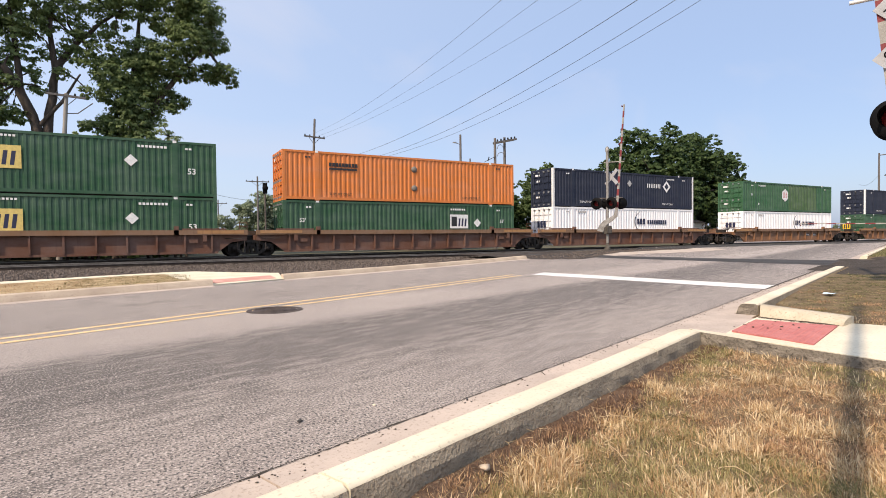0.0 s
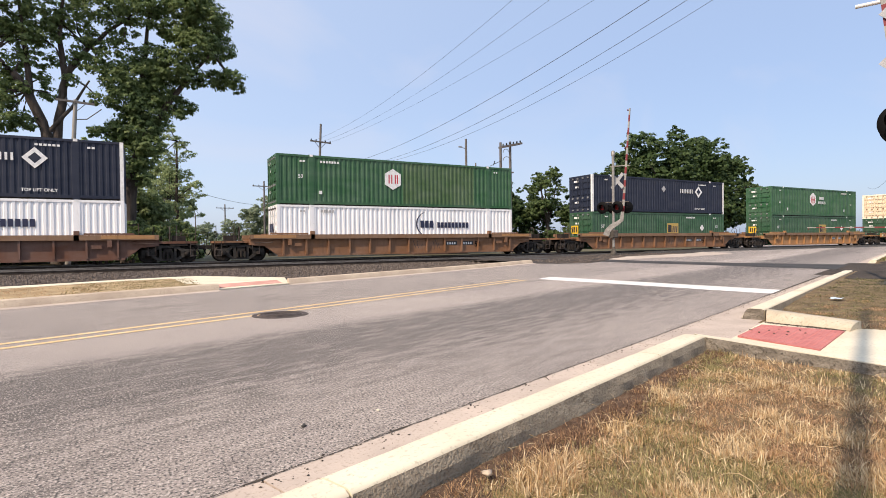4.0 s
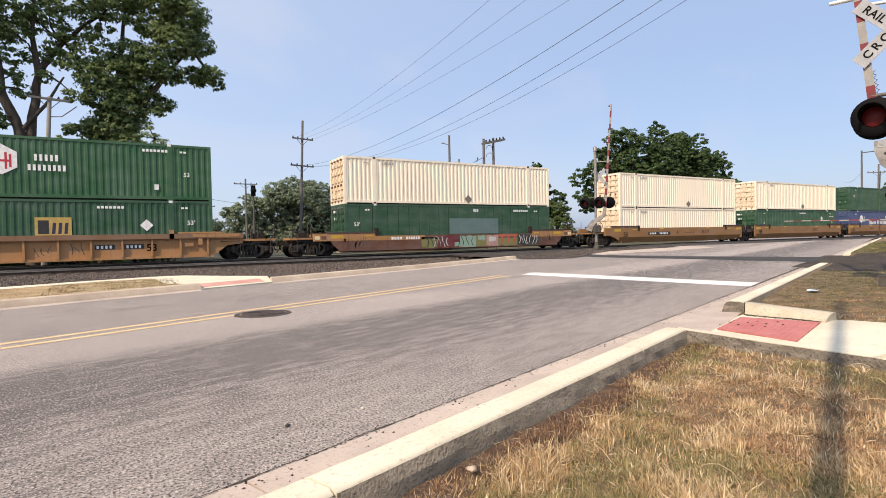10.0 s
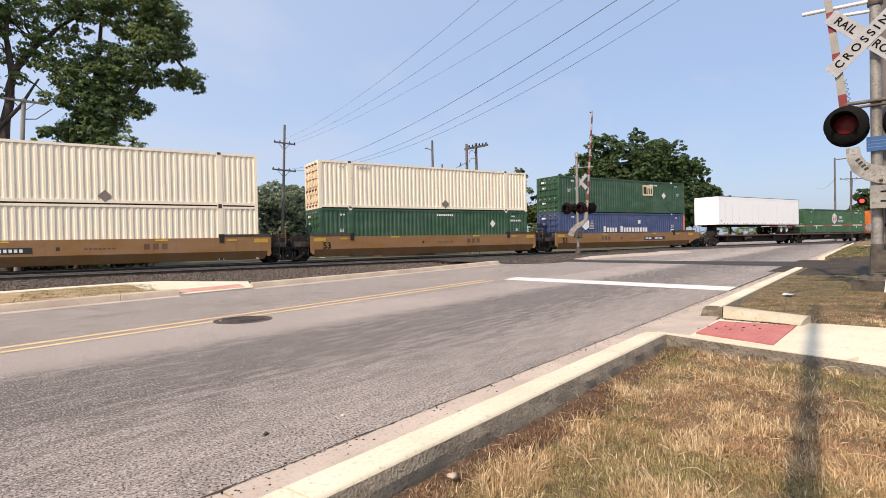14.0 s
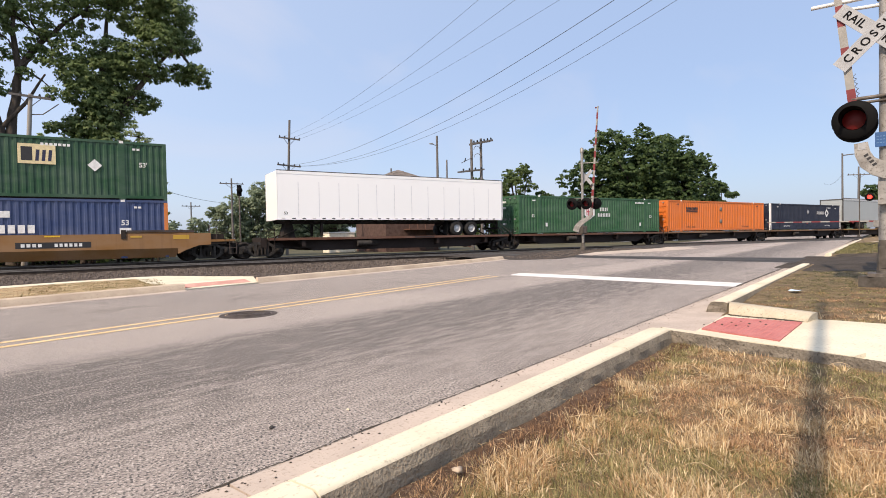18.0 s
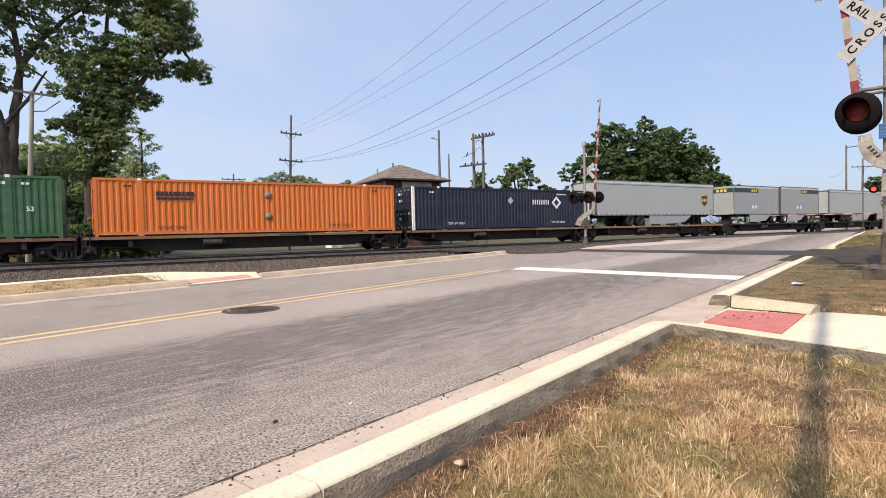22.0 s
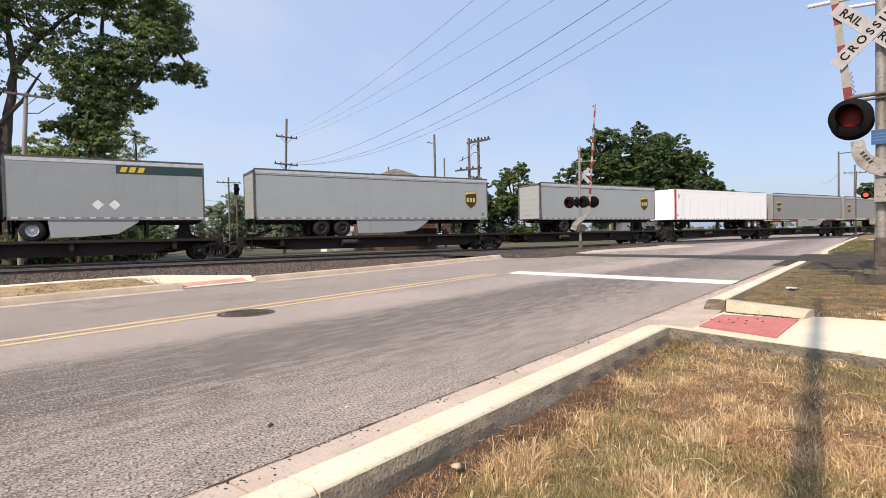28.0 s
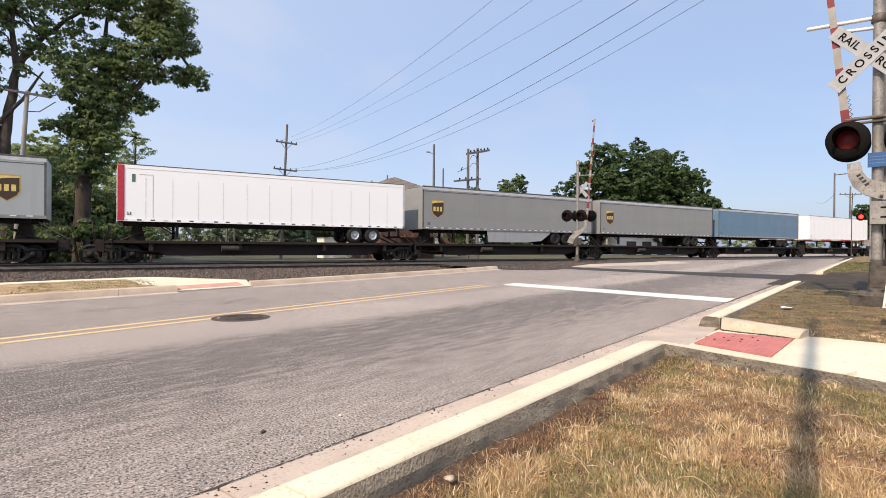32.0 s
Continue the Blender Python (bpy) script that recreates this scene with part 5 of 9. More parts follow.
        bars(car, 2.95, 0.96 + 0.05, 4, M["mark_white"], 0.15, 0.17, 0.05, -0.226)
        bars(car, 3.98, 0.96 + 0.05, 6, M["mark_white"], 0.12, 0.17, 0.05, -0.226)
        # sprayed shapes along the sill
        sr = random.Random(17)
        def blot(key, x0, x1, z0, z1, lift, jag=0.12):
            pts = []
            k = 9
            for i in range(k):
                pts.append((x0 + (x1 - x0) * i / (k - 1), z0 + sr.uniform(0, jag)))
            for i in range(k):
                pts.append((x1 - (x1 - x0) * i / (k - 1) + sr.uniform(-0.05, 0.05), z1 - sr.uniform(0, jag)))
            flat_mark("sprayed_shape", pts, M["spray_" + key], car, -0.2245 - 0.0015 * lift)
        for key, x0, x1, z0, z1, lift in (("pink", 5.4, 6.3, 0.95, 1.22, 0), ("olive", 5.1, 7.3, 0.38, 1.2, 0), ("maroon", 6.3, 8.4, 0.38, 1.26, 1), ("mint", 7.6, 9.3, 0.38, 1.2, 2), ("maroon", 7.4, 8.0, 0.7, 1.26, 3), ("olive", 9.2, 10.4, 0.38, 1.24, 1), ("mint", 9.5, 10.1, 0.8, 1.2, 2), ("pink", 10.2, 11.2, 0.38, 1.22, 2), ("chalk", 10.4, 11.0, 0.7, 1.1, 3), ("olive", 11.0, 13.2, 0.38, 1.0, 1), ("ink", 12.9, 14.9, 0.38, 1.24, 2), ("orange", 11.2, 12.9, 1.05, 1.24, 4)):
            blot(key, x0, x1, z0, z1, lift, 0.1 if key != "orange" else 0.02)
        for x in (11.45, 12.0, 12.55):
            flat_mark("sprayed_shape", [(x, 0.6), (x + 0.16, 0.6), (x + 0.2, 1.2), (x + 0.02, 1.2)], M["spray_orange"], car, -0.232)
        for key, x, n, dx in (("ink", 5.5, 5, 0.34), ("chalk", 13.0, 7, 0.27), ("ink", 7.8, 4, 0.4), ("chalk", 6.0, 4, 0.36)):
            for i in range(n):
                xx = x + dx * i + sr.uniform(-0.05, 0.05)
                c0, hh = 0.45 + sr.uniform(0, 0.15), 1.18 - sr.uniform(0, 0.15)
                pts = [(xx + 0.12 * math.sin(3 * q + i), c0 + (hh - c0) * q) for q in (0, 0.3, 0.6, 1.0)]
                flat_mark("sprayed_stroke", pts + [(px + 0.06, pz) for px, pz in pts[::-1]], M["spray_" + key], car, -0.2335)
    elif smooth:
        nx = 9.93 if right == "coupler" else 3.15
        if left == "coupler" or right == "coupler":
            bd = flat_mark("number_plate", rect(nx, nx + 2.88, 0.92, 1.2), dark, car, -0.226)
            bars(bd, nx + 0.2, 0.985, 4, M["mark_white"], 0.14, 0.15, 0.07, -0.23)
            bars(bd, nx + 1.45, 0.985, 6, M["mark_white"], 0.12, 0.15, 0.07, -0.23)
        for x in (4.6, 11.0):
            flat_mark("yellow_stripe", rect(x, x + 0.6, 1.44, 1.5), M["mark_yellow"], car, -0.226)
        bars(car, 8.0, 1.05, 7, M["car_brown"], 0.14, 0.08, 0.05, -0.226)
        bars(car, 10.5 if right != "coupler" else 4.5, 1.0, 3, M["car_brown"], 0.26, 0.3, 0.14, -0.226)
        flat_mark("letter_mark", rect(6.9, 7.05, 1.02, 1.2), dark, car, -0.226)
    elif number:
        for xa in (L - 5.35, L - 4.1):
            bd = flat_mark("number_plate", rect(xa, xa + 0.85, 0.82, 1.06), dark, car, -0.056)
            bars(bd, xa + 0.08, 0.86, 4, M["mark_white"], 0.1, 0.15, 0.08, -0.06)
        # faint sprayed scrawl across the panels
        sr = random.Random(int(u))
        for i in range(12):
            xx = 8.0 + 0.26 * i
            if abs((xx - 0.3) / 1.2967 - round((xx - 0.3) / 1.2967)) * 1.2967 < 0.2:
                continue
            c0, hh = 0.5 + sr.uniform(0, 0.25), 1.2 - sr.uniform(0, 0.3)
            pts = [(xx + 0.1 * math.sin(2.6 * q + i), c0 + (hh - c0) * q) for q in (0, 0.35, 0.7, 1.0)]
            flat_mark("sprayed_stroke", pts + [(px + 0.035, pz) for px, pz in pts[::-1]], M["car_dark"], car, -0.056)
    for side, x, way in ((left, 0.0, -1), (right, L, 1)):
        if side == "coupler":
            end_gear(car, x, way, skin, smooth)
            wheelset_truck(car, x + way * 1.9)
            if not smooth:
                part("yellow_mark", Geo().box(x + min(way * 1.5, way * 0.8), x + max(way * 1.5, way * 0.8), -0.235, -0.05, 1.29, 1.44), M["car_yellow"], car)
        elif side == "joint":
            wheelset_truck(car, x + way * 1.75)
            part("joint_casting", Geo().box(x + min(way * 1.4, way * 2.0), x + max(way * 1.4, way * 2.0), yc - 0.3, yc + 0.3, 0.8, 1.25), M["truck_iron"], car)
            g = Geo()
            for z in (1.55, 1.75, 1.95):
                g.tube([(x + way * 1.1, -0.08, z), (x + way * 1.5, -0.08, z)], 0.016, 5)
            for q in (1.1, 1.5):
                g.tube([(x + way * q, -0.08, 1.2), (x + way * q, -0.08, 2.0)], 0.016, 5)
            part("grab_iron", g, m, car)
    MOVERS.append((car, u))
    return car


def spine_car(u, length, label, trucks=(), skin="spine_brown", trim="car_yellow"):
    """A low spine unit; the trailer or container above begins at u."""
    car = thing("spine_car", label, "railway car", "spine cars of the train", pose(u, FACE, 0))
    yc = TRACKS["track_main"] - FACE
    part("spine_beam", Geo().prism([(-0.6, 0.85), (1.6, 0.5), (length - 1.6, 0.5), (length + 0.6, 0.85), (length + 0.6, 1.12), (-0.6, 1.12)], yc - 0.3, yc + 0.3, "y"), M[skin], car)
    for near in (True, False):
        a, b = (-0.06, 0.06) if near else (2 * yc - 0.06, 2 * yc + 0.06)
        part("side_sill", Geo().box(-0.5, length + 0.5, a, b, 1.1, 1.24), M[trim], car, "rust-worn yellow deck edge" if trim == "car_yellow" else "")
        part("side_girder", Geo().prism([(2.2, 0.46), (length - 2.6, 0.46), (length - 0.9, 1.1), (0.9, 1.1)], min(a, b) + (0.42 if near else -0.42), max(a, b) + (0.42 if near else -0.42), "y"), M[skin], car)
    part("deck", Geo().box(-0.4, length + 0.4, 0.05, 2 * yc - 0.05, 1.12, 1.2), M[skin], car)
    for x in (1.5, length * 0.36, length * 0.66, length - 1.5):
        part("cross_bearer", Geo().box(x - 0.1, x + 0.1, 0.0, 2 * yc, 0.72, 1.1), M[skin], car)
    bars(car, length * 0.55, 1.125, 10, M["mark_black"], 0.1, 0.09, 0.05, -0.066)
    for at in trucks:
        wheelset_truck(car, at - u)
    g = Geo()
    for q in (-0.55, -0.2):
        g.tube([(q, -0.08, 0.45), (q, -0.08, 1.75)], 0.018, 5)
    for z in (0.5, 0.8, 1.1, 1.4, 1.7):
        g.tube([(-0.55, -0.08, z), (-0.2, -0.08, z)], 0.016, 5)
    part("ladder", g, M[skin], car)
    # hitch gear, brake rigging and grab irons at both ends of the deck
    for x, way in ((0.0, -1), (length, 1)):
        part("end_plate", Geo().prism([(x + way * 0.55, 0.62), (x + way * 0.9, 0.75), (x + way * 0.9, 1.28), (x + way * 0.55, 1.24)], yc - 1.1, yc + 1.1, "y"), M[skin], car)
        for y in (0.02, 2 * yc - 0.02):
            part("grab_iron", Geo().tube([(x + way * 0.62, y, 1.24), (x + way * 0.62, y, 1.62), (x + way * 0.95, y, 1.62), (x + way * 0.95, y, 1.24)], 0.016, 5), M[skin], car)
        part("strut", Geo().tube([(x - way * 0.1, yc - 0.6, 1.2), (x - way * 1.3, yc - 0.6, 1.72)], 0.05, 6), M["shade_iron"], car)
        part("strut", Geo().tube([(x - way * 0.1, yc + 0.6, 1.2), (x - way * 1.3, yc + 0.6, 1.72)], 0.05, 6), M["shade_iron"], car)
        for y in (0.1, 0.9) if way > 0 else ():
            part("hitch_rail", Geo().tube([(x - way * 0.2, y, 2.05), (x + way * 0.9, y, 1.28)], 0.028, 5).tube([(x - way * 0.2, y, 1.72), (x + way * 0.55, y, 1.24)], 0.022, 5), M["galv_dark"], car)
        part("hose", Geo().tube([(x + way * (0.85 + 0.1 * k), 0.35, 0.9 - 0.3 * math.sin(math.pi * k / 4)) for k in range(5)], 0.03, 6), M["black"], car)
        part("brake_pipe", Geo().tube([(x - way * 2.0, 0.2, 0.66), (x - way * 0.6, 0.15, 0.7), (x + way * 0.5, 0.3, 0.82)], 0.025, 5), M["shade_iron"], car)
    part("air_tank", Geo().tube([(length * 0.3, -0.02, 0.84), (length * 0.3 + 0.9, -0.02, 0.84)], 0.17, 10), M["frame_dusty"], car)
    part("valve_box", Geo().bbox(length * 0.3 + 1.1, length * 0.3 + 1.5, 0.15, 0.45, 0.7, 1.02, 0.03), M["shade_iron"], car)
    MOVERS.append((car, u))
    return car


def road_wheel(parent, x, y, z, r=0.51, wide=0.55, rim="alloy"):
    w = part("wheel", shared(("tyre", y > 1), lambda: Geo().lathe([(0.27, -0.27), (0.46, -0.28), (0.51, -0.22), (0.51, 0.22), (0.46, 0.28), (0.27, 0.27)], (0, 0, 0), (0, 1, 0), 24), M["tyre"]), None, parent)
    w.matrix_local = pose(x, y, z)
    k = part("rim", shared(("rim", y > 1, rim), lambda: Geo().lathe([(0.27, -0.26), (0.24, -0.15), (0.12, -0.12), (0.1, -0.2), (0.0, -0.2)], (0, 0, 0), (0, 1, 0), 18), M[rim]), None, w)
    return w


def trailer(u, length, skin, label, rear="left", z0=2.2, z1=5.05, wheels=(3.9, 5.2), badge=None, skirt=None, stripe=None, end_trim=None, red_band=False):
    """A highway trailer riding on a spine car; origin at its near trailing end."""
    t = thing("trailer", label, "trailer", "trailers on the train", pose(u, FACE, 0))
    m, W = M[skin], C_WIDE
    for y in (0.0, W - 0.03):
        g = Geo().box(0.05, length - 0.05, y, y + 0.03, z0 + 0.14, z1 - 0.16)
        sp = part("side_panel", g, m, t)
        n = round(length / 1.22)
        for i in range(1, n if y == 0 and skin == "t_white" else 0):
            x = length * i / n
            part("seam", Geo().box(x - 0.02, x + 0.02, -0.005, 0.002, z0 + 0.15, z1 - 0.6 if skin == "t_white" else z1 - 0.17), M["seam_white" if skin == "t_white" else skin], sp)
        part("top_rail", Geo().box(0, length, y - 0.012, y + 0.04, z1 - 0.17, z1), M["rail_grey"] if skin != "t_white" else m, t)
        if y == 0 and badge:
            # thin dark strip stands in for the shadow line below the rail
            part("rail_shadow_line", Geo().box(0.1, length - 0.1, -0.006, 0.002, z1 - 0.29, z1 - 0.25), M["trim_dark"], t, "dark strip painted for the shadow under the roof rail")
        if y == 0:
            part("roof_edge", Geo().box(0.02, length - 0.02, y - 0.015, y + 0.06, z1, z1 + (0.05 if skin == "t_white" else 0.09)), M["trim_dark"], t, "dark roof edge")
            if skin != "t_white":
                for xa in (0.0, length - 0.09):
                    part("corner_trim", Geo().box(xa, xa + 0.09, -0.018, 0.0, z0 + 0.15, z1 - 0.17), M["trim_dark"], t, "dark grey corner trim")
        part("bottom_rail", Geo().box(0, length, y - 0.015, y + 0.045, z0, z0 + 0.15), M["rail_mid"] if skin != "t_white" else m, t)
    for i in range(int(length / 0.6)):
        flat_mark("reflector", rect(0.25 + i * 0.6, 0.5 + i * 0.6, z0 + 0.085, z0 + 0.14) if skin != "t_white" else rect(0.25 + i * 0.6, 0.45 + i * 0.6, z0 + 0.04, z0 + 0.11), M["trim_dark" if skin == "t_white" and i % 3 else "sign_white"], t, -0.02)
    part("roof", Geo().box(0.02, length - 0.02, 0.02, W - 0.02, z1 - 0.05, z1 - 0.01), m, t)
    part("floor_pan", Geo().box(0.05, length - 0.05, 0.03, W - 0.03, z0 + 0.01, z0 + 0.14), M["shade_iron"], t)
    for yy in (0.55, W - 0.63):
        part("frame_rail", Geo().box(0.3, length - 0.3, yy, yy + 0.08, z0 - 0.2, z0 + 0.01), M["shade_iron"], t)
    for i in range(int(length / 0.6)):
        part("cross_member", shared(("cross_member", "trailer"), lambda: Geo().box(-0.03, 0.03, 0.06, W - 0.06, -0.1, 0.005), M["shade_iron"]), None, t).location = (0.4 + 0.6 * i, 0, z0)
    rx, fx = (0.0, length) if rear == "left" else (length, 0.0)
    s = 1 if rear == "left" else -1
    d = part("rear_door", Geo().box(min(rx, rx + s * 0.05), max(rx, rx + s * 0.05), 0.12, W - 0.12, z0 + 0.1, z1 - 0.15), m, t)
    g = Geo()
    for i in range(6):
        z = z0 + 0.4 + i * 0.4
        g.box(min(rx - s * 0.012, rx), max(rx - s * 0.012, rx), 0.18, W - 0.18, z, z + 0.03)
    part("door_seam", g, M["mark_grey"], d)
    for y in (0.0, W - 0.13):
        part("rear_post", Geo().box(min(rx - s * 0.02, rx + s * 0.1), max(rx - s * 0.02, rx + s * 0.1), y - 0.015, y + 0.13, z0, z1), M[end_trim] if end_trim else (M["trim_dark"] if skin != "t_white" else M["rail_grey"]), t)
    part("rear_header", Geo().box(min(rx - s * 0.02, rx + s * 0.1), max(rx - s * 0.02, rx + s * 0.1), 0, W, z1 - 0.15, z1), M["trim_dark"] if skin != "t_white" else M["rail_grey"], t)
    part("front_wall", Geo().box(min(fx, fx - s * 0.04), max(fx, fx - s * 0.04), 0.0, W, z0, z1), m, t)
    part("rear_guard", Geo().box(min(rx + s * 0.05, rx + s * 0.15), max(rx + s * 0.05, rx + s * 0.15), 0.4, W - 0.4, z0 - 0.62, z0 - 0.5).box(min(rx + s * 0.05, rx + s * 0.15), max(rx + s * 0.05, rx + s * 0.15), 0.55, 0.65, z0 - 0.5, z0).box(min(rx + s * 0.05, rx + s * 0.15), max(rx + s * 0.05, rx + s * 0.15), W - 0.65, W - 0.55, z0 - 0.5, z0), M["shade_iron"], t)
    for q in wheels:
        x = rx + s * q
        for y in (0.32, W - 0.32):
            road_wheel(t, x, y, 1.2 + 0.52, rim="rail_grey" if stripe or skin == "t_white" else "frame_dusty")
        part("axle", Geo().tube([(x, 0.3, 1.72), (x, W - 0.3, 1.72)], 0.07, 8), M["shade_iron"], t)
    qs = [rx + s * q for q in wheels]
    part("bogie_frame", Geo().box(min(qs) - 0.7, max(qs) + 0.7, 0.7, W - 0.7, z0 - 0.32, z0), M["shade_iron"], t)
    part("mudflap", Geo().box(min(qs) - 0.75, min(qs) - 0.73, 0.1, 0.7, 1.35, z0), M["black"], t)
    lx = fx - s * 2.7
    for y in (0.35, W - 0.35):
        part("landing_leg", Geo().box(lx - 0.07, lx + 0.07, y - 0.07, y + 0.07, 1.36, z0).box(lx - 0.14, lx + 0.14, y - 0.12, y + 0.12, 1.33, 1.37).tube([(lx, y, 1.6), (lx + s * 0.9, y + 0.02, z0)], 0.03, 5), M["shade_iron"], t)
    part("hitch_stand", Geo().prism([(fx - s * 1.3, 1.2), (fx - s * 0.5, 1.2), (fx - s * 0.75, z0), (fx - s * 1.05, z0)], 0.9, W - 0.9, "y"), M["shade_iron"], t)
    if skirt:
        a, b = skirt
        part("side_skirt", Geo().prism([(a, 1.38), (b - 2.4, 1.4), (b - 0.9, 1.52), (b, z0 - 0.1), (b, z0), (a - 0.1, z0)], 0.02, 0.05, "y"), M["skirt"], t, "pale side skirt panel")
    if badge == "shield":
        bx, bz = (length - 1.45, (z0 + z1) / 2 + 0.02) if rear == "left" else (1.2, (z0 + z1) / 2 + 0.02)
        pts = [(-0.5, 0.55), (0.5, 0.55), (0.5, -0.2), (0.38, -0.42), (0.0, -0.68), (-0.38, -0.42), (-0.5, -0.2)]
        b1 = flat_mark("badge", [(bx + x, bz + z) for x, z in pts][::-1], M["badge_tan"], t, -0.008, "brown and gold shield badge")
        flat_mark("badge_field", [(bx + x * 0.9, bz + z * 0.9 - 0.01) for x, z in pts][::-1], M["shield_brown"], b1, -0.011)
        flat_mark("badge_top", [(bx - 0.45, bz + 0.49), (bx - 0.45, bz + 0.3), (bx - 0.1, bz + 0.38), (bx + 0.45, bz + 0.42), (bx + 0.45, bz + 0.49)], M["badge_pale"], b1, -0.0125)
        bars(b1, bx - 0.36, bz - 0.2, 3, M["badge_pale"], 0.17, 0.3, 0.09, -0.014)
    words(t, "53", M["mark_black"], 0.22, 0.5 if rear == "right" else length - 0.45, z0 + 0.38) if length > 15 else None
    if stripe:
        sp = flat_mark("stripe", rect(*stripe, z1 - 0.62, z1 - 0.2), M["mark_teal"], t, -0.007, "dark teal stripe")
        y0 = 3.2 if rear == "right" else 4.55
        for k in range(3):
            x = y0 + 0.38 * k
            flat_mark("stripe_mark", [(x, z1 - 0.54), (x + 0.26, z1 - 0.54), (x + 0.36, z1 - 0.28), (x + 0.1, z1 - 0.28)], M["mark_yellow"], sp, -0.01)
        for x in ((3.5, 4.1) if rear == "right" else (3.6, 4.3)):
            flat_mark("placard", [(x, z0 + 0.5), (x + 0.25, z0 + 0.75), (x, z0 + 1.0), (x - 0.25, z0 + 0.75)], M["mark_white"], t, -0.008, "white diamond placard")
        if rear == "right":
            # the stripe wraps round the nose, which carries a yellow corner marker
            part("stripe", Geo().box(-0.012, -0.004, 0.02, C_WIDE - 0.02, z1 - 0.62, z1 - 0.2), M["mark_teal"], t, "dark teal stripe")
            for k in range(3):
                part("stripe_mark", Geo().box(-0.018, -0.013, 0.7 + 0.4 * k, 0.98 + 0.4 * k, z1 - 0.54, z1 - 0.28), M["mark_yellow"], sp)
            part("corner_marker", Geo().box(-0.02, 0.05, -0.02, 0.06, z0 + 0.1, z0 + 0.5), M["mark_yellow"], t)
    if red_band:
        for k, (xa, xb, za, zb) in enumerate(((1.55, 1.57, z0 + 0.2, z1 - 0.45), (0.95, 1.57, z1 - 0.46, z1 - 0.44))):
            flat_mark("door_outline", rect(xa, xb, za, zb), M["mark_grey"], t, -0.0075)
        flat_mark("label_plate", rect(0.62, 0.78, z1 - 0.85, z1 - 0.45), M["c_blue_grey"], t, -0.0075, "small grey-green label")
        flat_mark("red_band", rect(0.0, 0.3, z0 + 0.02, z1 - 0.02), M["mark_red"], t, -0.021, "red vertical band at the corner")
    MOVERS.append((t, u))
    return t


M["seam_white"] = plain("seam_white", (0.74, 0.75, 0.77), 0.5)
M["skirt"] = paint("skirt_grey", (0.3, 0.32, 0.33), rust=0.0)
TOP, LOW = 6.15 - C_HIGH, 6.15 - 2 * C_HIGH


def build_train():
    g53 = "green corrugated 53-foot container with a badge"
    stack = [
        (-12.44, ("c_green", "double_letter_yellow_end"), ("c_green", "double_letter_yellow_end"), "car_brown", "brown ribbed well car, rust stained"),
        (7.18, ("c_orange", "bar_left"), ("c_green", "double_letter_white"), "car_brown", "brown ribbed well car, rust stained"),
        (26.95, ("c_navy", "diamond"), ("c_white", "arc"), "car_brown", "brown ribbed well car, rust stained"),
        (50.5, ("c_hub", "hexagon_small"), ("c_white", "arc"), "car_rusty", "rusty orange-brown ribbed well car with dirty sides"),
        (74.3, ("c_navy", "diamond"), ("c_green", "double_letter_yellow"), "car_rusty", "rusty orange-brown ribbed well car with dirty sides"),
        (97.94, ("c_hub", "hexagon"), ("c_green", "double_letter_yellow"), "car_ochre", "ochre ribbed well car with dirty sides"),
        (121.5, ("c_cream", "vent"), ("c_dark_green", "plain_green"), "car_ochre", "ochre well car with graffiti along its side"),
        (145.32, ("c_cream", "vent"), ("c_cream", "plain"), "car_tan", "tan smooth-sided well car"),
        (165.02, ("c_cream", "vent"), ("c_green", "plain"), "car_tan", "tan smooth-sided well car"),
        (184.53, ("c_dark_green", "badge_right"), ("c_blue", "serif_words"), "car_tan", "tan smooth-sided well car"),
    ]
    names = {"c_green": "green", "c_orange": "orange", "c_navy": "navy blue", "c_white": "white", "c_hub": "bright green", "c_cream": "cream-white rust-streaked", "c_dark_green": "dark green", "c_blue": "blue"}
    for i, (u, top, low, skin, lab) in enumerate(stack):
        left = "coupler" if i in (0, 3, 4, 5, 6, 7) else "none"
        right = "coupler" if i in (2, 3, 4, 5, 6, 9) else "joint"
        well_car(u, skin, lab, left, right, smooth=skin == "car_tan" or i == 6, number=skin != "car_brown", sprayed=i == 6)
        for (pk, style), z in ((top, TOP), (low, LOW)):
            st = {"double_letter_yellow_end": "badge_left", "badge_right": "double_letter_cream"}.get(style, style)
            container(u, z, pk, "%s 53-foot container %s" % (names[pk], "stacked on another container" if z == TOP else "sunk in the well of a railway car"),
                      st, white_ends=pk == "c_navy", flat=style == "plain_green")
    # spine cars
    low_z = 1.25
    spine = [
        (206.25, C_LEN), (223.95, C_LEN), (241.35, C_LEN), (258.85, C_LEN), (275.75, C_LEN + 1.0),
        (295.2, 17.4), (315.15, C_LEN + 0.9), (333.3, 16.5), (352.7, C_LEN), (370.1, C_LEN), (387.2, C_LEN), (404.4, C_LEN), (423.2, C_LEN)]
    carried = [(205.4, 222.9), (240.2,), (257.4,), (274.8,), (290.85,), (294.97, 313.2), (331.5,), (348.5,), (352.5, 368.8), (386.6,), (403.8,), (421.6,), (440.2,)]
    for i, (u, n) in enumerate(spine):
        spine_car(u, n, "low rusty spine car with a worn yellow deck edge" if i == 4 else "low dark rusty spine car", carried[i], trim="car_yellow" if i == 4 else ("car_chord" if i in (2, 3) else ("car_brown" if i < 2 else "spine_brown")))
    trailer(206.25, 16.15, "t_white", "white highway trailer riding on a spine car", "right", 2.28, 5.1, (2.7, 3.9))
    container(223.95, low_z, "c_hub", "bright green 53-foot container riding on a spine car", "hexagon")
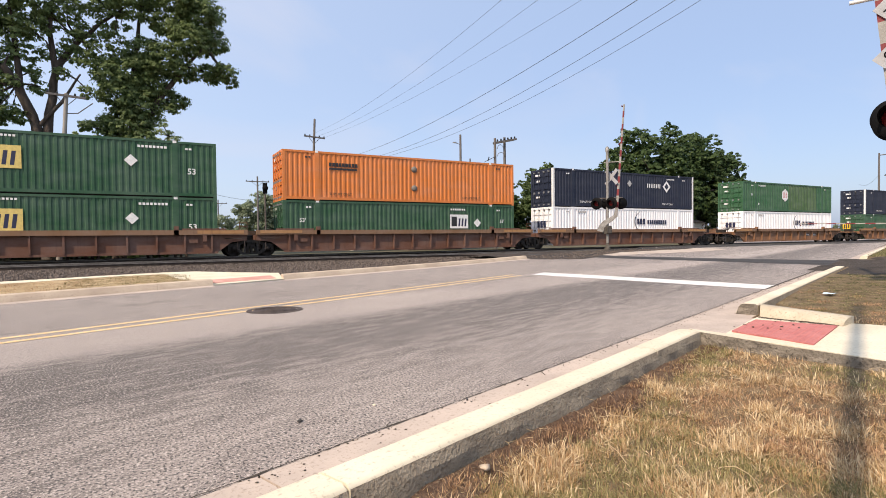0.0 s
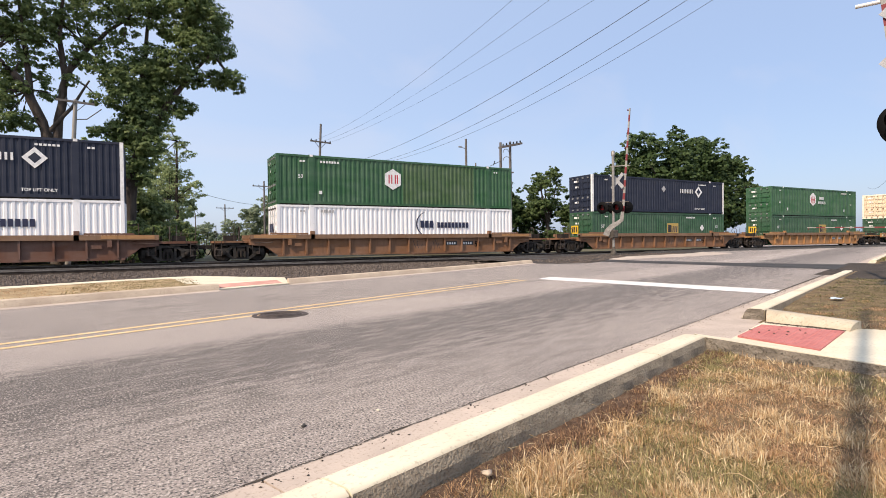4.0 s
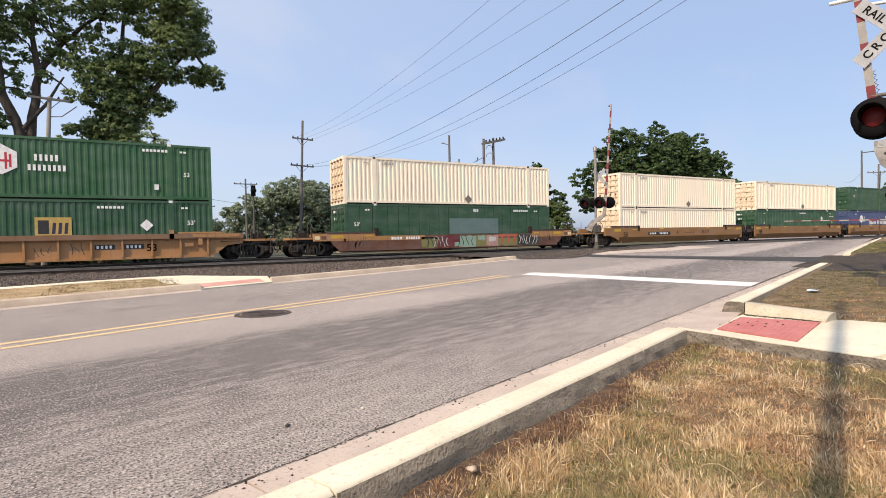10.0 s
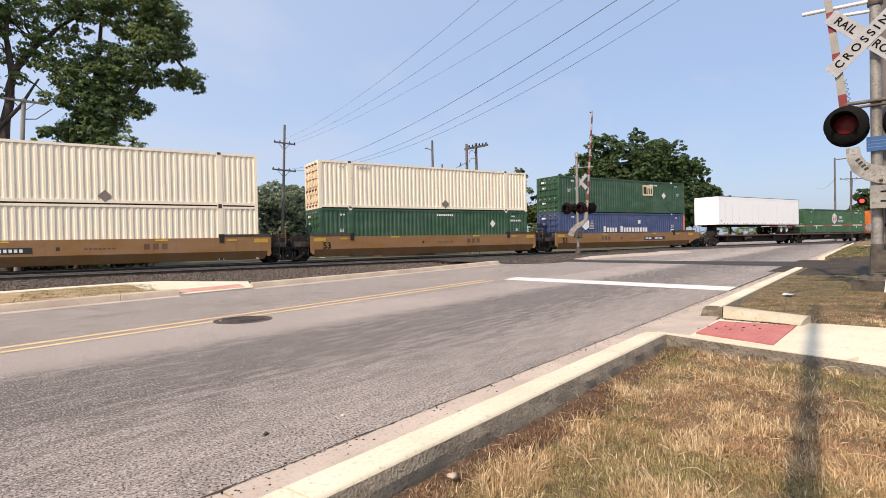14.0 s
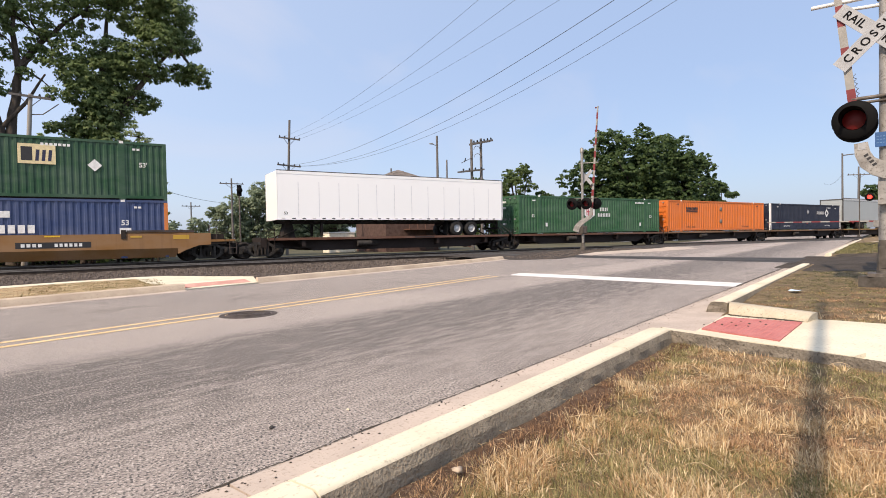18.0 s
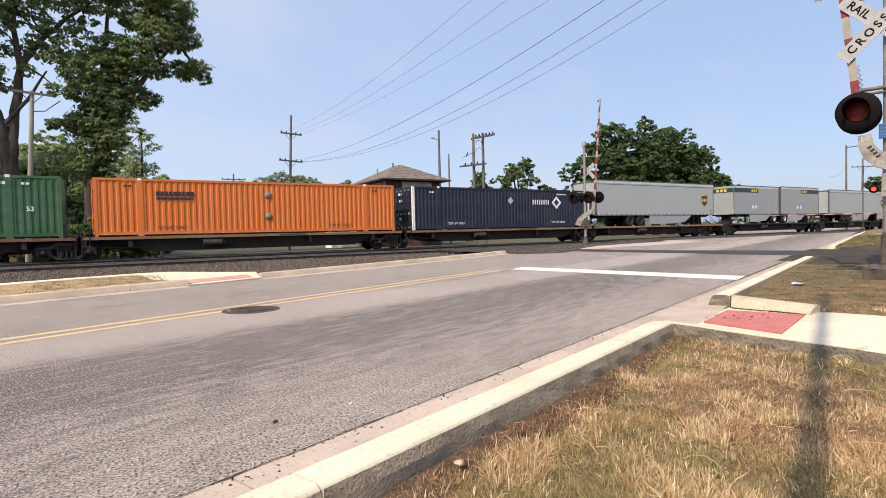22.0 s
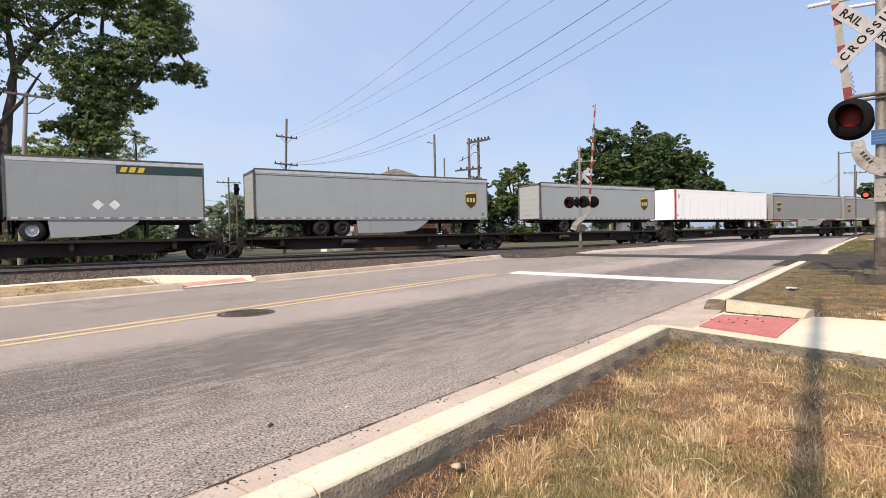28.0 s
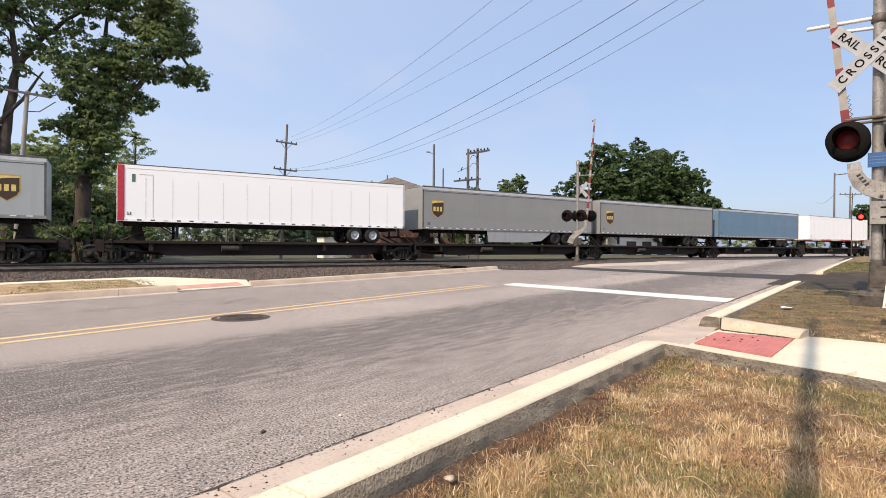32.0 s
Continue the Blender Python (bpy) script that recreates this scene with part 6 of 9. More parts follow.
    oc = container(241.35, low_z, "c_deep_orange", "orange 53-foot container riding on a spine car", "bar_left")
    for k in range(26):
        flat_mark("reflector", rect(0.4 + 0.6 * k, 0.56 + 0.6 * k, 0.1, 0.135), M["mark_grey"], oc, -0.014)
    container(258.85, low_z, "c_navy", "navy blue 53-foot container with white corner posts", "diamond", white_ends=True)
    trailer(275.75, 16.15, "t_grey", "pale grey trailer with a shield badge", "left", 2.15, 5.02, (4.3, 5.6), "shield", (6.8, 12.6))
    trailer(295.3, 8.6, "t_dark_grey", "short grey trailer with a dark teal stripe", "right", 2.2, 5.05, (0.85,), None, (3.0, 6.9), (0.02, 4.55))
    trailer(304.2, 8.4, "t_dark_grey", "short grey trailer with a dark teal stripe", "left", 2.2, 5.12, (1.0,), None, (1.7, 5.3), (4.4, 8.38))
    trailer(315.15, 16.15, "t_grey", "pale grey trailer with a shield badge", "left", 2.2, 5.02, (3.9, 5.2), "shield", (6.2, 11.2))
    trailer(336.3, 13.6, "t_grey", "shorter pale grey trailer with a shield badge", "left", 2.2, 5.0, (2.6, 3.9), "shield")
    trailer(352.72, 16.0, "t_white", "white trailer with a red rear post", "right", 2.2, 5.02, (2.2, 3.4), red_band=True)
    trailer(370.1, 16.15, "t_warm_grey", "grey trailer with a shield badge near its nose", "right", 2.2, 5.02, (2.8, 4.0), "shield", (5.5, 11.5))
    trailer(387.2, 16.15, "t_warm_grey", "grey trailer with a shield badge near its nose", "right", 2.2, 5.02, (2.8, 4.0), "shield")
    trailer(404.4, 16.15, "t_blue", "faded blue trailer riding on a spine car", "right", 2.2, 5.02, (2.8, 4.0))
    trailer(423.2, 16.15, "t_white", "white trailer riding on a spine car", "right", 2.2, 5.0, (2.8, 4.0))


build_train()


# ---- poles, wires and signals ----
def utility_pole(x, y, high, arms, label, r=0.14, lean=0.0, at_z=-0.16):
    p = thing("utility_pole", label, "utility pole", "", pose(x, y, at_z, 0, lean, 0))
    part("shaft", Geo().tube([(0, 0, 0), (0, 0, high * 0.5), (0, 0, high)], r, 10, r1=r * 0.68), M["pole_wood"], p)
    for z, half, turn in arms:
        c, s = math.cos(turn), math.sin(turn)
        g = Geo().box(-half, half, -0.16, -0.06, z - 0.06, z + 0.06)
        g.v = [(a * c - b * s, a * s + b * c, d) for a, b, d in g.v]
        ca = part("crossarm", g, M["pole_wood"], p)
        for f in (-0.92, -0.45, 0.45, 0.92):
            part("insulator", Geo().lathe([(0.03, 0.05), (0.055, 0.08), (0.055, 0.14), (0.03, 0.2), (0.0, 0.2)], (half * f * c + 0.11 * s, half * f * s - 0.11 * c, z), (0, 0, 1), 8), M["glass_dark"], ca)
        part("arm_brace", Geo().tube([(half * 0.5 * c, half * 0.5 * s, z - 0.05), (0, 0, z - 0.6)], 0.02, 5).tube([(-half * 0.5 * c, -half * 0.5 * s, z - 0.05), (0, 0, z - 0.6)], 0.02, 5), M["iron"], ca)
    return p


def wire(a, b, sag, r=0.012, name="overhead_wire", n=28):
    a, b = Vector(a), Vector(b)
    pts = [a.lerp(b, k / n) - Vector((0, 0, sag * 4 * (k / n) * (1 - k / n))) for k in range(n + 1)]
    ob = tagged(part(name, Geo().tube(pts, r, 5), M["wire"]), "thin dark overhead wire strung between poles", "wire", "overhead wires")
    return ob


def build_poles():
    utility_pole(13.32, 48, 11.95, [(10.3, 0.95, 0.05), (7.9, 1.05, 0.05)], "weathered wooden utility pole with two crossarms beyond the tracks", lean=2.4)
    p = utility_pole(31.45, 52, 12.7, [], "slim wooden pole with a small lamp bracket beyond the tracks", 0.17)
    part("bracket", Geo().tube([(0, 0, 11.6), (-0.7, 0, 11.75)], 0.035, 6).box(-0.95, -0.55, -0.09, 0.09, 11.7, 11.82), M["galv"], p)
    utility_pole(32.7, 52, 10.1, [], "short bare wooden pole beyond the tracks", 0.12)
    h = thing("utility_pole", "double wooden pole frame carrying switch gear beyond the tracks", "utility pole", "", pose(30.6, 44, -0.16))
    for x in (0.0, 1.15):
        part("shaft", Geo().tube([(x, 0, 0), (x, 0, 5.4), (x, 0, 10.9 + 0.15 * x)], 0.17, 10, r1=0.12), M["pole_wood"], h)
    def arm(x0, z0, x1, z1, n, thick=0.075):
        d = Vector((x1 - x0, 0, z1 - z0)).normalized()
        up = Vector((-d.z, 0, d.x)) * thick
        g = Geo()
        for ya, yb in ((-0.3, -0.18), (0.18, 0.3)):
            pr = [Vector((x0, 0, z0)) - up, Vector((x1, 0, z1)) - up, Vector((x1, 0, z1)) + up, Vector((x0, 0, z0)) + up]
            g.prism([(p.x, p.z) for p in pr], ya, yb, "y")
        a = part("crossarm", g, M["pole_wood"], h, "weathered double crossarm")
        for k in range(n):
            p = Vector((x0, -0.24, z0)) + Vector((x1 - x0, 0, z1 - z0)) * ((k + 0.5) / n) + up
            part("insulator", Geo().lathe([(0.04, 0.0), (0.085, 0.04), (0.085, 0.13), (0.05, 0.2), (0.0, 0.2)], p, (0, 0, 1), 8), M["glass_dark"], a)
        return a
    arm(-0.05, 10.42, 2.45, 10.98, 6, 0.1)
    arm(-1.5, 7.62, 1.35, 8.0, 4)
    for x, z, q in ((0.15, 9.1, 0.9), (0.15, 9.85, 0.75)):
        part("jumper", Geo().tube([(x + q * (1 - math.cos(u)) * 0.5, -0.2, z + 0.42 * math.sin(u)) for u in np.linspace(0, math.pi, 9)], 0.028, 5), M["iron"], h, "curved jumper cable")
    part("brace", Geo().tube([(-1.3, -0.1, 8.5), (0, -0.1, 9.1)], 0.03, 5), M["iron"], h)
    part("cutout", Geo().tube([(-0.95, -0.15, 8.6), (-0.8, -0.15, 9.0)], 0.05, 6), M["glass_dark"], h)
    q = utility_pole(-4.05, 38, 9.75, [(9.6, 0.95, 0.0)], "grey wooden utility pole with one crossarm in front of the trees", 0.15, lean=3.2)
    for ch in q.children:
        if ch.name.startswith("shaft"):
            ch.data.materials[0] = M["pole_grey"]
    part("bent_arm", Geo().tube([(0.0, 0, 8.6), (0.6, 0, 8.7), (1.3, 0, 9.4)], 0.03, 5), M["iron"], q)
    for x, y, hgt, arm in ((13.6, 75, 9.6, 8.9), (11.9, 104, 8.4, 7.7), (10.0, 150, 9.2, 8.2), (7.4, 190, 9.0, 8.2)):
        utility_pole(x, y, hgt, [(arm, 1.5, 0.0)], "distant wooden line pole beside the railway", 0.15)
    tp = utility_pole(89.0, 35.8, 12.2, [], "wooden pole with a side beam beside the tracks down the line", 0.15)
    part("crossarm", Geo().tube([(0, 0, 11.9), (0.75, -1.75, 12.0)], 0.07, 6), M["pole_wood"], tp)
    r = utility_pole(93.9, 35.8, 10.6, [(9.4, 1.4, -0.9)], "leaning wooden pole with a crossarm down the line", 0.15, 1.5)
    for a, b, sag in (((12.8, 48, 7.75), (11.22, -3.36, 9.17), 2.12), ((13.7, 48, 7.75), (15.2, -2.8, 11.7), 2.87), ((14.6, 48, 7.75), (19.98, -2.28, 14.43), 3.24)):
        wire(a, b, sag, 0.0085)
    for a, b, sag in (((12.9, 48, 10.15), (11.07, -18, 15.94), 3.09), ((13.75, 48, 10.15), (12.9, -16, 14.94), 2.65), ((14.6, 48, 10.15), (15.81, -13.7, 13.49), 1.74)):
        wire(a, b, sag, 0.006)
    wire((-3.65, 38, 7.0), (11.9, 74, 6.2), 0.6, 0.02)
    wire((89.0, 35.8, 9.0), (140, 60, 12), 0.8, 0.02)
    # block signal head on a mast beyond the tracks
    s = thing("block_signal", "black railway block signal head on a mast", "railway signal", "", pose(11.7, 60, -0.16))
    part("mast", Geo().tube([(0, 0, 0), (0, 0, 6.6)], 0.09, 8), M["iron"], s)
    part("target", Geo().lathe([(0.0, 0.0), (0.3, 0.0), (0.3, 0.08), (0.0, 0.08)], (0, -0.1, 6.7), (0, -1, 0), 16).box(-0.22, 0.22, -0.1, 0.15, 6.1, 7.25), M["black"], s)
    # the tall bare pole standing behind the viewer, whose shade falls along the verge
    utility_pole(-1.25, -0.42, 10.6, [], "tall bare wooden pole standing on the verge", 0.072, at_z=0.0)


def lamp_unit(parent, at, face, mat_lens="red_lens", r=0.305, hood=0.3):
    """A crossing flasher: round black backboard, hood and red lens; face is the way it looks."""
    f = Vector(face).normalized()
    c = Vector(at)
    u = part("flasher", Geo().lathe([(0.0, -0.09), (0.12, -0.08), (0.16, 0.0), (r, 0.0), (r + 0.012, 0.015), (r, 0.03), (0.165, 0.03)], c, f, 28), M["black"], parent, "round black flasher with a dull red lens" if mat_lens == "red_lens" else "flasher with its red lens lit")
    part("lens", Geo().lathe([(0.0, 0.05), (0.08, 0.045), (0.155, 0.02)], c, f, 20), M[mat_lens], u)
    side = f.cross(Vector((0, 0, 1))).normalized()
    up = side.cross(f)
    g = Geo()
    n = 18
    vs = []
    for i in range(n + 1):
        a = math.radians(-35 + 250 * i / n)
        d = side * math.cos(a) * 0.17 + up * math.sin(a) * 0.17
        reach = hood * (0.35 + 0.65 * smooth01(math.sin(a) * 0.5 + 0.6))
        vs += [c + d + f * 0.02, c + d * 1.04 + f * reach]
    g.add(vs, [(2 * i, 2 * i + 1, 2 * i + 3, 2 * i + 2) for i in range(n)], True)
    part("hood", g, M["black"], u)
    return u


def crossbuck(parent, c, face, size=1.22, letter=0.17):
    f = Vector(face).normalized()
    side = Vector((0, 0, 1)).cross(f).normalized()
    frame_m = Matrix((side, -f, Vector((0, 0, 1)))).transposed().to_4x4()
    for k, (lean, txt) in enumerate(((-45, ("RAIL", "ROAD")), (45, ("CROSSING",)))):
        m = Matrix.Translation(Vector(c) + f * (0.02 + 0.012 * k)) @ frame_m @ pose(0, 0, 0, 0, -lean, 0)
        bl = part("blade", Geo().bbox(-size / 2, size / 2, -0.004, 0.004, -0.114, 0.114, 0.002), M["buck_white"], parent, "grey-white crossbuck blade")
        bl.matrix_local = m
        for j, w in enumerate(txt if letter else ()):
            x = 0.0 if len(txt) == 1 else (-0.37, 0.37)[j]
            o = part("lettering", text_mesh(w, M["letter_black"], letter, spacing=1.5 if len(txt) == 1 else 1.08), None, bl)
            o.matrix_local = pose(x, -0.009, 0.0)


def gate_arm(parent, a, b, wide=0.1, n=14, lamp_side=1, first=0):
    """A striped arm from a to b, in red and white lengths."""
    a, b = Vector(a), Vector(b)
    d = (b - a).normalized()
    s = d.cross(Vector(KT)).normalized()
    for i in range(n):
        p, q = a.lerp(b, i / n), a.lerp(b, (i + 1) / n)
        w = wide * (1 - 0.45 * i / n)
        t2 = Vector(KT) * 0.025
        vs = [p - s * w - t2, p + s * w - t2, p + s * w + t2, p - s * w + t2, q - s * w - t2, q + s * w - t2, q + s * w + t2, q - s * w + t2]
        part("arm_length", Geo().add(vs, [(0, 1, 2, 3), (7, 6, 5, 4), (0, 4, 5, 1), (1, 5, 6, 2), (2, 6, 7, 3), (3, 7, 4, 0)]), M["arm_red"] if i % 2 == first else M["arm_white"], parent)
    for f in (0.22, 0.62, 0.985):
        p = a.lerp(b, f) + s * (0.12 * lamp_side)
        part("arm_lamp", Geo().lathe([(0.0, -0.05), (0.04, -0.04), (0.048, 0.0), (0.04, 0.05), (0.0, 0.06)], p, KT, 10), M["arm_red"], parent)


def build_near_gate():
    bx, by, bz = 10.72, 3.77, 0.26
    g = thing("crossing_signal", "galvanised crossing signal mast with crossbuck, flashers and a raised striped gate", "crossing signal", "crossing signals", pose(0, 0, 0))
    base = Vector((bx, by, 0))
    back = -KT
    left = -KN
    part("foundation", Geo().box(bx - 0.28, bx + 0.28, by - 0.34, by + 0.26, -0.1, bz + 0.05), M["galv_dark"], g, "dark concrete footing")
    part("base_casting", Geo().lathe([(0.12, 0.1), (0.1, 0.3), (0.095, 0.55), (0.08, 0.62)], (bx, by, bz), (0, 0, 1), 12), M["galv_dark"], g)
    part("mast", Geo().tube([(bx, by, bz), (bx, by, 3), (bx, by, 6.2)], 0.075, 16), M["galv"], g)
    def lbox(l0, l1, b0, b1, z0, z1):
        """A box in the mast's own frame: l to the road side, b towards oncoming traffic."""
        vs = [base + left * l + back * b + Vector((0, 0, z)) for z in (z0, z1) for l, b in ((l0, b0), (l1, b0), (l1, b1), (l0, b1))]
        return Geo().add(vs, [(0, 3, 2, 1), (4, 5, 6, 7), (0, 1, 5, 4), (1, 2, 6, 5), (2, 3, 7, 6), (3, 0, 4, 7)])
    part("junction_box", lbox(0.085, -0.2, -0.1, 0.11, 0.4, 0.78), M["galv_dark"], g, "dull grey junction box at the mast's foot")
    part("box_lid", lbox(0.06, -0.16, 0.11, 0.122, 0.44, 0.74), M["galv_dark"], g)
    part("base_plate", lbox(0.22, -0.3, -0.25, 0.25, bz + 0.05, bz + 0.1), M["iron"], g)
    crossbuck(g, (bx - 0.16, by + 0.06, 4.13), back, 1.32, 0.165)
    c = Vector((bx, by, 0)) + back * 0.1
    arm = part("lamp_arm", Geo().tube([c + left * 0.42 + Vector((0, 0, 3.14)), c - left * 0.85 + Vector((0, 0, 3.14))], 0.03, 8), M["iron"], g)
    part("lamp_arm", Geo().tube([c + left * 0.38 + Vector((0, 0, 3.07)), c - left * 0.75 + Vector((0, 0, 3.07))], 0.022, 8), M["iron"], g)
    for sg in (1, -1):
        lamp_unit(g, c + left * (0.38 * sg) + back * 0.08 + Vector((0, 0, 2.8)), back + left * 0.1, r=0.29)
        lamp_unit(g, c + left * (0.38 * sg) - back * 0.35 + Vector((0, 0, 2.8)), KT, r=0.29)
    wp = base + KT * 1.3 + KN * 0.12
    part("timber_post", Geo().tube([(wp.x, wp.y, 0), (wp.x, wp.y, 4), (wp.x, wp.y, 8.5)], 0.125, 12, r1=0.11), M["pole_wood"], g, "dark timber pole standing behind the mast")
    # stays above the crossbuck
    c2 = Vector((bx, by, 4.74))
    part("stay", Geo().tube([c2, c2 + left * 0.95 + back * 0.1], 0.032, 6).tube([c2 + Vector((0, 0, -0.16)), c2 + left * 0.5 + Vector((0, 0, -0.12))], 0.028, 6), M["sign_white"], g)
    # gate machine with its counterweight bracket
    gm = part("gate_machine", lbox(0.09, -0.5, -0.16, 0.2, 1.44, 1.8), M["galv"], g, "weathered grey gate machine housing with slots")
    for z in (1.55, 1.7):
        part("slot", lbox(-0.04, -0.24, 0.2, 0.206, z - 0.012, z + 0.012), M["black"], gm)
    part("lower_housing", lbox(-0.32, -0.5, -0.14, 0.1, 1.22, 1.44), M["galv_dark"], g)
    part("dust_skirt", lbox(-0.1, -0.2, -0.1, 0.06, 0.78, 1.44), M["truck_iron"], g, "dark shaft cover")
    part("hanging_rod", Geo().tube([c + left * 0.31 + Vector((0, 0, 1.95)), c + left * 0.32 + Vector((0, 0, 1.6)), c + left * 0.32 + Vector((0, 0, 0.95)), c + left * 0.24 + Vector((0, 0, 0.8)), c + left * 0.06 + Vector((0, 0, 0.85))], 0.007, 6), M["galv_dark"], g)
    pts = [(-0.42, 1.94), (-0.2, 1.95), (-0.04, 1.97), (0.1, 2.02), (0.22, 2.12), (0.28, 2.26), (0.3, 2.43)]
    wb = Geo()
    ring = []
    for i, (p, z) in enumerate(pts):
        a0, a1 = pts[max(0, i - 1)], pts[min(len(pts) - 1, i + 1)]
        t = (left * (a1[0] - a0[0]) + Vector((0, 0, a1[1] - a0[1]))).normalized()
        nrm = t.cross(KT).normalized() * (0.16 - 0.012 * i)
        o, th = c + left * p + Vector((0, 0, z)), Vector(KT) * 0.05
        ring += [o - nrm - th, o + nrm - th, o + nrm + th, o - nrm + th]
    k = len(pts)
    wb.add(ring, [(4 * i + j, 4 * i + 4 + j, 4 * i + 4 + (j + 1) % 4, 4 * i + (j + 1) % 4) for i in range(k - 1) for j in range(4)] + [(0, 1, 2, 3), (4 * k - 1, 4 * k - 2, 4 * k - 3, 4 * k - 4)])
    br = part("arm_bracket", wb, M["galv"], g, "curved grey arm bracket with bolts")
    def tag_on(l0, z0, l1, z1, wide, mat, name):
        a, b = c + left * l0 + back * 0.056 + Vector((0, 0, z0)), c + left * l1 + back * 0.056 + Vector((0, 0, z1))
        w = (b - a).normalized().cross(KT).normalized() * wide
        part(name, Geo().add([a - w, a + w, b + w, b - w], [(0, 1, 2, 3)]), M[mat], br)
    tag_on(0.29, 2.42, 0.29, 2.32, 0.05, "buck_white", "label_plate")
    for k in range(4):
        tag_on(0.29, 2.405 - 0.02 * k, 0.29, 2.398 - 0.02 * k, 0.036, "mark_grey", "label_bar")
    part("mast_clamp", Geo().lathe([(0.08, -0.07), (0.1, -0.06), (0.1, 0.06), (0.08, 0.07)], (bx, by, 4.72), (0, 0, 1), 16), M["iron"], g)
    for k in range(4):
        tag_on(0.245 - 0.035 * k, 2.24 - 0.05 * k, 0.225 - 0.035 * k, 2.21 - 0.05 * k, 0.03, "mark_black", "label_bar")
    for k in range(3):
        for j in range(2):
            part("bolt", Geo().lathe([(0.0, 0.03), (0.022, 0.02), (0.025, 0.0)], c + left * (-0.05 - 0.1 * k) + back * 0.06 + Vector((0, 0, 1.88 - 0.12 * j)), back, 8), M["iron"], br)
    gate_arm(g, c + left * 0.355 + Vector((0, 0, 2.62)), c + left * 0.95 + Vector((0, 0, 8.1)), 0.06, 16, -1, 1)
    part("counterweight", lbox(-0.5, -0.85, -0.1, 0.1, 1.5, 1.76), M["galv"], g)
    # cable coil along the arm
    pts = [c + left * (0.44 + 0.018 * k / 6 + 0.02 * math.sin(k * 1.6)) - left * 0.16 + Vector((0.02 * math.cos(k * 1.6), 0, 2.85 + 0.02 * k)) for k in range(36)]
    part("coiled_cable", Geo().tube(pts, 0.005, 5), M["galv_dark"], g)
    part("cable", Geo().tube([c + left * (-0.1 - 0.02 * k) + Vector((0, 0, 1.2 - 0.2 * math.sin(k / 8 * 3.1))) + KT * 0.02 * k for k in range(9)], 0.018, 6), M["black"], g)
    # blue notice
    bl = part("notice", Geo().bbox(-0.16, 0.16, -0.006, 0.006, -0.115, 0.115, 0.003), M["sign_blue"], g, "small blue notice plate with white lines")
    side = Vector((0, 0, 1)).cross(back).normalized()
    fm = Matrix((side, -back, Vector((0, 0, 1)))).transposed().to_4x4()
    bl.matrix_local = Matrix.Translation(Vector((bx + 0.02, by - 0.03, 2.46)) + back * 0.12) @ fm
    for z in (0.05, 0.0, -0.05):
        bars(bl, -0.14, z - 0.006, 7, M["notice_pale"], 0.028, 0.012, 0.01, -0.009)
    return g


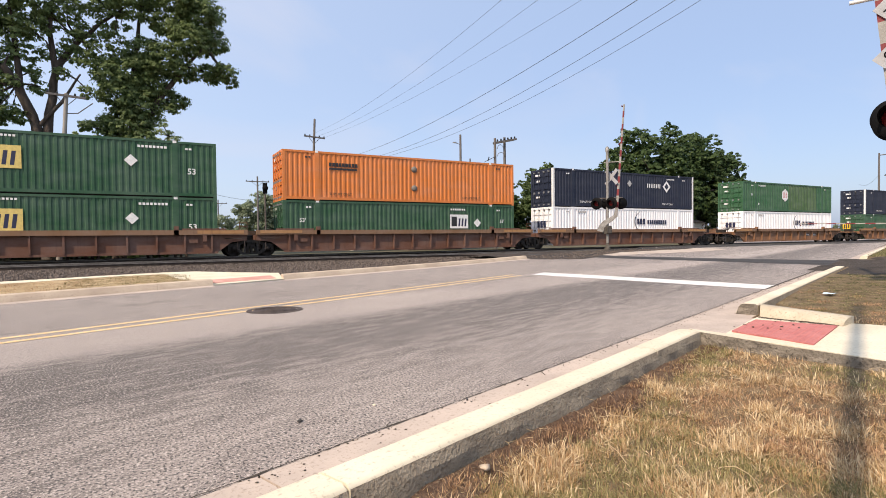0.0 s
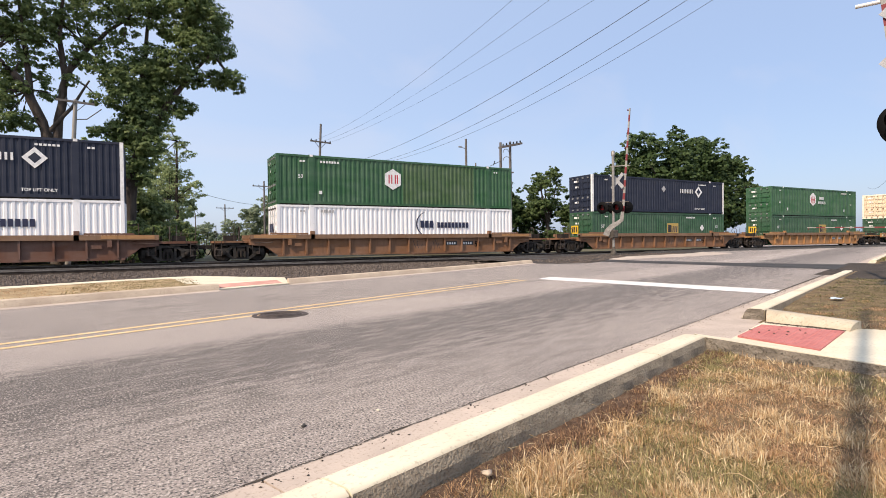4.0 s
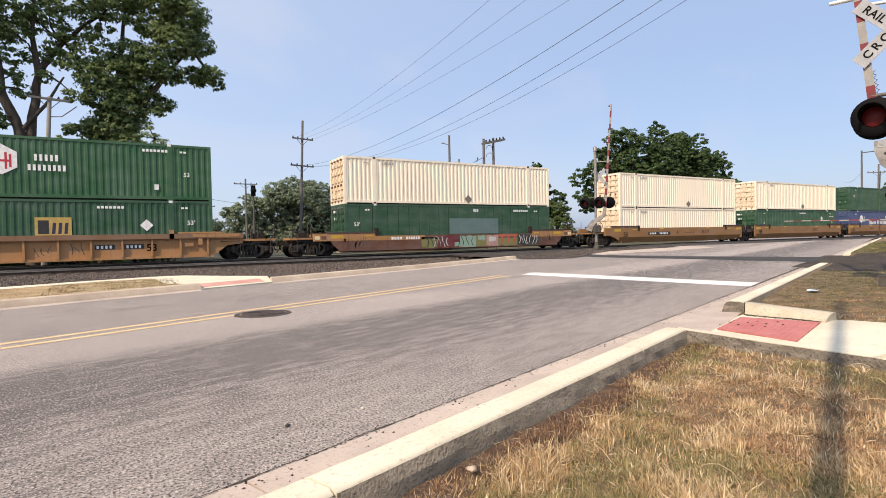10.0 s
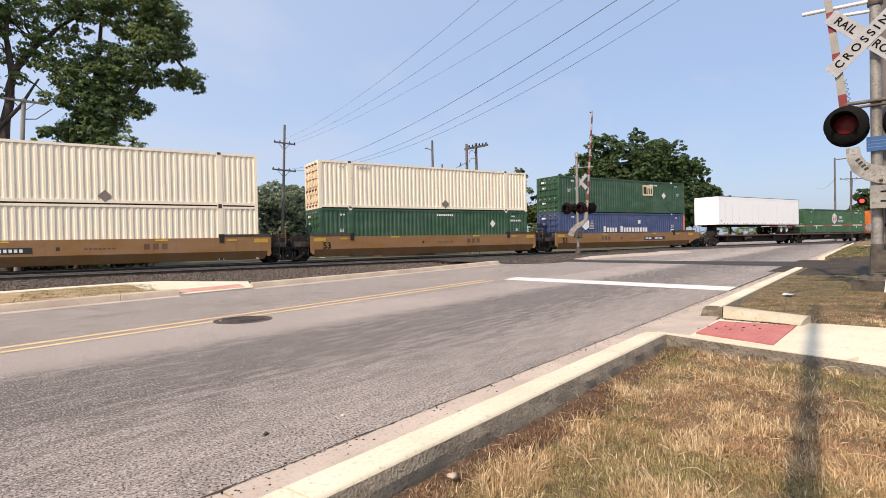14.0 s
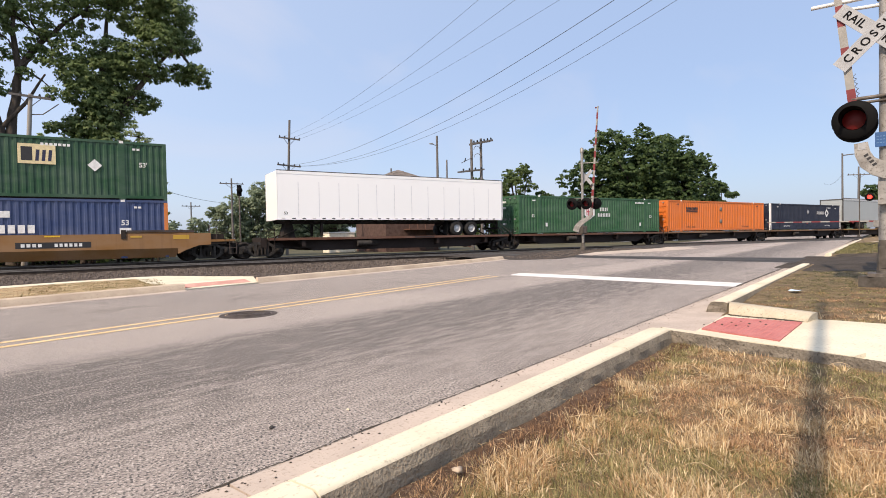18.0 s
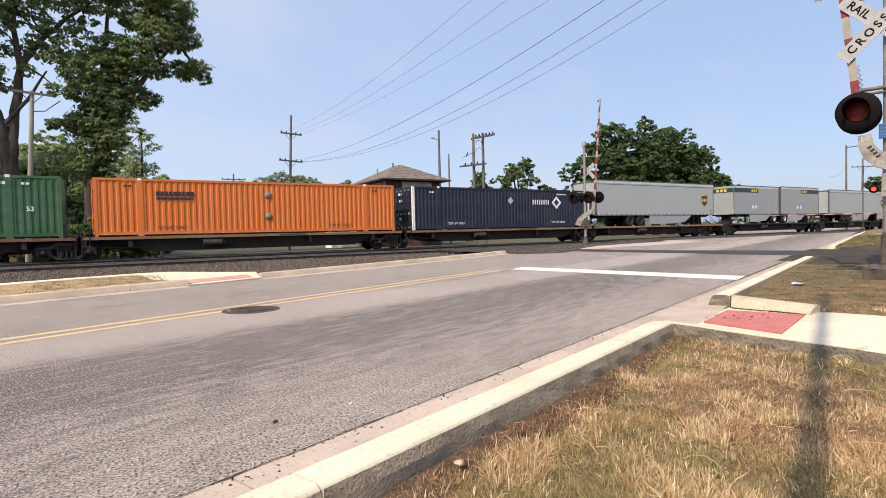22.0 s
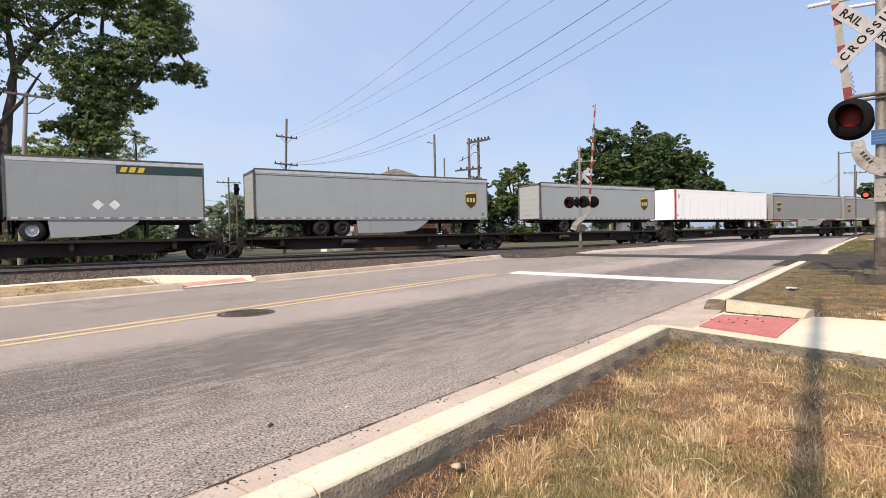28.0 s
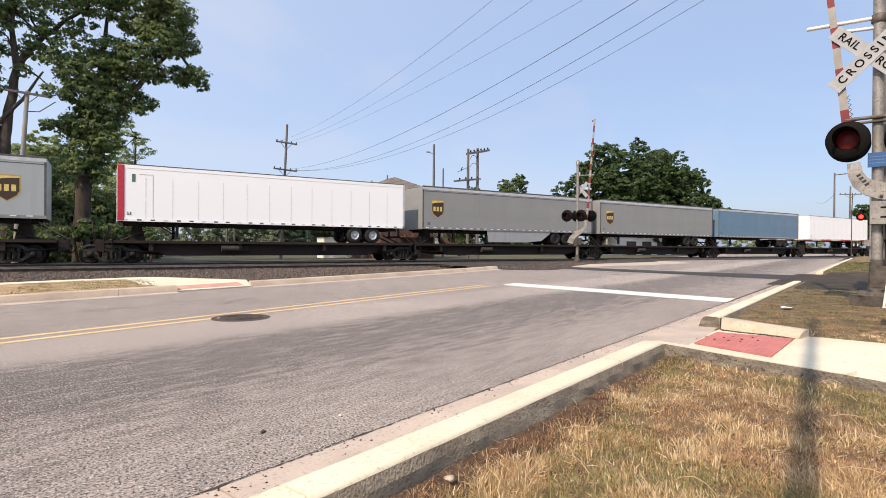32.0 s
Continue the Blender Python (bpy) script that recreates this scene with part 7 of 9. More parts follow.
def build_far_gate():
    bx, by = 25.3, 24.25
    g = thing("crossing_signal", "weathered crossing signal with twin flashers and a raised striped gate", "crossing signal", "crossing signals", pose(0, 0, 0))
    z0 = 0.08
    face = Vector((-0.8, -0.6, 0)).normalized()
    left = Vector((-0.6, 0.8, 0)).normalized()
    c = Vector((bx, by, 0))
    part("foundation", Geo().box(bx - 0.26, bx + 0.26, by - 0.26, by + 0.26, -0.1, z0 + 0.1), M["galv_dark"], g)
    part("base_casting", Geo().lathe([(0.2, 0), (0.2, 0.06), (0.12, 0.2), (0.1, 0.42)], (bx, by, z0 + 0.1), (0, 0, 1), 10), M["galv_dark"], g)
    part("mast", Geo().tube([(bx, by, z0), (bx, by, 6.3)], 0.085, 12), M["galv"], g)
    part("finial", Geo().lathe([(0.12, 0), (0.12, 0.25), (0.0, 0.35)], (bx, by, 6.2), (0, 0, 1), 10), M["galv"], g)
    cb = c - left * 0.24 - face * 0.12 + Vector((0, 0, 4.65))
    crossbuck(g, cb, Vector((-1.0, -0.05, 0)), 1.22, 0)
    part("stay", Geo().tube([c + left * 0.2 + Vector((0, 0, 5.55)), c - left * 1.0 + Vector((0, 0, 5.55))], 0.03, 6), M["galv"], g)
    part("lamp_arm", Geo().tube([c + left * 0.7 + Vector((0, 0, 3.35)), c - left * 0.9 + Vector((0, 0, 3.35))], 0.03, 6), M["iron"], g)
    for q, back_q in ((0.62, 0.05), (-0.24, -0.78)):
        lamp_unit(g, c + left * q + face * 0.12 + Vector((0, 0, 3.03)), face + left * 0.25, r=0.36)
        lamp_unit(g, c + left * back_q - face * 0.3 + Vector((0, 0, 3.03)), -face + left * 0.4, r=0.36)
    part("gate_machine", Geo().bbox(bx - 0.2, bx + 0.18, by - 0.2, by + 0.2, 1.15, 1.65, 0.05), M["galv_dark"], g)
    pts = [(0.42, 1.3), (0.32, 1.6), (0.1, 1.85), (-0.25, 2.05), (-0.5, 2.25), (-0.56, 2.75)]
    ring = []
    for i, (p, z) in enumerate(pts):
        a0, a1 = pts[max(0, i - 1)], pts[min(len(pts) - 1, i + 1)]
        t = (left * (a1[0] - a0[0]) + Vector((0, 0, a1[1] - a0[1]))).normalized()
        nrm, o, th = t.cross(face).normalized() * (0.19 - 0.02 * i), c + left * p + Vector((0, 0, z)) + face * 0.12, face * 0.06
        ring += [o - nrm - th, o + nrm - th, o + nrm + th, o - nrm + th]
    k = len(pts)
    part("arm_bracket", Geo().add(ring, [(4 * i + j, 4 * i + 4 + j, 4 * i + 4 + (j + 1) % 4, 4 * i + (j + 1) % 4) for i in range(k - 1) for j in range(4)] + [(0, 1, 2, 3), (4 * k - 1, 4 * k - 2, 4 * k - 3, 4 * k - 4)]), M["galv"], g, "weathered curved arm bracket")
    gate_arm(g, c - left * 0.56 + Vector((0, 0, 2.7)), c - left * 1.0 + Vector((0, 0, 9.0)), 0.075, 16)
    return g


def build_third_gate():
    """Across the tracks: a lowered arm over the lane and a lit flasher."""
    bx, by = 50.46, 17.85
    g = thing("crossing_signal", "distant crossing signal with lowered striped gate and lit red flasher", "crossing signal", "crossing signals", pose(0, 0, 0))
    part("mast", Geo().tube([(bx, by, 0), (bx, by, 5.5)], 0.085, 10), M["galv"], g)
    part("foundation", Geo().box(bx - 0.4, bx + 0.4, by - 0.4, by + 0.4, -0.1, 0.15), M["concrete"], g)
    for sg, ml in ((0.6, "red_lit"), (-0.6, "red_lens")):
        c = Vector((bx, by, 3.6)) - KN * sg - KT * 0.15
        lamp_unit(g, c, -KT, ml)
    gate_arm(g, (bx, by, 1.72), (48.0, 24.9, 1.86), 0.055, 12)
    part("gate_machine", Geo().bbox(bx - 0.3, bx + 0.3, by - 0.3, by + 0.3, 1.3, 1.8, 0.05), M["galv"], g)


# ---- trees ----
def leaf_cloud(name, blobs, per, size, material, parent, seed, flat=0.75):
    """Leaves gathered in clumps inside the blobs (x, y, z, r), as one mesh of many small blades."""
    rng = np.random.default_rng(seed)
    spots, ways = [], []
    for bx, by, bz, r in blobs:
        clumps = max(4, int(2.3 * per * r * r))
        d = rng.normal(size=(clumps, 3))
        d /= np.linalg.norm(d, axis=1)[:, None]
        rad = r * rng.uniform(0.3, 1.0, clumps) ** 0.5
        c = np.array([bx, by, bz]) + d * rad[:, None] * np.array([1, 1, flat])
        k = 22
        o = rng.normal(size=(clumps, k, 3))
        o /= np.linalg.norm(o, axis=2)[:, :, None]
        o[:, :, 2] = np.abs(o[:, :, 2]) * 0.9 - 0.25
        reach = (0.5 * size + 0.17 * r ** 0.5 + 0.06) * rng.uniform(0.5, 1.35, (clumps, 1, 1)) * rng.uniform(0.5, 1.25, (clumps, k, 1))
        spots.append((c[:, None, :] + o * reach).reshape(-1, 3))
        ways.append((o * 0.9 + d[:, None, :] * 0.5 + np.array([0, 0, 0.35])).reshape(-1, 3))
    p = np.concatenate(spots)
    n = len(p)
    # leaves lie over their clump like tiles, each a little askew
    nr = np.concatenate(ways) + rng.normal(size=(n, 3)) * 0.3
    nr /= np.linalg.norm(nr, axis=1)[:, None]
    a = np.cross(nr, rng.normal(size=(n, 3)))
    a /= np.linalg.norm(a, axis=1)[:, None]
    b = np.cross(nr, a)
    s = (size * rng.uniform(0.6, 1.35, n))[:, None]
    v = np.stack([p - a * s, p - b * s * 0.62, p + a * s, p + b * s * 0.62], 1).reshape(-1, 3)
    me = bpy.data.meshes.new(name)
    me.vertices.add(len(v))
    me.vertices.foreach_set("co", v.astype(np.float32).ravel())
    me.loops.add(4 * n)
    me.loops.foreach_set("vertex_index", np.arange(4 * n, dtype=np.int32))
    me.polygons.add(n)
    me.polygons.foreach_set("loop_start", np.arange(0, 4 * n, 4, dtype=np.int32))
    me.materials.append(material)
    me.update(calc_edges=True)
    return part(name, me, None, parent)


def limb(parent, pts, r0, r1, name="limb", n=10):
    """A tapering, slightly wandering branch through pts."""
    P = [Vector(p) for p in pts]
    out = []
    for i in range(len(P) - 1):
        for k in range(4):
            q = P[i].lerp(P[i + 1], k / 4)
            out.append(q + Vector(noise.noise_vector(q * 0.9)) * r0 * 0.35)
    out.append(P[-1])
    return part(name, Geo().tube(out, r0, n, r1=r1), M["bark"], parent)


def grow_twigs(parent, blobs, root, r, seed, count=2):
    """Thin boughs from a limb's end into each leaf mass."""
    rnd = random.Random(seed)
    for b in blobs:
        p = Vector(b[:3])
        q = min(root, key=lambda w: (Vector(w) - p).length)
        mid = Vector(q).lerp(p, 0.5) + Vector((rnd.uniform(-0.3, 0.3), rnd.uniform(-0.3, 0.3), rnd.uniform(0, 0.4)))
        limb(parent, [q, mid, p], r, r * 0.25, "bough", 6)


def build_left_trees():
    a = thing("tree", "tall broadleaf tree with two bare forking limbs and open foliage", "tree", "trees beyond the tracks", pose(0, 0, 0))
    limb(a, [(-4.7, 41, -0.2), (-4.9, 41, 2.5), (-5.05, 41, 5.6)], 0.52, 0.42, "trunk", 14)
    L = [(-5.1, 41, 5.4), (-5.35, 41, 8.1), (-6.2, 40.8, 10.5), (-6.8, 40.6, 11.4), (-7.8, 40.3, 12.4), (-9.0, 40, 14.5)]
    R = [(-5.0, 41, 5.4), (-4.8, 41.1, 7.9), (-4.3, 41.2, 11.9), (-3.1, 41.4, 13.8), (-1.1, 41.6, 15.9)]
    limb(a, L, 0.34, 0.1)
    limb(a, R, 0.33, 0.09)
    limb(a, [(-4.35, 41.2, 11.7), (-4.6, 41.0, 14.0), (-4.2, 40.8, 17.5)], 0.2, 0.06)
    limb(a, [(-6.1, 40.8, 10.3), (-6.2, 40.6, 13.0), (-6.6, 40.5, 16.5)], 0.2, 0.06)
    limb(a, [(-5.3, 41, 8.0), (-4.0, 40.6, 9.6), (-3.0, 40.4, 11.4)], 0.14, 0.05)
    # loose hanging masses with sky between them, dense only along the top
    blobs = [(-6.6, 40.2, 15.3, 1.1), (-5.3, 40.8, 15.5, 1.2), (-3.7, 41.5, 15.6, 1.4), (-2.0, 40.4, 16.1, 1.4), (-0.3, 41.0, 16.4, 1.3), (1.0, 41.6, 16.0, 0.9), (-6.3, 40.5, 13.5, 0.8), (-2.8, 41.2, 14.2, 0.8), (-1.7, 41.8, 14.8, 0.75),
             (-7.0, 40.7, 13.8, 0.65), (-1.9, 41.3, 13.2, 0.8), (-2.6, 40.2, 12.3, 0.55), (-3.5, 40.8, 12.6, 0.45), (-5.6, 41.5, 11.5, 0.5), (-6.5, 40.4, 10.5, 0.4), (-7.3, 41.0, 9.8, 0.45), (-6.7, 41.6, 8.8, 0.65), (-7.4, 40.5, 8.5, 0.7),
             (-6.0, 41.2, 8.6, 0.45), (-4.6, 41.8, 12.8, 0.45), (-3.9, 40.7, 11.4, 0.4), (-5.1, 41.3, 10.6, 0.5), (-2.5, 40.2, 10.3, 0.4), (-7.8, 40.8, 14.4, 1.3), (-8.2, 41.5, 11.0, 1.0), (-8.3, 40.4, 8.5, 1.0), (-1.2, 41.0, 14.1, 0.55), (-0.8, 41.6, 15.3, 0.6),
             (-6.0, 41.0, 12.4, 0.7), (-7.4, 41.4, 12.2, 0.9), (-7.0, 41.2, 11.0, 0.6), (-5.6, 40.6, 13.9, 0.8), (-6.6, 41.0, 14.4, 1.0), (-4.8, 41.2, 14.5, 0.8), (-3.4, 41.0, 13.5, 0.6), (-8.0, 41.0, 9.8, 0.9), (-4.4, 41, 17.6, 2.2), (-7.2, 40.3, 17.3, 2.2), (-1.6, 41.5, 18.4, 2.0), (-9.6, 40, 16.0, 2.2)]
    grow_twigs(a, blobs, L[2:] + R[2:], 0.08, 3)
    leaf_cloud("crown", [(x, y, z, r * (1.0 if z > 14 else 1.4)) for x, y, z, r in blobs], 15, 0.1, M["leaf_oak"], a, 11)
    b = thing("tree", "dense leafy tree with a long drooping bough to one side", "tree", "trees beyond the tracks", pose(0, 0, 0))
    T = [(-1.15, 42, -0.2), (-1.2, 42, 2.3), (-0.8, 42, 6.1), (-0.1, 42, 7.9)]
    limb(b, T, 0.5, 0.36, "trunk", 14)
    R2 = [(-0.2, 42, 7.6), (1.3, 41.7, 10.6), (3.0, 41.5, 13.0), (4.2, 41.3, 14.6)]
    U = [(-0.2, 42, 7.6), (-0.2, 42.2, 12.0), (0.4, 42.2, 17.0)]
    limb(b, R2, 0.26, 0.07)
    limb(b, U, 0.28, 0.08)
    blobs = [(2.7, 40.8, 17.2, 1.2), (3.9, 41.4, 16.7, 1.5), (4.6, 42.1, 15.1, 1.2), (3.2, 41.0, 14.7, 1.35), (2.1, 41.6, 15.6, 1.05), (0.5, 42.2, 13.7, 1.35), (1.6, 41.1, 13.2, 1.3), (-0.3, 41.8, 12.1, 1.4), (0.8, 42.4, 11.6, 1.4), (-1.0, 41.3, 10.6, 1.3),
             (0.2, 41.9, 10.1, 1.4), (-1.5, 40.8, 11.6, 0.95), (2.8, 41.4, 12.6, 1.0), (4.6, 42.1, 12.9, 0.85), (5.5, 41.0, 12.8, 0.7), (6.0, 41.6, 12.3, 0.45), (2.5, 42.2, 10.7, 0.65), (2.1, 41.1, 9.9, 0.4), (-0.5, 41.8, 8.6, 1.5), (-1.6, 42.4, 8.7, 1.0), (-2.8, 41.3, 8.4, 0.5),
             (-0.8, 41.9, 6.9, 1.25), (0.2, 40.8, 7.6, 0.95), (-1.3, 41.4, 5.9, 0.8), (-0.4, 42.1, 5.9, 0.75), (-0.2, 41.0, 5.3, 0.5), (0.6, 42, 17.6, 1.3), (3.0, 41.5, 18.8, 1.6)]
    grow_twigs(b, blobs, R2[1:] + U[1:] + T[2:], 0.08, 5)
    leaf_cloud("crown", [(x, y, z, r * 1.13) for x, y, z, r in blobs], 28, 0.1, M["leaf_oak"], b, 12)
    c = thing("tree", "slender feathery tree behind the tracks", "tree", "trees beyond the tracks", pose(0, 0, 0))
    S = [(2.3, 52, -0.2), (2.2, 52, 5.0), (2.3, 52, 10.0)]
    limb(c, S, 0.2, 0.06, "trunk", 8)
    blobs = [(1.6, 51.2, 10.9, 0.5), (1.9, 51.8, 10.1, 0.6), (0.8, 52.5, 10.3, 0.6), (2.5, 51.4, 9.6, 0.6), (1.3, 52.0, 8.8, 0.7), (2.2, 52.6, 8.3, 0.7), (3.2, 51.5, 8.9, 0.5), (1.7, 52.2, 7.2, 0.8), (2.9, 52.8, 7.2, 0.65), (3.6, 51.7, 6.2, 0.55),
             (2.1, 52.3, 5.9, 0.8), (0.9, 51.2, 6.1, 0.65), (3.1, 51.8, 5.1, 0.7), (4.2, 52.5, 5.5, 0.35), (1.6, 51.4, 4.3, 0.8), (2.8, 52.0, 3.7, 0.65), (4.0, 52.6, 3.7, 0.35), (0.7, 51.5, 4.3, 0.7), (2.0, 52.2, 2.6, 0.8), (3.2, 52.8, 2.4, 0.5), (2.4, 52, 1.4, 1.2), (0.6, 52, 2.4, 1.2)]
    grow_twigs(c, blobs, S, 0.05, 7)
    leaf_cloud("crown", [(x, y, z, r * 1.25) for x, y, z, r in blobs], 15, 0.08, M["leaf_feather"], c, 13, 0.6)


def bush_row(name, label, spots, material, seed, per=9, size=0.15):
    """Overgrown shrubs and saplings; one thing a clump."""
    rnd = random.Random(seed)
    for i, (x, y, w, h) in enumerate(spots):
        t = thing(name, label, name.replace("_", " "), "shrubs along the railway", pose(0, 0, 0))
        bl = []
        for k in range(9):
            f = rnd.uniform(0.1, 0.95)
            bl.append((x + rnd.uniform(-0.8, 0.8) * w * (1.05 - 0.5 * f), y + rnd.uniform(-0.6, 0.6) * w, max(0.3, h * f - 0.3), rnd.uniform(0.55, 0.95) * (0.28 * w + 0.16 * h)))
        for k in range(3):
            limb(t, [(x + 0.3 * (k - 1), y, -0.2), (x + 0.5 * (k - 1), y, h * 0.4), (x + w * 0.35 * (k - 1), y, h * 0.8)], 0.09, 0.03, "stem", 6)
        leaf_cloud("foliage", bl, per, size, material, t, seed * 50 + i)


def round_tree(x, y, w, h, base, label, seed, material="leaf_maple", per=3.2, size=0.3, n=46, lump=(0.09, 0.17)):
    """A broad crown whose masses sit on a shell over a stout trunk."""
    t = thing("tree", label, "tree", "trees beyond the tracks", pose(0, 0, 0))
    rnd = random.Random(seed)
    limb(t, [(x, y, -0.2), (x, y, base + (h - base) * 0.35)], 0.035 * h, 0.02 * h, "trunk", 10)
    bl = []
    for k in range(n):
        a = rnd.uniform(0, 2 * math.pi)
        e = rnd.uniform(-0.25, 1.0)
        e = math.copysign(abs(e) ** 0.8, e)
        cz = base + (h - base) * 0.42
        ry, rz = w * 0.5 * math.sqrt(max(0.05, 1 - e * e)), (h - cz) if e > 0 else (cz - base)
        q = rnd.uniform(0.6, 0.93)
        bl.append((x + ry * math.cos(a) * q, y + ry * math.sin(a) * q, cz + e * rz * q, w * rnd.uniform(*lump)))
    for k in range(5):
        bl.append((x + w * 0.2 * (k - 2), y, base + (h - base) * (0.5 if k % 4 else 0.38), w * 0.2))
    for k in range(7):
        p = bl[k * 5 % n]
        limb(t, [(x, y, base + (h - base) * 0.25), ((x + p[0]) / 2, (y + p[1]) / 2, (p[2] + base) / 2 + 1), p[:3]], 0.014 * h, 0.004 * h, "limb", 6)
    leaf_cloud("crown", bl, per, size, M[material], t, seed + 100)


def maple_tree():
    """A broad dark maple: three overlapping domes, every one roughened with leaf masses."""
    t = thing("tree", "large broad dark green maple", "tree", "trees beyond the tracks", pose(0, 0, 0))
    rnd = random.Random(31)
    limb(t, [(80, 63, -0.2), (80, 63, 4), (80.5, 63, 9)], 0.75, 0.45, "trunk", 12)
    bl = []
    for cx, cy, cz, rx, rz, n in ((76.6, 63, 11.0, 10.2, 9.4, 120), (87.5, 63.5, 10.2, 10.6, 8.9, 120), (69.0, 62.5, 8.5, 7.0, 5.6, 60), (93.0, 62, 8.2, 5.4, 6.6, 60), (81.5, 60.5, 8.0, 9.0, 7.8, 80)):
        for k in range(n):
            a, e = rnd.uniform(0, 2 * math.pi), rnd.uniform(-0.7, 1.0)
            q = math.sqrt(1 - e * e) * rnd.uniform(0.82, 1.0)
            w = rnd.uniform(0.8, 1.0)
            bl.append((cx + rx * q * w * math.cos(a), cy + rx * 0.8 * q * w * math.sin(a), cz + rz * e * w, rnd.uniform(0.75, 1.7)))
    for k in range(12):
        p = bl[k * 31]
        limb(t, [(80, 63, 3.5), ((80 + p[0]) / 2, (63 + p[1]) / 2, (p[2] + 5) / 2 + 1), p[:3]], 0.28, 0.06, "limb", 6)
    leaf_cloud("crown", bl, 3.0, 0.21, M["leaf_maple"], t, 131, 0.75)
    # shaded inner foliage of larger leaf masses
    inner = [(76.6 + 3.4 * math.cos(k), 63 + 2.5 * math.sin(k), 6.5 + 1.7 * (k % 5), 4.2) for k in range(7)] + [(87.5 + 3.2 * math.cos(k), 63 + 2.5 * math.sin(k), 5.5 + 1.7 * (k % 5), 4.2) for k in range(7)] + [(70, 62, 6.5, 3.6), (72, 62, 4.0, 3.2), (92.5, 62, 6.0, 3.4), (81.5, 62, 5.0, 4.0)]
    leaf_cloud("inner_crown", inner, 1.1, 0.5, M["leaf_maple"], t, 132, 0.9)


def build_trees():
    build_left_trees()
    bush_row("shrub", "overgrown green shrub and saplings along the railway", [(-12.5, 46, 2.6, 7.2), (-10.0, 45, 2.4, 7.4), (-7.6, 44, 2.4, 7.8), (-5.6, 45.5, 2.3, 7.8), (-3.8, 44.5, 2.2, 7.9), (-2.3, 46, 2.0, 7.0), (-0.6, 46.5, 1.9, 5.6), (0.8, 48, 1.9, 4.4), (-8.6, 50, 2.8, 9.6), (-14, 50, 3, 9.8), (-4.9, 52, 2.8, 9.3), (2.4, 50, 1.6, 3.6)], M["leaf_shrub"], 21, 16, 0.13)
    bush_row("shrub", "distant green trees and brush, coloured pale for summer haze", [(11.2, 86, 2.2, 4.4), (13.4, 84, 2.4, 6.6), (15.6, 82, 2.6, 8.3), (18.0, 82, 2.6, 9.0), (20.4, 84, 2.8, 9.8), (9.6, 120, 3, 5.5), (23, 86, 3.2, 10.6), (25.6, 88, 3.2, 11.1), (28.4, 88, 3.2, 11.1), (31.4, 90, 3.2, 10.4), (34.2, 92, 3.0, 10.0), (21.8, 81, 2.6, 9.4), (26.6, 83, 2.8, 10.4), (30.0, 85, 2.8, 10.6), (17.0, 88, 2.4, 8.2)], M["leaf_far_hazed"], 22, 9, 0.15)
    maple_tree()
    round_tree(102.3, 62, 6.0, 11.6, 1.5, "small round green tree beside the maple", 32, n=20, per=5, size=0.3)
    round_tree(31.7, 84, 9.5, 10.2, 0.4, "broad green tree behind the tower", 37, "leaf_far_hazed", n=40, per=6, size=0.2)
    round_tree(-4.5, 56, 6.2, 11.6, 0.3, "bushy green tree behind the tracks", 38, "leaf_shrub", n=44, per=6, size=0.17)
    round_tree(1.0, 60, 6.0, 11.4, 0.3, "slim green tree behind the tracks", 39, "leaf_feather", n=30, per=6, size=0.16)
    round_tree(62, 75, 8.8, 14.6, 0.4, "round bright green tree beyond the tracks", 33, "leaf_mid", n=70, per=8, size=0.16, lump=(0.06, 0.12))
    round_tree(68.5, 75.5, 4.6, 10.3, 0.4, "small green tree beyond the tracks", 34, n=30, per=7, size=0.2)
    round_tree(56.0, 78, 6.6, 11.6, 0.4, "small dark green tree beyond the tracks", 36, n=44, per=7, size=0.2)
    round_tree(105, 37.5, 9, 8.4, 1.5, "round green tree down the line", 35, n=18, per=4, size=0.3)
    bush_row("shrub", "green brush and saplings beyond the tracks", [(46.6, 70, 1.1, 6.9), (58.0, 70, 2.2, 3.4), (61.0, 70.5, 2.2, 3.2), (64.8, 71, 1.8, 8.2)], M["leaf_mid"], 23, 9, 0.15)
    bush_row("shrub", "dark green brush below the round trees beyond the tracks", [(50.6, 78, 2.0, 4.6), (52.8, 78, 2.4, 7.2), (55.4, 79, 2.6, 9.2), (58.2, 79, 2.6, 9.4), (60.8, 78.5, 2.4, 8.4), (63.2, 78, 2.2, 6.6)], M["leaf_maple"], 24, 7, 0.17)
    bush_row("shrub", "low dark brush in front of the tree trunks", [(-4.2, 40, 1.1, 2.6), (-2.6, 40.3, 1.2, 3.0), (-0.9, 40, 1.2, 3.1), (0.8, 40.4, 1.2, 2.9), (2.4, 40.2, 1.1, 2.4)], M["leaf_mid"], 25, 9, 0.11)
    # far woods closing the horizon
    rng = random.Random(5)
    bl = []
    for k in range(150):
        a = -1.2 + 2.75 * k / 150
        r = 330 + rng.uniform(-25, 25)
        bl.append((r * math.sin(a), r * math.cos(a), rng.uniform(1.0, 3.5), rng.uniform(3.5, 6.5)))
    w = thing("far_woods", "low line of woods on the horizon, coloured pale for haze", "woods", at=pose(0, 0, 0))
    tagged(leaf_cloud("foliage", bl, 0.2, 1.2, M["leaf_far_hazed"], w, 77), kind="stuff")
    w["kind"] = "stuff"


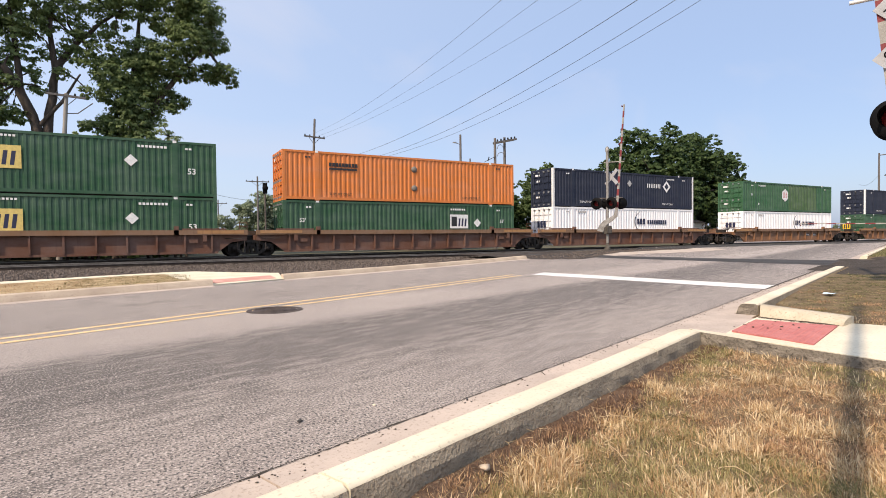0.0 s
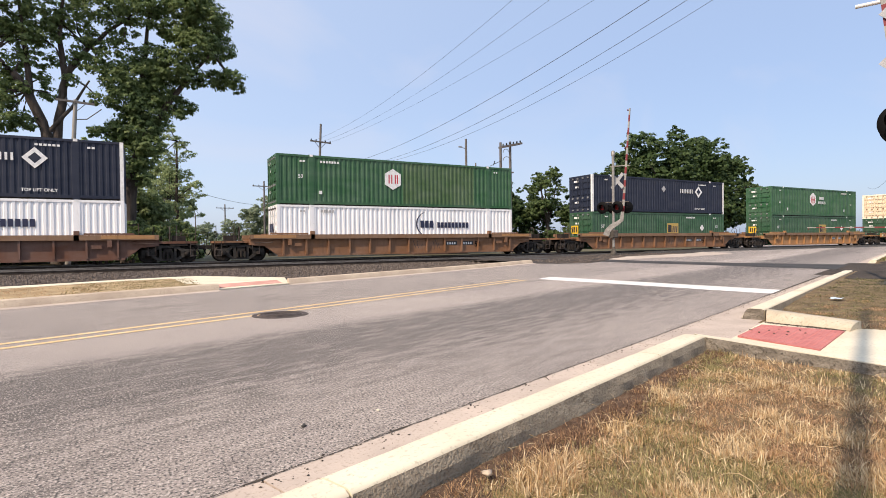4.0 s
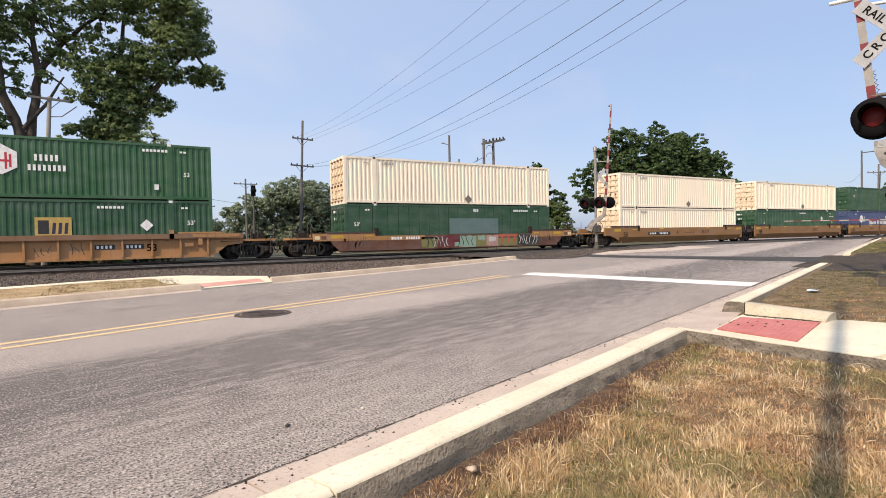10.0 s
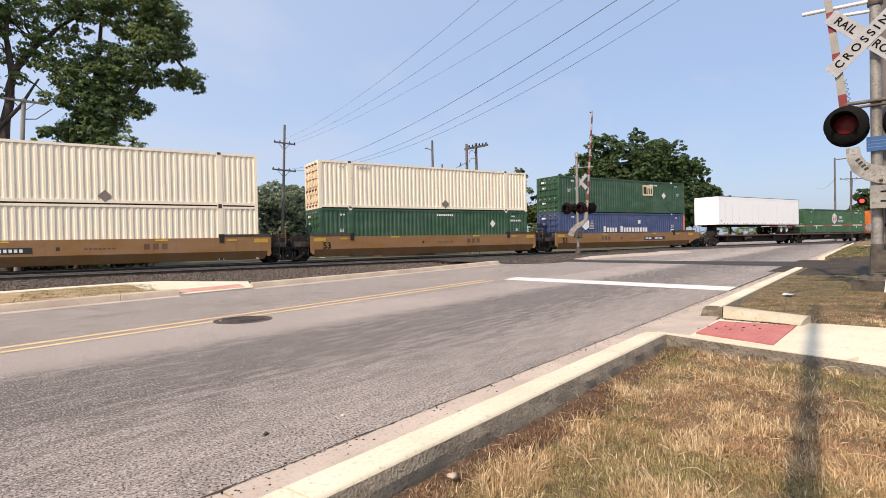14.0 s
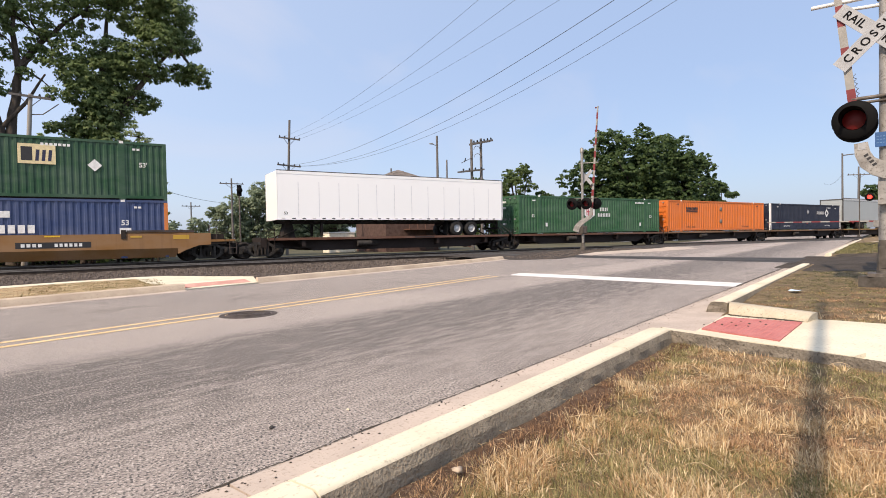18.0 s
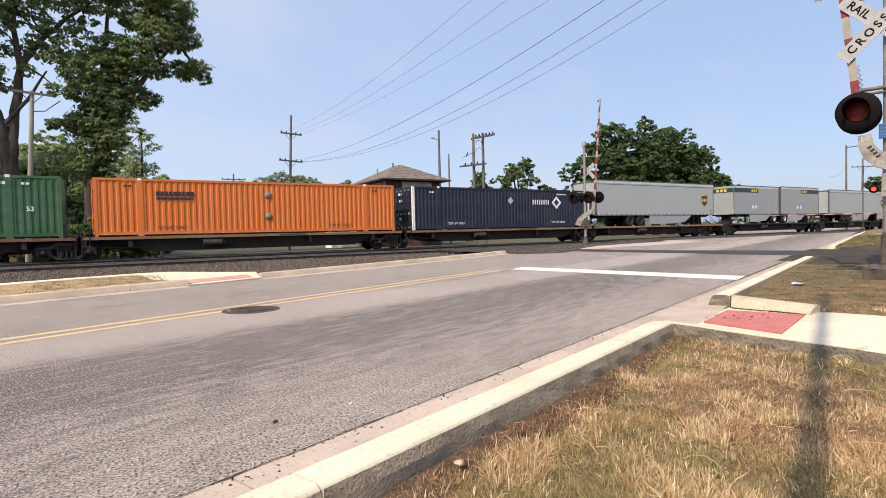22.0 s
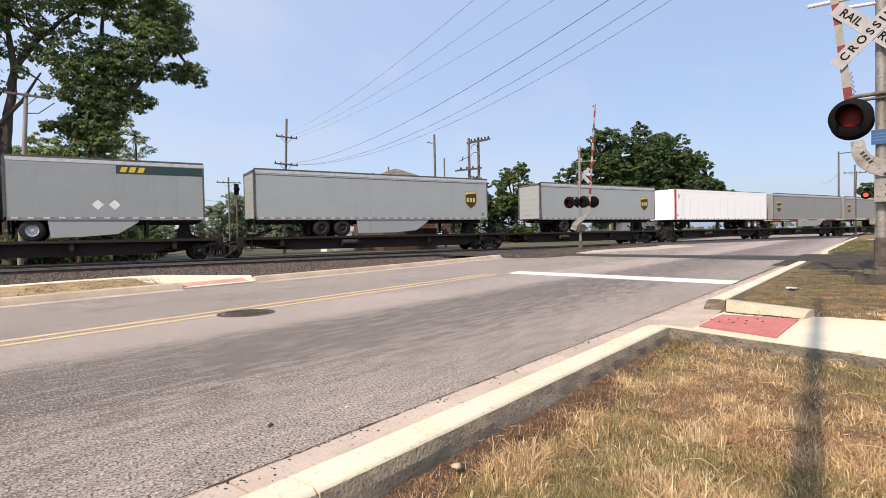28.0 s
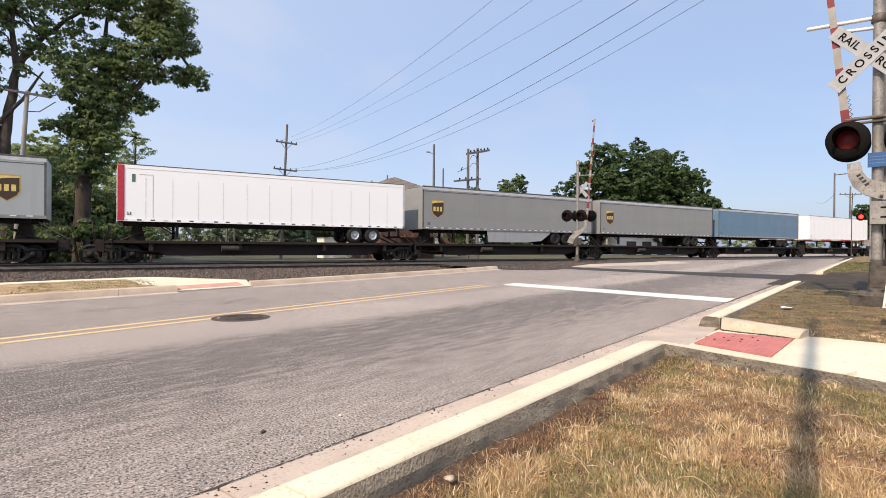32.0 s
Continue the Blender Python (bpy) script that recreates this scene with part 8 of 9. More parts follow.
def build_tower():
    x0, x1, y0, y1 = 22.05, 27.9, 46.0, 53.2
    zs, ze = 3.85, 6.1
    t = thing("signal_tower", "two-storey brick railway tower with a hipped shingle roof and boarded windows", "tower", "", pose(0, 0, 0))
    part("brick_wall", Geo().box(x0, x1, y0, y1, -0.2, zs), M["brick"], t, "dark red brick lower storey")
    part("sill_course", Geo().box(x0 - 0.1, x1 + 0.1, y0 - 0.1, y1 + 0.1, zs - 0.12, zs + 0.03), M["brick"], t)
    part("upper_wall", Geo().box(x0 + 0.05, x1 - 0.05, y0 + 0.05, y1 - 0.05, zs, ze), M["siding"], t, "dark brown sided upper storey")
    # courses of lapped boards on the upper storey
    for k in range(9):
        z = zs + 0.06 + 0.24 * k
        part("lap_board", Geo().box(x0 + 0.035, x1 - 0.035, y0 + 0.02, y0 + 0.05, z, z + 0.2), M["siding"], t)
        part("lap_board", Geo().box(x0 + 0.02, x0 + 0.05, y0 + 0.06, y1 - 0.06, z, z + 0.2), M["siding"], t)
    w = part("window", Geo().box(x0 + 1.5, x0 + 4.85, y0 - 0.03, y0 + 0.06, zs + 0.1, ze - 0.02), M["siding"], t)
    part("board", Geo().box(x0 + 1.55, x0 + 4.8, y0 - 0.06, y0 - 0.02, ze - 0.92, ze - 0.1), M["board"], w, "pale grey board over the window head")
    for a, b in ((1.62, 2.5), (2.62, 3.62), (3.75, 4.72)):
        part("frame", Geo().box(x0 + a - 0.07, x0 + b + 0.07, y0 - 0.045, y0 - 0.02, zs + 0.14, ze - 0.94), M["board"], w)
        part("pane", Geo().box(x0 + a, x0 + b, y0 - 0.055, y0 - 0.03, zs + 0.2, ze - 1.0), M["glass_dark"], w)
    part("blind", Geo().box(x0 + 3.8, x0 + 4.66, y0 - 0.06, y0 - 0.05, zs + 0.25, ze - 1.02), M["board"], w, "pale blind behind the pane")
    part("air_conditioner", Geo().bbox(x0 + 2.75, x0 + 3.55, y0 - 0.45, y0, zs + 0.2, zs + 0.72, 0.03), M["board"], w)
    part("sill", Geo().box(x0 + 1.3, x0 + 5.0, y0 - 0.14, y0, zs + 0.03, zs + 0.12), M["siding"], w)
    for ya, yb in ((0.25, 3.3), (3.9, 5.2), (5.7, 6.9)):
        w = part("window", Geo().box(x0 - 0.03, x0 + 0.06, y0 + ya, y0 + yb, zs + 0.1, ze - 0.05), M["board"], t, "pale boarded side window")
        if ya < 1:
            part("pane", Geo().box(x0 - 0.05, x0 - 0.02, y0 + ya + 0.2, y0 + ya + 1.5, zs + 0.15, zs + 1.2), M["glass_dark"], w)
    # courses of brick and the lower opening
    part("door", Geo().box(x0 + 4.3, x0 + 5.2, y0 - 0.04, y0 + 0.02, 0.0, 2.05), M["siding"], t)
    part("downpipe", Geo().tube([(x1 - 0.1, y0 - 0.08, 0), (x1 - 0.1, y0 - 0.08, 4), (x1 - 0.1, y0 - 0.08, ze)], 0.05, 6), M["galv"], t)
    part("panel_box", Geo().box(x0 + 0.05, x0 + 0.55, y0 - 0.15, y0, 3.05, 3.78), M["sign_white"], t)
    part("platform", Geo().box(x0 + 1.9, x1 + 0.3, y0 - 1.3, y0, 1.9, 2.0), M["car_brown"], t)
    g = Geo()
    for k in range(6):
        g.tube([(x0 + 1.9 + k * 0.85, y0 - 1.25, 2.0), (x0 + 1.9 + k * 0.85, y0 - 1.25, 3.0)], 0.03, 5)
    g.tube([(x0 + 1.9, y0 - 1.25, 3.0), (x1 + 0.3, y0 - 1.25, 3.0)], 0.03, 5)
    part("railing", g, M["car_brown"], t)
    # outside stair of brown boards from the platform to the ground
    for y in (y0 - 1.25, y0 - 0.35):
        part("stair_stringer", Geo().prism([(x1 + 0.3, 1.72), (x1 + 0.3, 2.0), (x1 + 3.1, 0.1), (x1 + 2.7, 0.1)], y - 0.03, y + 0.03, "y"), M["car_brown"], t)
        part("stair_rail", Geo().tube([(x1 + 0.35, y, 3.0), (x1 + 3.0, y, 1.1)], 0.03, 5), M["car_brown"], t)
        for k in range(4):
            f = k / 3
            part("stair_post", Geo().tube([(x1 + 0.35 + 2.6 * f, y, 1.95 - 1.8 * f), (x1 + 0.35 + 2.6 * f, y, 2.98 - 1.85 * f)], 0.025, 5), M["car_brown"], t)
    for k in range(9):
        f = (k + 0.5) / 9
        part("stair_tread", Geo().box(x1 + 0.2 + 2.7 * f, x1 + 0.48 + 2.7 * f, y0 - 1.25, y0 - 0.35, 1.92 - 1.85 * f, 1.96 - 1.85 * f), M["car_brown"], t)
    # roof: hipped, with eaves and courses of shingle
    o = 0.8
    cx, cy = (x0 + x1) / 2, (y0 + y1) / 2
    cy0, cy1 = cy - 0.6, cy + 0.6
    E = [(x0 - o, y0 - o), (x1 + o, y0 - o), (x1 + o, y1 + o), (x0 - o, y1 + o)]
    n = 9
    rf = part("roof", Geo().prism(E, ze + 0.02, ze + 0.14, "z"), M["siding"], t, "hipped roof of brown shingles")
    for k in range(n):
        f0, f1 = k / n, (k + 1.15) / n
        def ringp(f, lift):
            f = min(f, 0.995)
            return [(E[i][0] + (cx - E[i][0]) * f, E[i][1] + ((cy0 if i in (0, 1) else cy1) - E[i][1]) * f, ze + 0.14 + 1.82 * f + lift) for i in range(4)]
        a, b = ringp(f0, 0.03), ringp(f1, 0.0)
        for i in range(4):
            j = (i + 1) % 4
            p, q, r2, s2 = a[i], a[j], b[j], b[i]
            part("shingle_course", Geo().add([p, q, r2, s2, (p[0], p[1], p[2] - 0.035), (q[0], q[1], q[2] - 0.035)], [(0, 1, 2, 3), (4, 5, 1, 0)]), M["shingle"], rf)
    part("vent_pipe", Geo().tube([(x0 + 0.7, cy, ze + 0.5), (x0 + 0.7, cy, ze + 1.5)], 0.08, 8), M["galv"], t)
    part("vent_pipe", Geo().tube([(x0 + 2.2, cy - 0.5, ze + 1), (x0 + 2.2, cy - 0.5, ze + 2.1)], 0.07, 8), M["iron"], t)


def build_yard():
    """Low sheds, a fence and a pale shed wall seen under and between the cars."""
    b = thing("shed", "pale low metal shed beyond the tracks", "shed", at=pose(17.95, 50, -0.16))
    part("wall", Geo().bbox(0, 2.6, 0, 1.9, 0, 1.92, 0.02), M["c_cream"], b)
    part("roof", Geo().prism([(-0.06, 1.92), (2.66, 1.92), (2.66, 1.98), (1.3, 2.04), (-0.06, 1.98)], -0.1, 2.0, "y"), M["sign_white"], b)
    d = part("door", Geo().bbox(1.5, 2.35, -0.03, 0.0, 0.1, 1.82, 0.01), M["c_cream"], b)
    part("handle", Geo().box(1.58, 1.62, -0.06, -0.03, 0.95, 1.1), M["iron"], d)
    h = thing("house", "small white gabled house far beyond the tracks", "house", at=pose(53, 88, -0.16))
    part("wall", Geo().box(0, 7, 0, 7, 0, 3.4), M["sign_white"], h)
    part("roof", Geo().prism([(-0.5, 3.3), (7.5, 3.3), (3.5, 6.0)], -0.4, 7.4, "y"), M["shingle"], h, "grey shingle gable roof")
    for x in (1.2, 5.4):
        w = part("window", Geo().box(x, x + 1.2, -0.06, 0.02, 1.4, 2.8), M["sign_white"], h)
        part("pane", Geo().box(x + 0.1, x + 1.1, -0.08, -0.05, 1.5, 2.7), M["glass_dark"], w)
    n = thing("garage", "low white building beyond the crossing", "building", at=pose(72, 60, -0.16))
    part("wall", Geo().box(0, 14, 0, 6, 0, 3.2), M["sign_white"], n)
    part("roof", Geo().prism([(-0.4, 3.2), (14.4, 3.2), (7, 4.6)], -0.4, 6.4, "y"), M["shingle"], n)
    for x in (2.0, 6.0, 10.0):
        part("door", Geo().box(x, x + 2.4, -0.06, 0.0, 0, 2.3), M["siding"], n)


# ---- the verge, ramp and small things ----
def quad_slab(pts, top, thick):
    """A slab with a level or sloping top through pts (x, y, z)."""
    n = len(pts)
    vs = [tuple(p) for p in pts] + [(p[0], p[1], p[2] - thick) for p in pts]
    return Geo().add(vs, [tuple(range(n))] + [(i, i + n, (i + 1) % n + n, (i + 1) % n) for i in range(n)])


def build_ramp():
    A, B = kerb_at(4.98, 0.66, 0.014), kerb_at(7.12, 0.66, 0.014)
    # red textured pad set in the ramp
    p1, p2, p3, p4 = Vector((5.61, 3.6, 0.024)), Vector((5.37, 2.7, 0.058)), Vector((6.6, 3.08, 0.058)), Vector((6.53, 3.9, 0.024))
    walk_1 = quad_slab([(A.x, A.y, 0.016), (5.0, 2.52, 0.062), (6.98, 3.0, 0.062), (6.9, 3.5, 0.045), (B.x, B.y, 0.016)][::1], 0, 0.3)
    structure("ramp", walk_1, M["concrete"], "cream concrete kerb ramp leading up to the path", "ramp")
    pad = tagged(new("tactile_pad"), "faded red textured pad at the kerb ramp", "pad", kind="structure")
    part("slab", quad_slab([p + Vector((0, 0, 0.012)) for p in (p1, p2, p3, p4)], 0, 0.03), M["red_pad"], pad)
    dome = Geo().lathe([(0.012, 0.0), (0.009, 0.004), (0.0, 0.005)], (0, 0, 0), (0, 0, 1), 6).mesh("dome", M["red_pad"])
    for i in range(15):
        for j in range(14):
            f, g2 = (i + 0.5) / 15, (j + 0.5) / 14
            q = p1.lerp(p4, f).lerp(p2.lerp(p3, f), g2)
            o = part("dome", dome, None, pad)
            o.location = q + Vector((0, 0, 0.012))
    # path slabs running away from the road
    xs = [(4.92, 2.52), (4.9, 1.2), (4.79, -0.3), (4.66, -1.9), (4.5, -4.5)]
    xe = [(6.98, 3.0), (7.0, 1.4), (6.95, -0.2), (6.9, -1.8), (6.8, -4.5)]
    path = tagged(new("path"), "cream concrete footpath slabs", "path", kind="structure")
    for i in range(4):
        (a, b), (c, d) = xs[i], xs[i + 1]
        (e, f), (g2, h) = xe[i], xe[i + 1]
        part("slab", quad_slab([(a, b - 0.008, 0.12 if i else 0.066), (c, d + 0.008, 0.12), (g2, h + 0.008, 0.125), (e, f - 0.008, 0.125 if i else 0.066)], 0, 0.32), M["concrete"], path)
    # rough side of the ramp towards the verge
    vs = []
    P, Q = kerb_at(4.85, 0.63, 0), Vector((4.885, 1.95, 0))
    line = [P.lerp(Q, k / 22) for k in range(23)] + [Q.lerp(Vector((4.872, 1.2, 0)), k / 10) for k in range(1, 11)] + [Vector((4.872, 1.2, 0)).lerp(Vector((4.46, -4.4, 0)), k / 20) for k in range(1, 21)]
    for i, p in enumerate(line):
        top = 0.135 - 0.01 * smooth01(i / 12)
        for j, z in enumerate((top - 0.004, top * 0.5, -0.1)):
            q = 0.015 * noise.noise((i * 0.5, j, 4.0)) if j else 0.0
            vs.append((p.x - 0.012 * j + q - 0.004, p.y, z))
    n = len(line)
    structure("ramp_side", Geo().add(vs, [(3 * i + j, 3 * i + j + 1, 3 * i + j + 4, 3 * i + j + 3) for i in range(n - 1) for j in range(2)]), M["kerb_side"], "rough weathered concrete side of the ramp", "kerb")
    # narrow kerb between the ramp and the verge, flush with the path at its inner end
    k0, k1, k2, k3 = kerb_at(4.85, 0.625, 0.132), Vector((4.895, 1.95, 0.124)), Vector((5.1, 1.95, 0.124)), kerb_at(5.06, 0.47, 0.12)
    structure("ramp_edge", quad_slab([tuple(k) for k in (k0, k1, k2, k3)], 0, 0.3), M["concrete"], "narrow cream concrete kerb between the ramp and the verge", "kerb")
    # rolled kerb along the far side of the ramp, running out into the path
    rows = []
    for f in (0.0, 0.25, 0.5, 0.75, 1.0):
        foot = Vector((6.87, 4.05, 0.025)).lerp(Vector((6.66, 3.06, 0.062)), f)
        lip = Vector((7.05, 4.14, 0.15)).lerp(Vector((6.93, 3.1, 0.135)), f)
        rows.append([foot - Vector((0, 0, 0.1)), foot, foot.lerp(lip, 0.3) + Vector((0, 0, 0.055 * (1 - 0.6 * f))), foot.lerp(lip, 0.62) + Vector((0, 0, 0.045 * (1 - 0.6 * f))), lip, lip + Vector((0.1, 0.02, -0.004)), lip + Vector((0.12, 0.02, -0.2))])
    m = len(rows[0])
    rk = Geo().add([p for row in rows for p in row], [(i * m + j, i * m + j + 1, (i + 1) * m + j + 1, (i + 1) * m + j) for i in range(4) for j in range(m - 1)], True)
    rk.add(rows[0], [tuple(range(m))]).add(rows[-1], [tuple(range(m - 1, -1, -1))])
    structure("ramp_kerb", rk, M["concrete_dull"], "rolled cream concrete kerb beside the ramp", "kerb")


def build_far_verge():
    z = 0.1
    g = quad_slab([(-30, far_edge(-30) + 0.3, z), (1.6, far_edge(1.6) + 0.3, z), (1.0, 14.45, z), (0.75, 16.9, z), (-0.79, 16.4, z), (-2.06, 15.6, z), (-30, 3.9, z)], 0, 0.26)
    structure("far_verge", g, M["verge_dry"], "dry patchy verge across the road", "verge")
    g = quad_slab([(1.0, 14.45, 0.106), (1.62, far_edge(1.62) + 0.02, 0.03), (3.35, far_edge(3.35) + 0.02, 0.03), (3.5, 15.3, 0.106), (2.6, 16.3, 0.106), (1.6, 17.6, 0.106), (0.75, 17.7, 0.106), (-0.79, 17.1, 0.106), (-2.06, 16.45, 0.106), (-30, 4.7, 0.106), (-30, 3.9, 0.106), (-2.06, 15.6, 0.106), (-0.79, 16.4, 0.106), (0.75, 16.9, 0.106)], 0, 0.26)
    structure("far_path", g, M["concrete"], "cream concrete footpath across the road", "path")
    g = quad_slab([(1.68, far_edge(1.68) + 0.2, 0.046), (3.2, far_edge(3.2) + 0.2, 0.046), (3.15, far_edge(3.15) + 0.75, 0.09), (1.56, far_edge(1.56) + 0.75, 0.09)], 0, 0.06)
    structure("far_pad", g, M["far_pad"], "faded red textured pad at the far kerb ramp", "pad")


def build_small_things():
    m = thing("manhole_cover", "dark cast iron manhole cover set in the road", "manhole cover", at=pose(1.93, 8.2, 0.0))
    part("ring", Geo().lathe([(0.32, 0.004), (0.33, 0.008), (0.39, 0.008), (0.4, 0.0)], (0, 0, 0), (0, 0, 1), 36), M["manhole_iron"], m)
    part("lid", Geo().lathe([(0.0, 0.008), (0.3, 0.008), (0.315, 0.0)], (0, 0, 0), (0, 0, 1), 36), M["manhole_iron"], m)
    for k in range(5):
        r = 0.05 + 0.055 * k
        part("lid_rib", Geo().lathe([(r, 0.008), (r, 0.013), (r + 0.02, 0.013), (r + 0.02, 0.008)], (0, 0, 0), (0, 0, 1), 28), M["manhole_iron"], m)
    rnd = random.Random(8)
    # crumbs of asphalt and twigs lying along the gutter and the ramp mouth
    def crumb(x, y, z, r, mat, name, label, cat, grp):
        n = 7
        prof = [(0.0, -r * 0.4), (r * 0.8, -r * 0.2), (r, r * 0.15), (r * 0.55, r * 0.5), (0.0, r * 0.55)]
        g = Geo().lathe(prof, (0, 0, 0), (0, 0, 1), n)
        g.v = [(a * rnd.uniform(0.7, 1.3), b * rnd.uniform(0.7, 1.3), c * rnd.uniform(0.8, 1.2)) for a, b, c in g.v]
        o = tagged(part(name, g, mat), label, cat, grp)
        o.matrix_world = pose(x, y, z + r * 0.35, 0, 0, rnd.uniform(0, 360))
        return o
    for k in range(46):
        s = rnd.choice((rnd.uniform(0.4, 5.2), rnd.uniform(4.6, 9.5), rnd.uniform(5.2, 7.0)))
        d = rnd.gauss(0.08, 0.1)
        p = kerb_at(s, abs(d), 0.004)
        crumb(p.x, p.y, p.z, rnd.uniform(0.003, 0.008), M["asphalt_dark"], "asphalt_crumb", "dark crumb of asphalt lying in the gutter", "debris", "asphalt crumbs in the gutter")
    crumb(1.04, 3.22, 0.0, 0.016, M["asphalt_dark"], "tar_lump", "flat dark lump of tar on the road", "debris", "")
    crumb(1.514, 3.283, 0.0, 0.012, M["concrete"], "pebble", "small pale pebble on the road", "pebble", "")
    crumb(1.55, 2.1, 0.04, 0.024, M["kerb_far"], "stone", "small cream stone in the grass", "stone", "")
    for k in range(14):
        f, g2 = rnd.random(), rnd.random()
        crumb(5.75 + 0.75 * f, 3.72 + 0.12 * f - 0.62 * g2 * g2, 0.034 + 0.026 * g2 * g2, rnd.uniform(0.006, 0.015), M["joint_dirt"], "dirt_crumb", "dark crumb of dirt on the red pad", "debris", "dirt crumbs on the pad")
    grng = np.random.default_rng(15)
    gr = Geo()
    octa = [(1, 0, 0), (0, 1, 0), (-1, 0, 0), (0, -1, 0), (0, 0, 0.8), (0, 0, -0.8)]
    tri = [(0, 1, 4), (1, 2, 4), (2, 3, 4), (3, 0, 4), (1, 0, 5), (2, 1, 5), (3, 2, 5), (0, 3, 5)]
    for _ in range(1500):
        s = grng.choice((grng.uniform(6.0, 18.4), grng.uniform(9.0, 18.4), grng.uniform(-2.0, 9.0)))
        d = abs(grng.normal(0.0, 0.05 + 0.006 * max(0.0, s - 6))) * grng.choice((1, 1, -0.6))
        if grng.random() < 0.25:
            d = 0.405 - abs(grng.normal(0, 0.03))
        p = kerb_at(s, d, 0.006 if d > 0 else 0.003)
        r = grng.uniform(0.0025, 0.009)
        gr.add([(p.x + a * r * grng.uniform(0.7, 1.3), p.y + b * r * grng.uniform(0.7, 1.3), p.z + c * r * 0.6) for a, b, c in octa], tri)
    # dirt gathered at the foot of the ramp kerb
    for _ in range(420):
        f = grng.random()
        k = abs(grng.normal(0, 0.035))
        r = grng.uniform(0.004, 0.013)
        x, y = 6.85 - 0.19 * f - k, 4.03 - 0.9 * f + grng.normal(0, 0.02)
        z = 0.024 + 0.04 * smooth01(f)
        gr.add([(x + a * r * grng.uniform(0.7, 1.3), y + b * r * grng.uniform(0.7, 1.3), z + c * r * 0.6) for a, b, c in octa], tri)
    tagged(part("gutter_grit", gr, M["joint_dirt"]), "dark grit and crumbs washed along the gutter", "grit", kind="stuff")
    w = thing("litter", "crumpled pale blue plastic wrapper on the verge", "litter", at=pose(9.3, 4.42, 0.1))
    g = Geo()
    vs = [(0.048 * (i - 2), 0.04 * (j - 1.5), 0.03 + 0.03 * noise.noise((i * 0.9, j * 0.9, 7))) for i in range(5) for j in range(4)]
    g.add(vs, [(i * 4 + j, i * 4 + j + 1, (i + 1) * 4 + j + 1, (i + 1) * 4 + j) for i in range(4) for j in range(3)])
    part("sheet", g, plain("wrapper", (0.55, 0.68, 0.75), 0.35), w)
    s = thing("yard_sign", "red and white yard sign planted in the verge", "sign", at=pose(8.5, 2.64, 0.06))
    back = -KT
    side = Vector((0, 0, 1)).cross(back).normalized()
    fm = Matrix((side, -back, Vector((0, 0, 1)))).transposed().to_4x4()
    bo = part("board", Geo().bbox(-0.3, 0.3, -0.005, 0.005, 0.12, 0.7, 0.002), M["sign_white"], s)
    bo.matrix_local = pose(0, 0, 0.11) @ fm @ pose(0, 0, 0, 0, 6, 0)
    flat = part("red_field", Geo().add([(x, -0.009, z) for x, z in rect(-0.275, 0.275, 0.145, 0.675)], [(0, 1, 2, 3)]), M["sign_red"], bo)
    flat2 = part("white_field", Geo().add([(x, -0.012, z) for x, z in rect(-0.255, 0.22, 0.19, 0.36)], [(0, 1, 2, 3)]), M["sign_white"], bo)
    tx = part("lettering", text_mesh("6", M["mark_black"], 0.18), None, bo)
    tx.matrix_local = pose(-0.19, -0.015, 0.275)
    for x in (-0.2, 0.2):
        st = part("stake", Geo().tube([(x, 0.01, -0.05), (x, 0.01, 0.3)], 0.006, 5), M["iron"], s)
        st.matrix_local = fm


build_ramp()
build_far_verge()
build_poles()
build_near_gate()
build_far_gate()
build_third_gate()
build_tower()
build_yard()
build_trees()
build_small_things()


def on_path(x, y):
    if y < 2.55:
        return 4.5 + 0.062 * (y + 4.5) - 0.02 < x < 7.02
    return 4.93 < x < 7.0 and y < 3.95


def blade_mesh(name, pts, rng, material, length, width, label):
    """Many bent grass blades, one island each, as one piece of stuff."""
    n = len(pts)
    p = np.array(pts)
    a = rng.uniform(0, 2 * np.pi, n)
    lean = np.stack([np.cos(a), np.sin(a), np.zeros(n)], 1)
    side = np.stack([-np.sin(a + rng.normal(0, 0.5, n)), np.cos(a), np.zeros(n)], 1)
    h = length * rng.uniform(0.45, 1.4, n)
    t = rng.uniform(0.3, 1.7, n) * h
    w = width * rng.uniform(0.7, 1.4, n)
    up = np.array([0, 0, 1.0])
    mid = p + lean * (t * 0.3)[:, None] + up * (h * 0.6)[:, None]
    tip = p + lean * t[:, None] + up * (h * rng.uniform(0.45, 0.95, n))[:, None]
    sw = side * w[:, None]
    v = np.stack([p - sw, p + sw, mid + sw * 0.7, mid - sw * 0.7, tip], 1).reshape(-1, 3)
    me = bpy.data.meshes.new(name)
    me.vertices.add(5 * n)
    me.vertices.foreach_set("co", v.astype(np.float32).ravel())
    base = np.arange(n)[:, None] * 5
    loops = np.concatenate([base + np.array([[0, 1, 2, 3]]), base + np.array([[3, 2, 4]])], 1).ravel()
    me.loops.add(7 * n)
    me.loops.foreach_set("vertex_index", loops.astype(np.int32))
    me.polygons.add(2 * n)
    starts = (np.arange(n)[:, None] * 7 + np.array([[0, 4]])).ravel()
    me.polygons.foreach_set("loop_start", starts.astype(np.int32))
    me.materials.append(material)
    me.update(calc_edges=True)
    return tagged(part(name, me, None), label, "grass", kind="stuff")


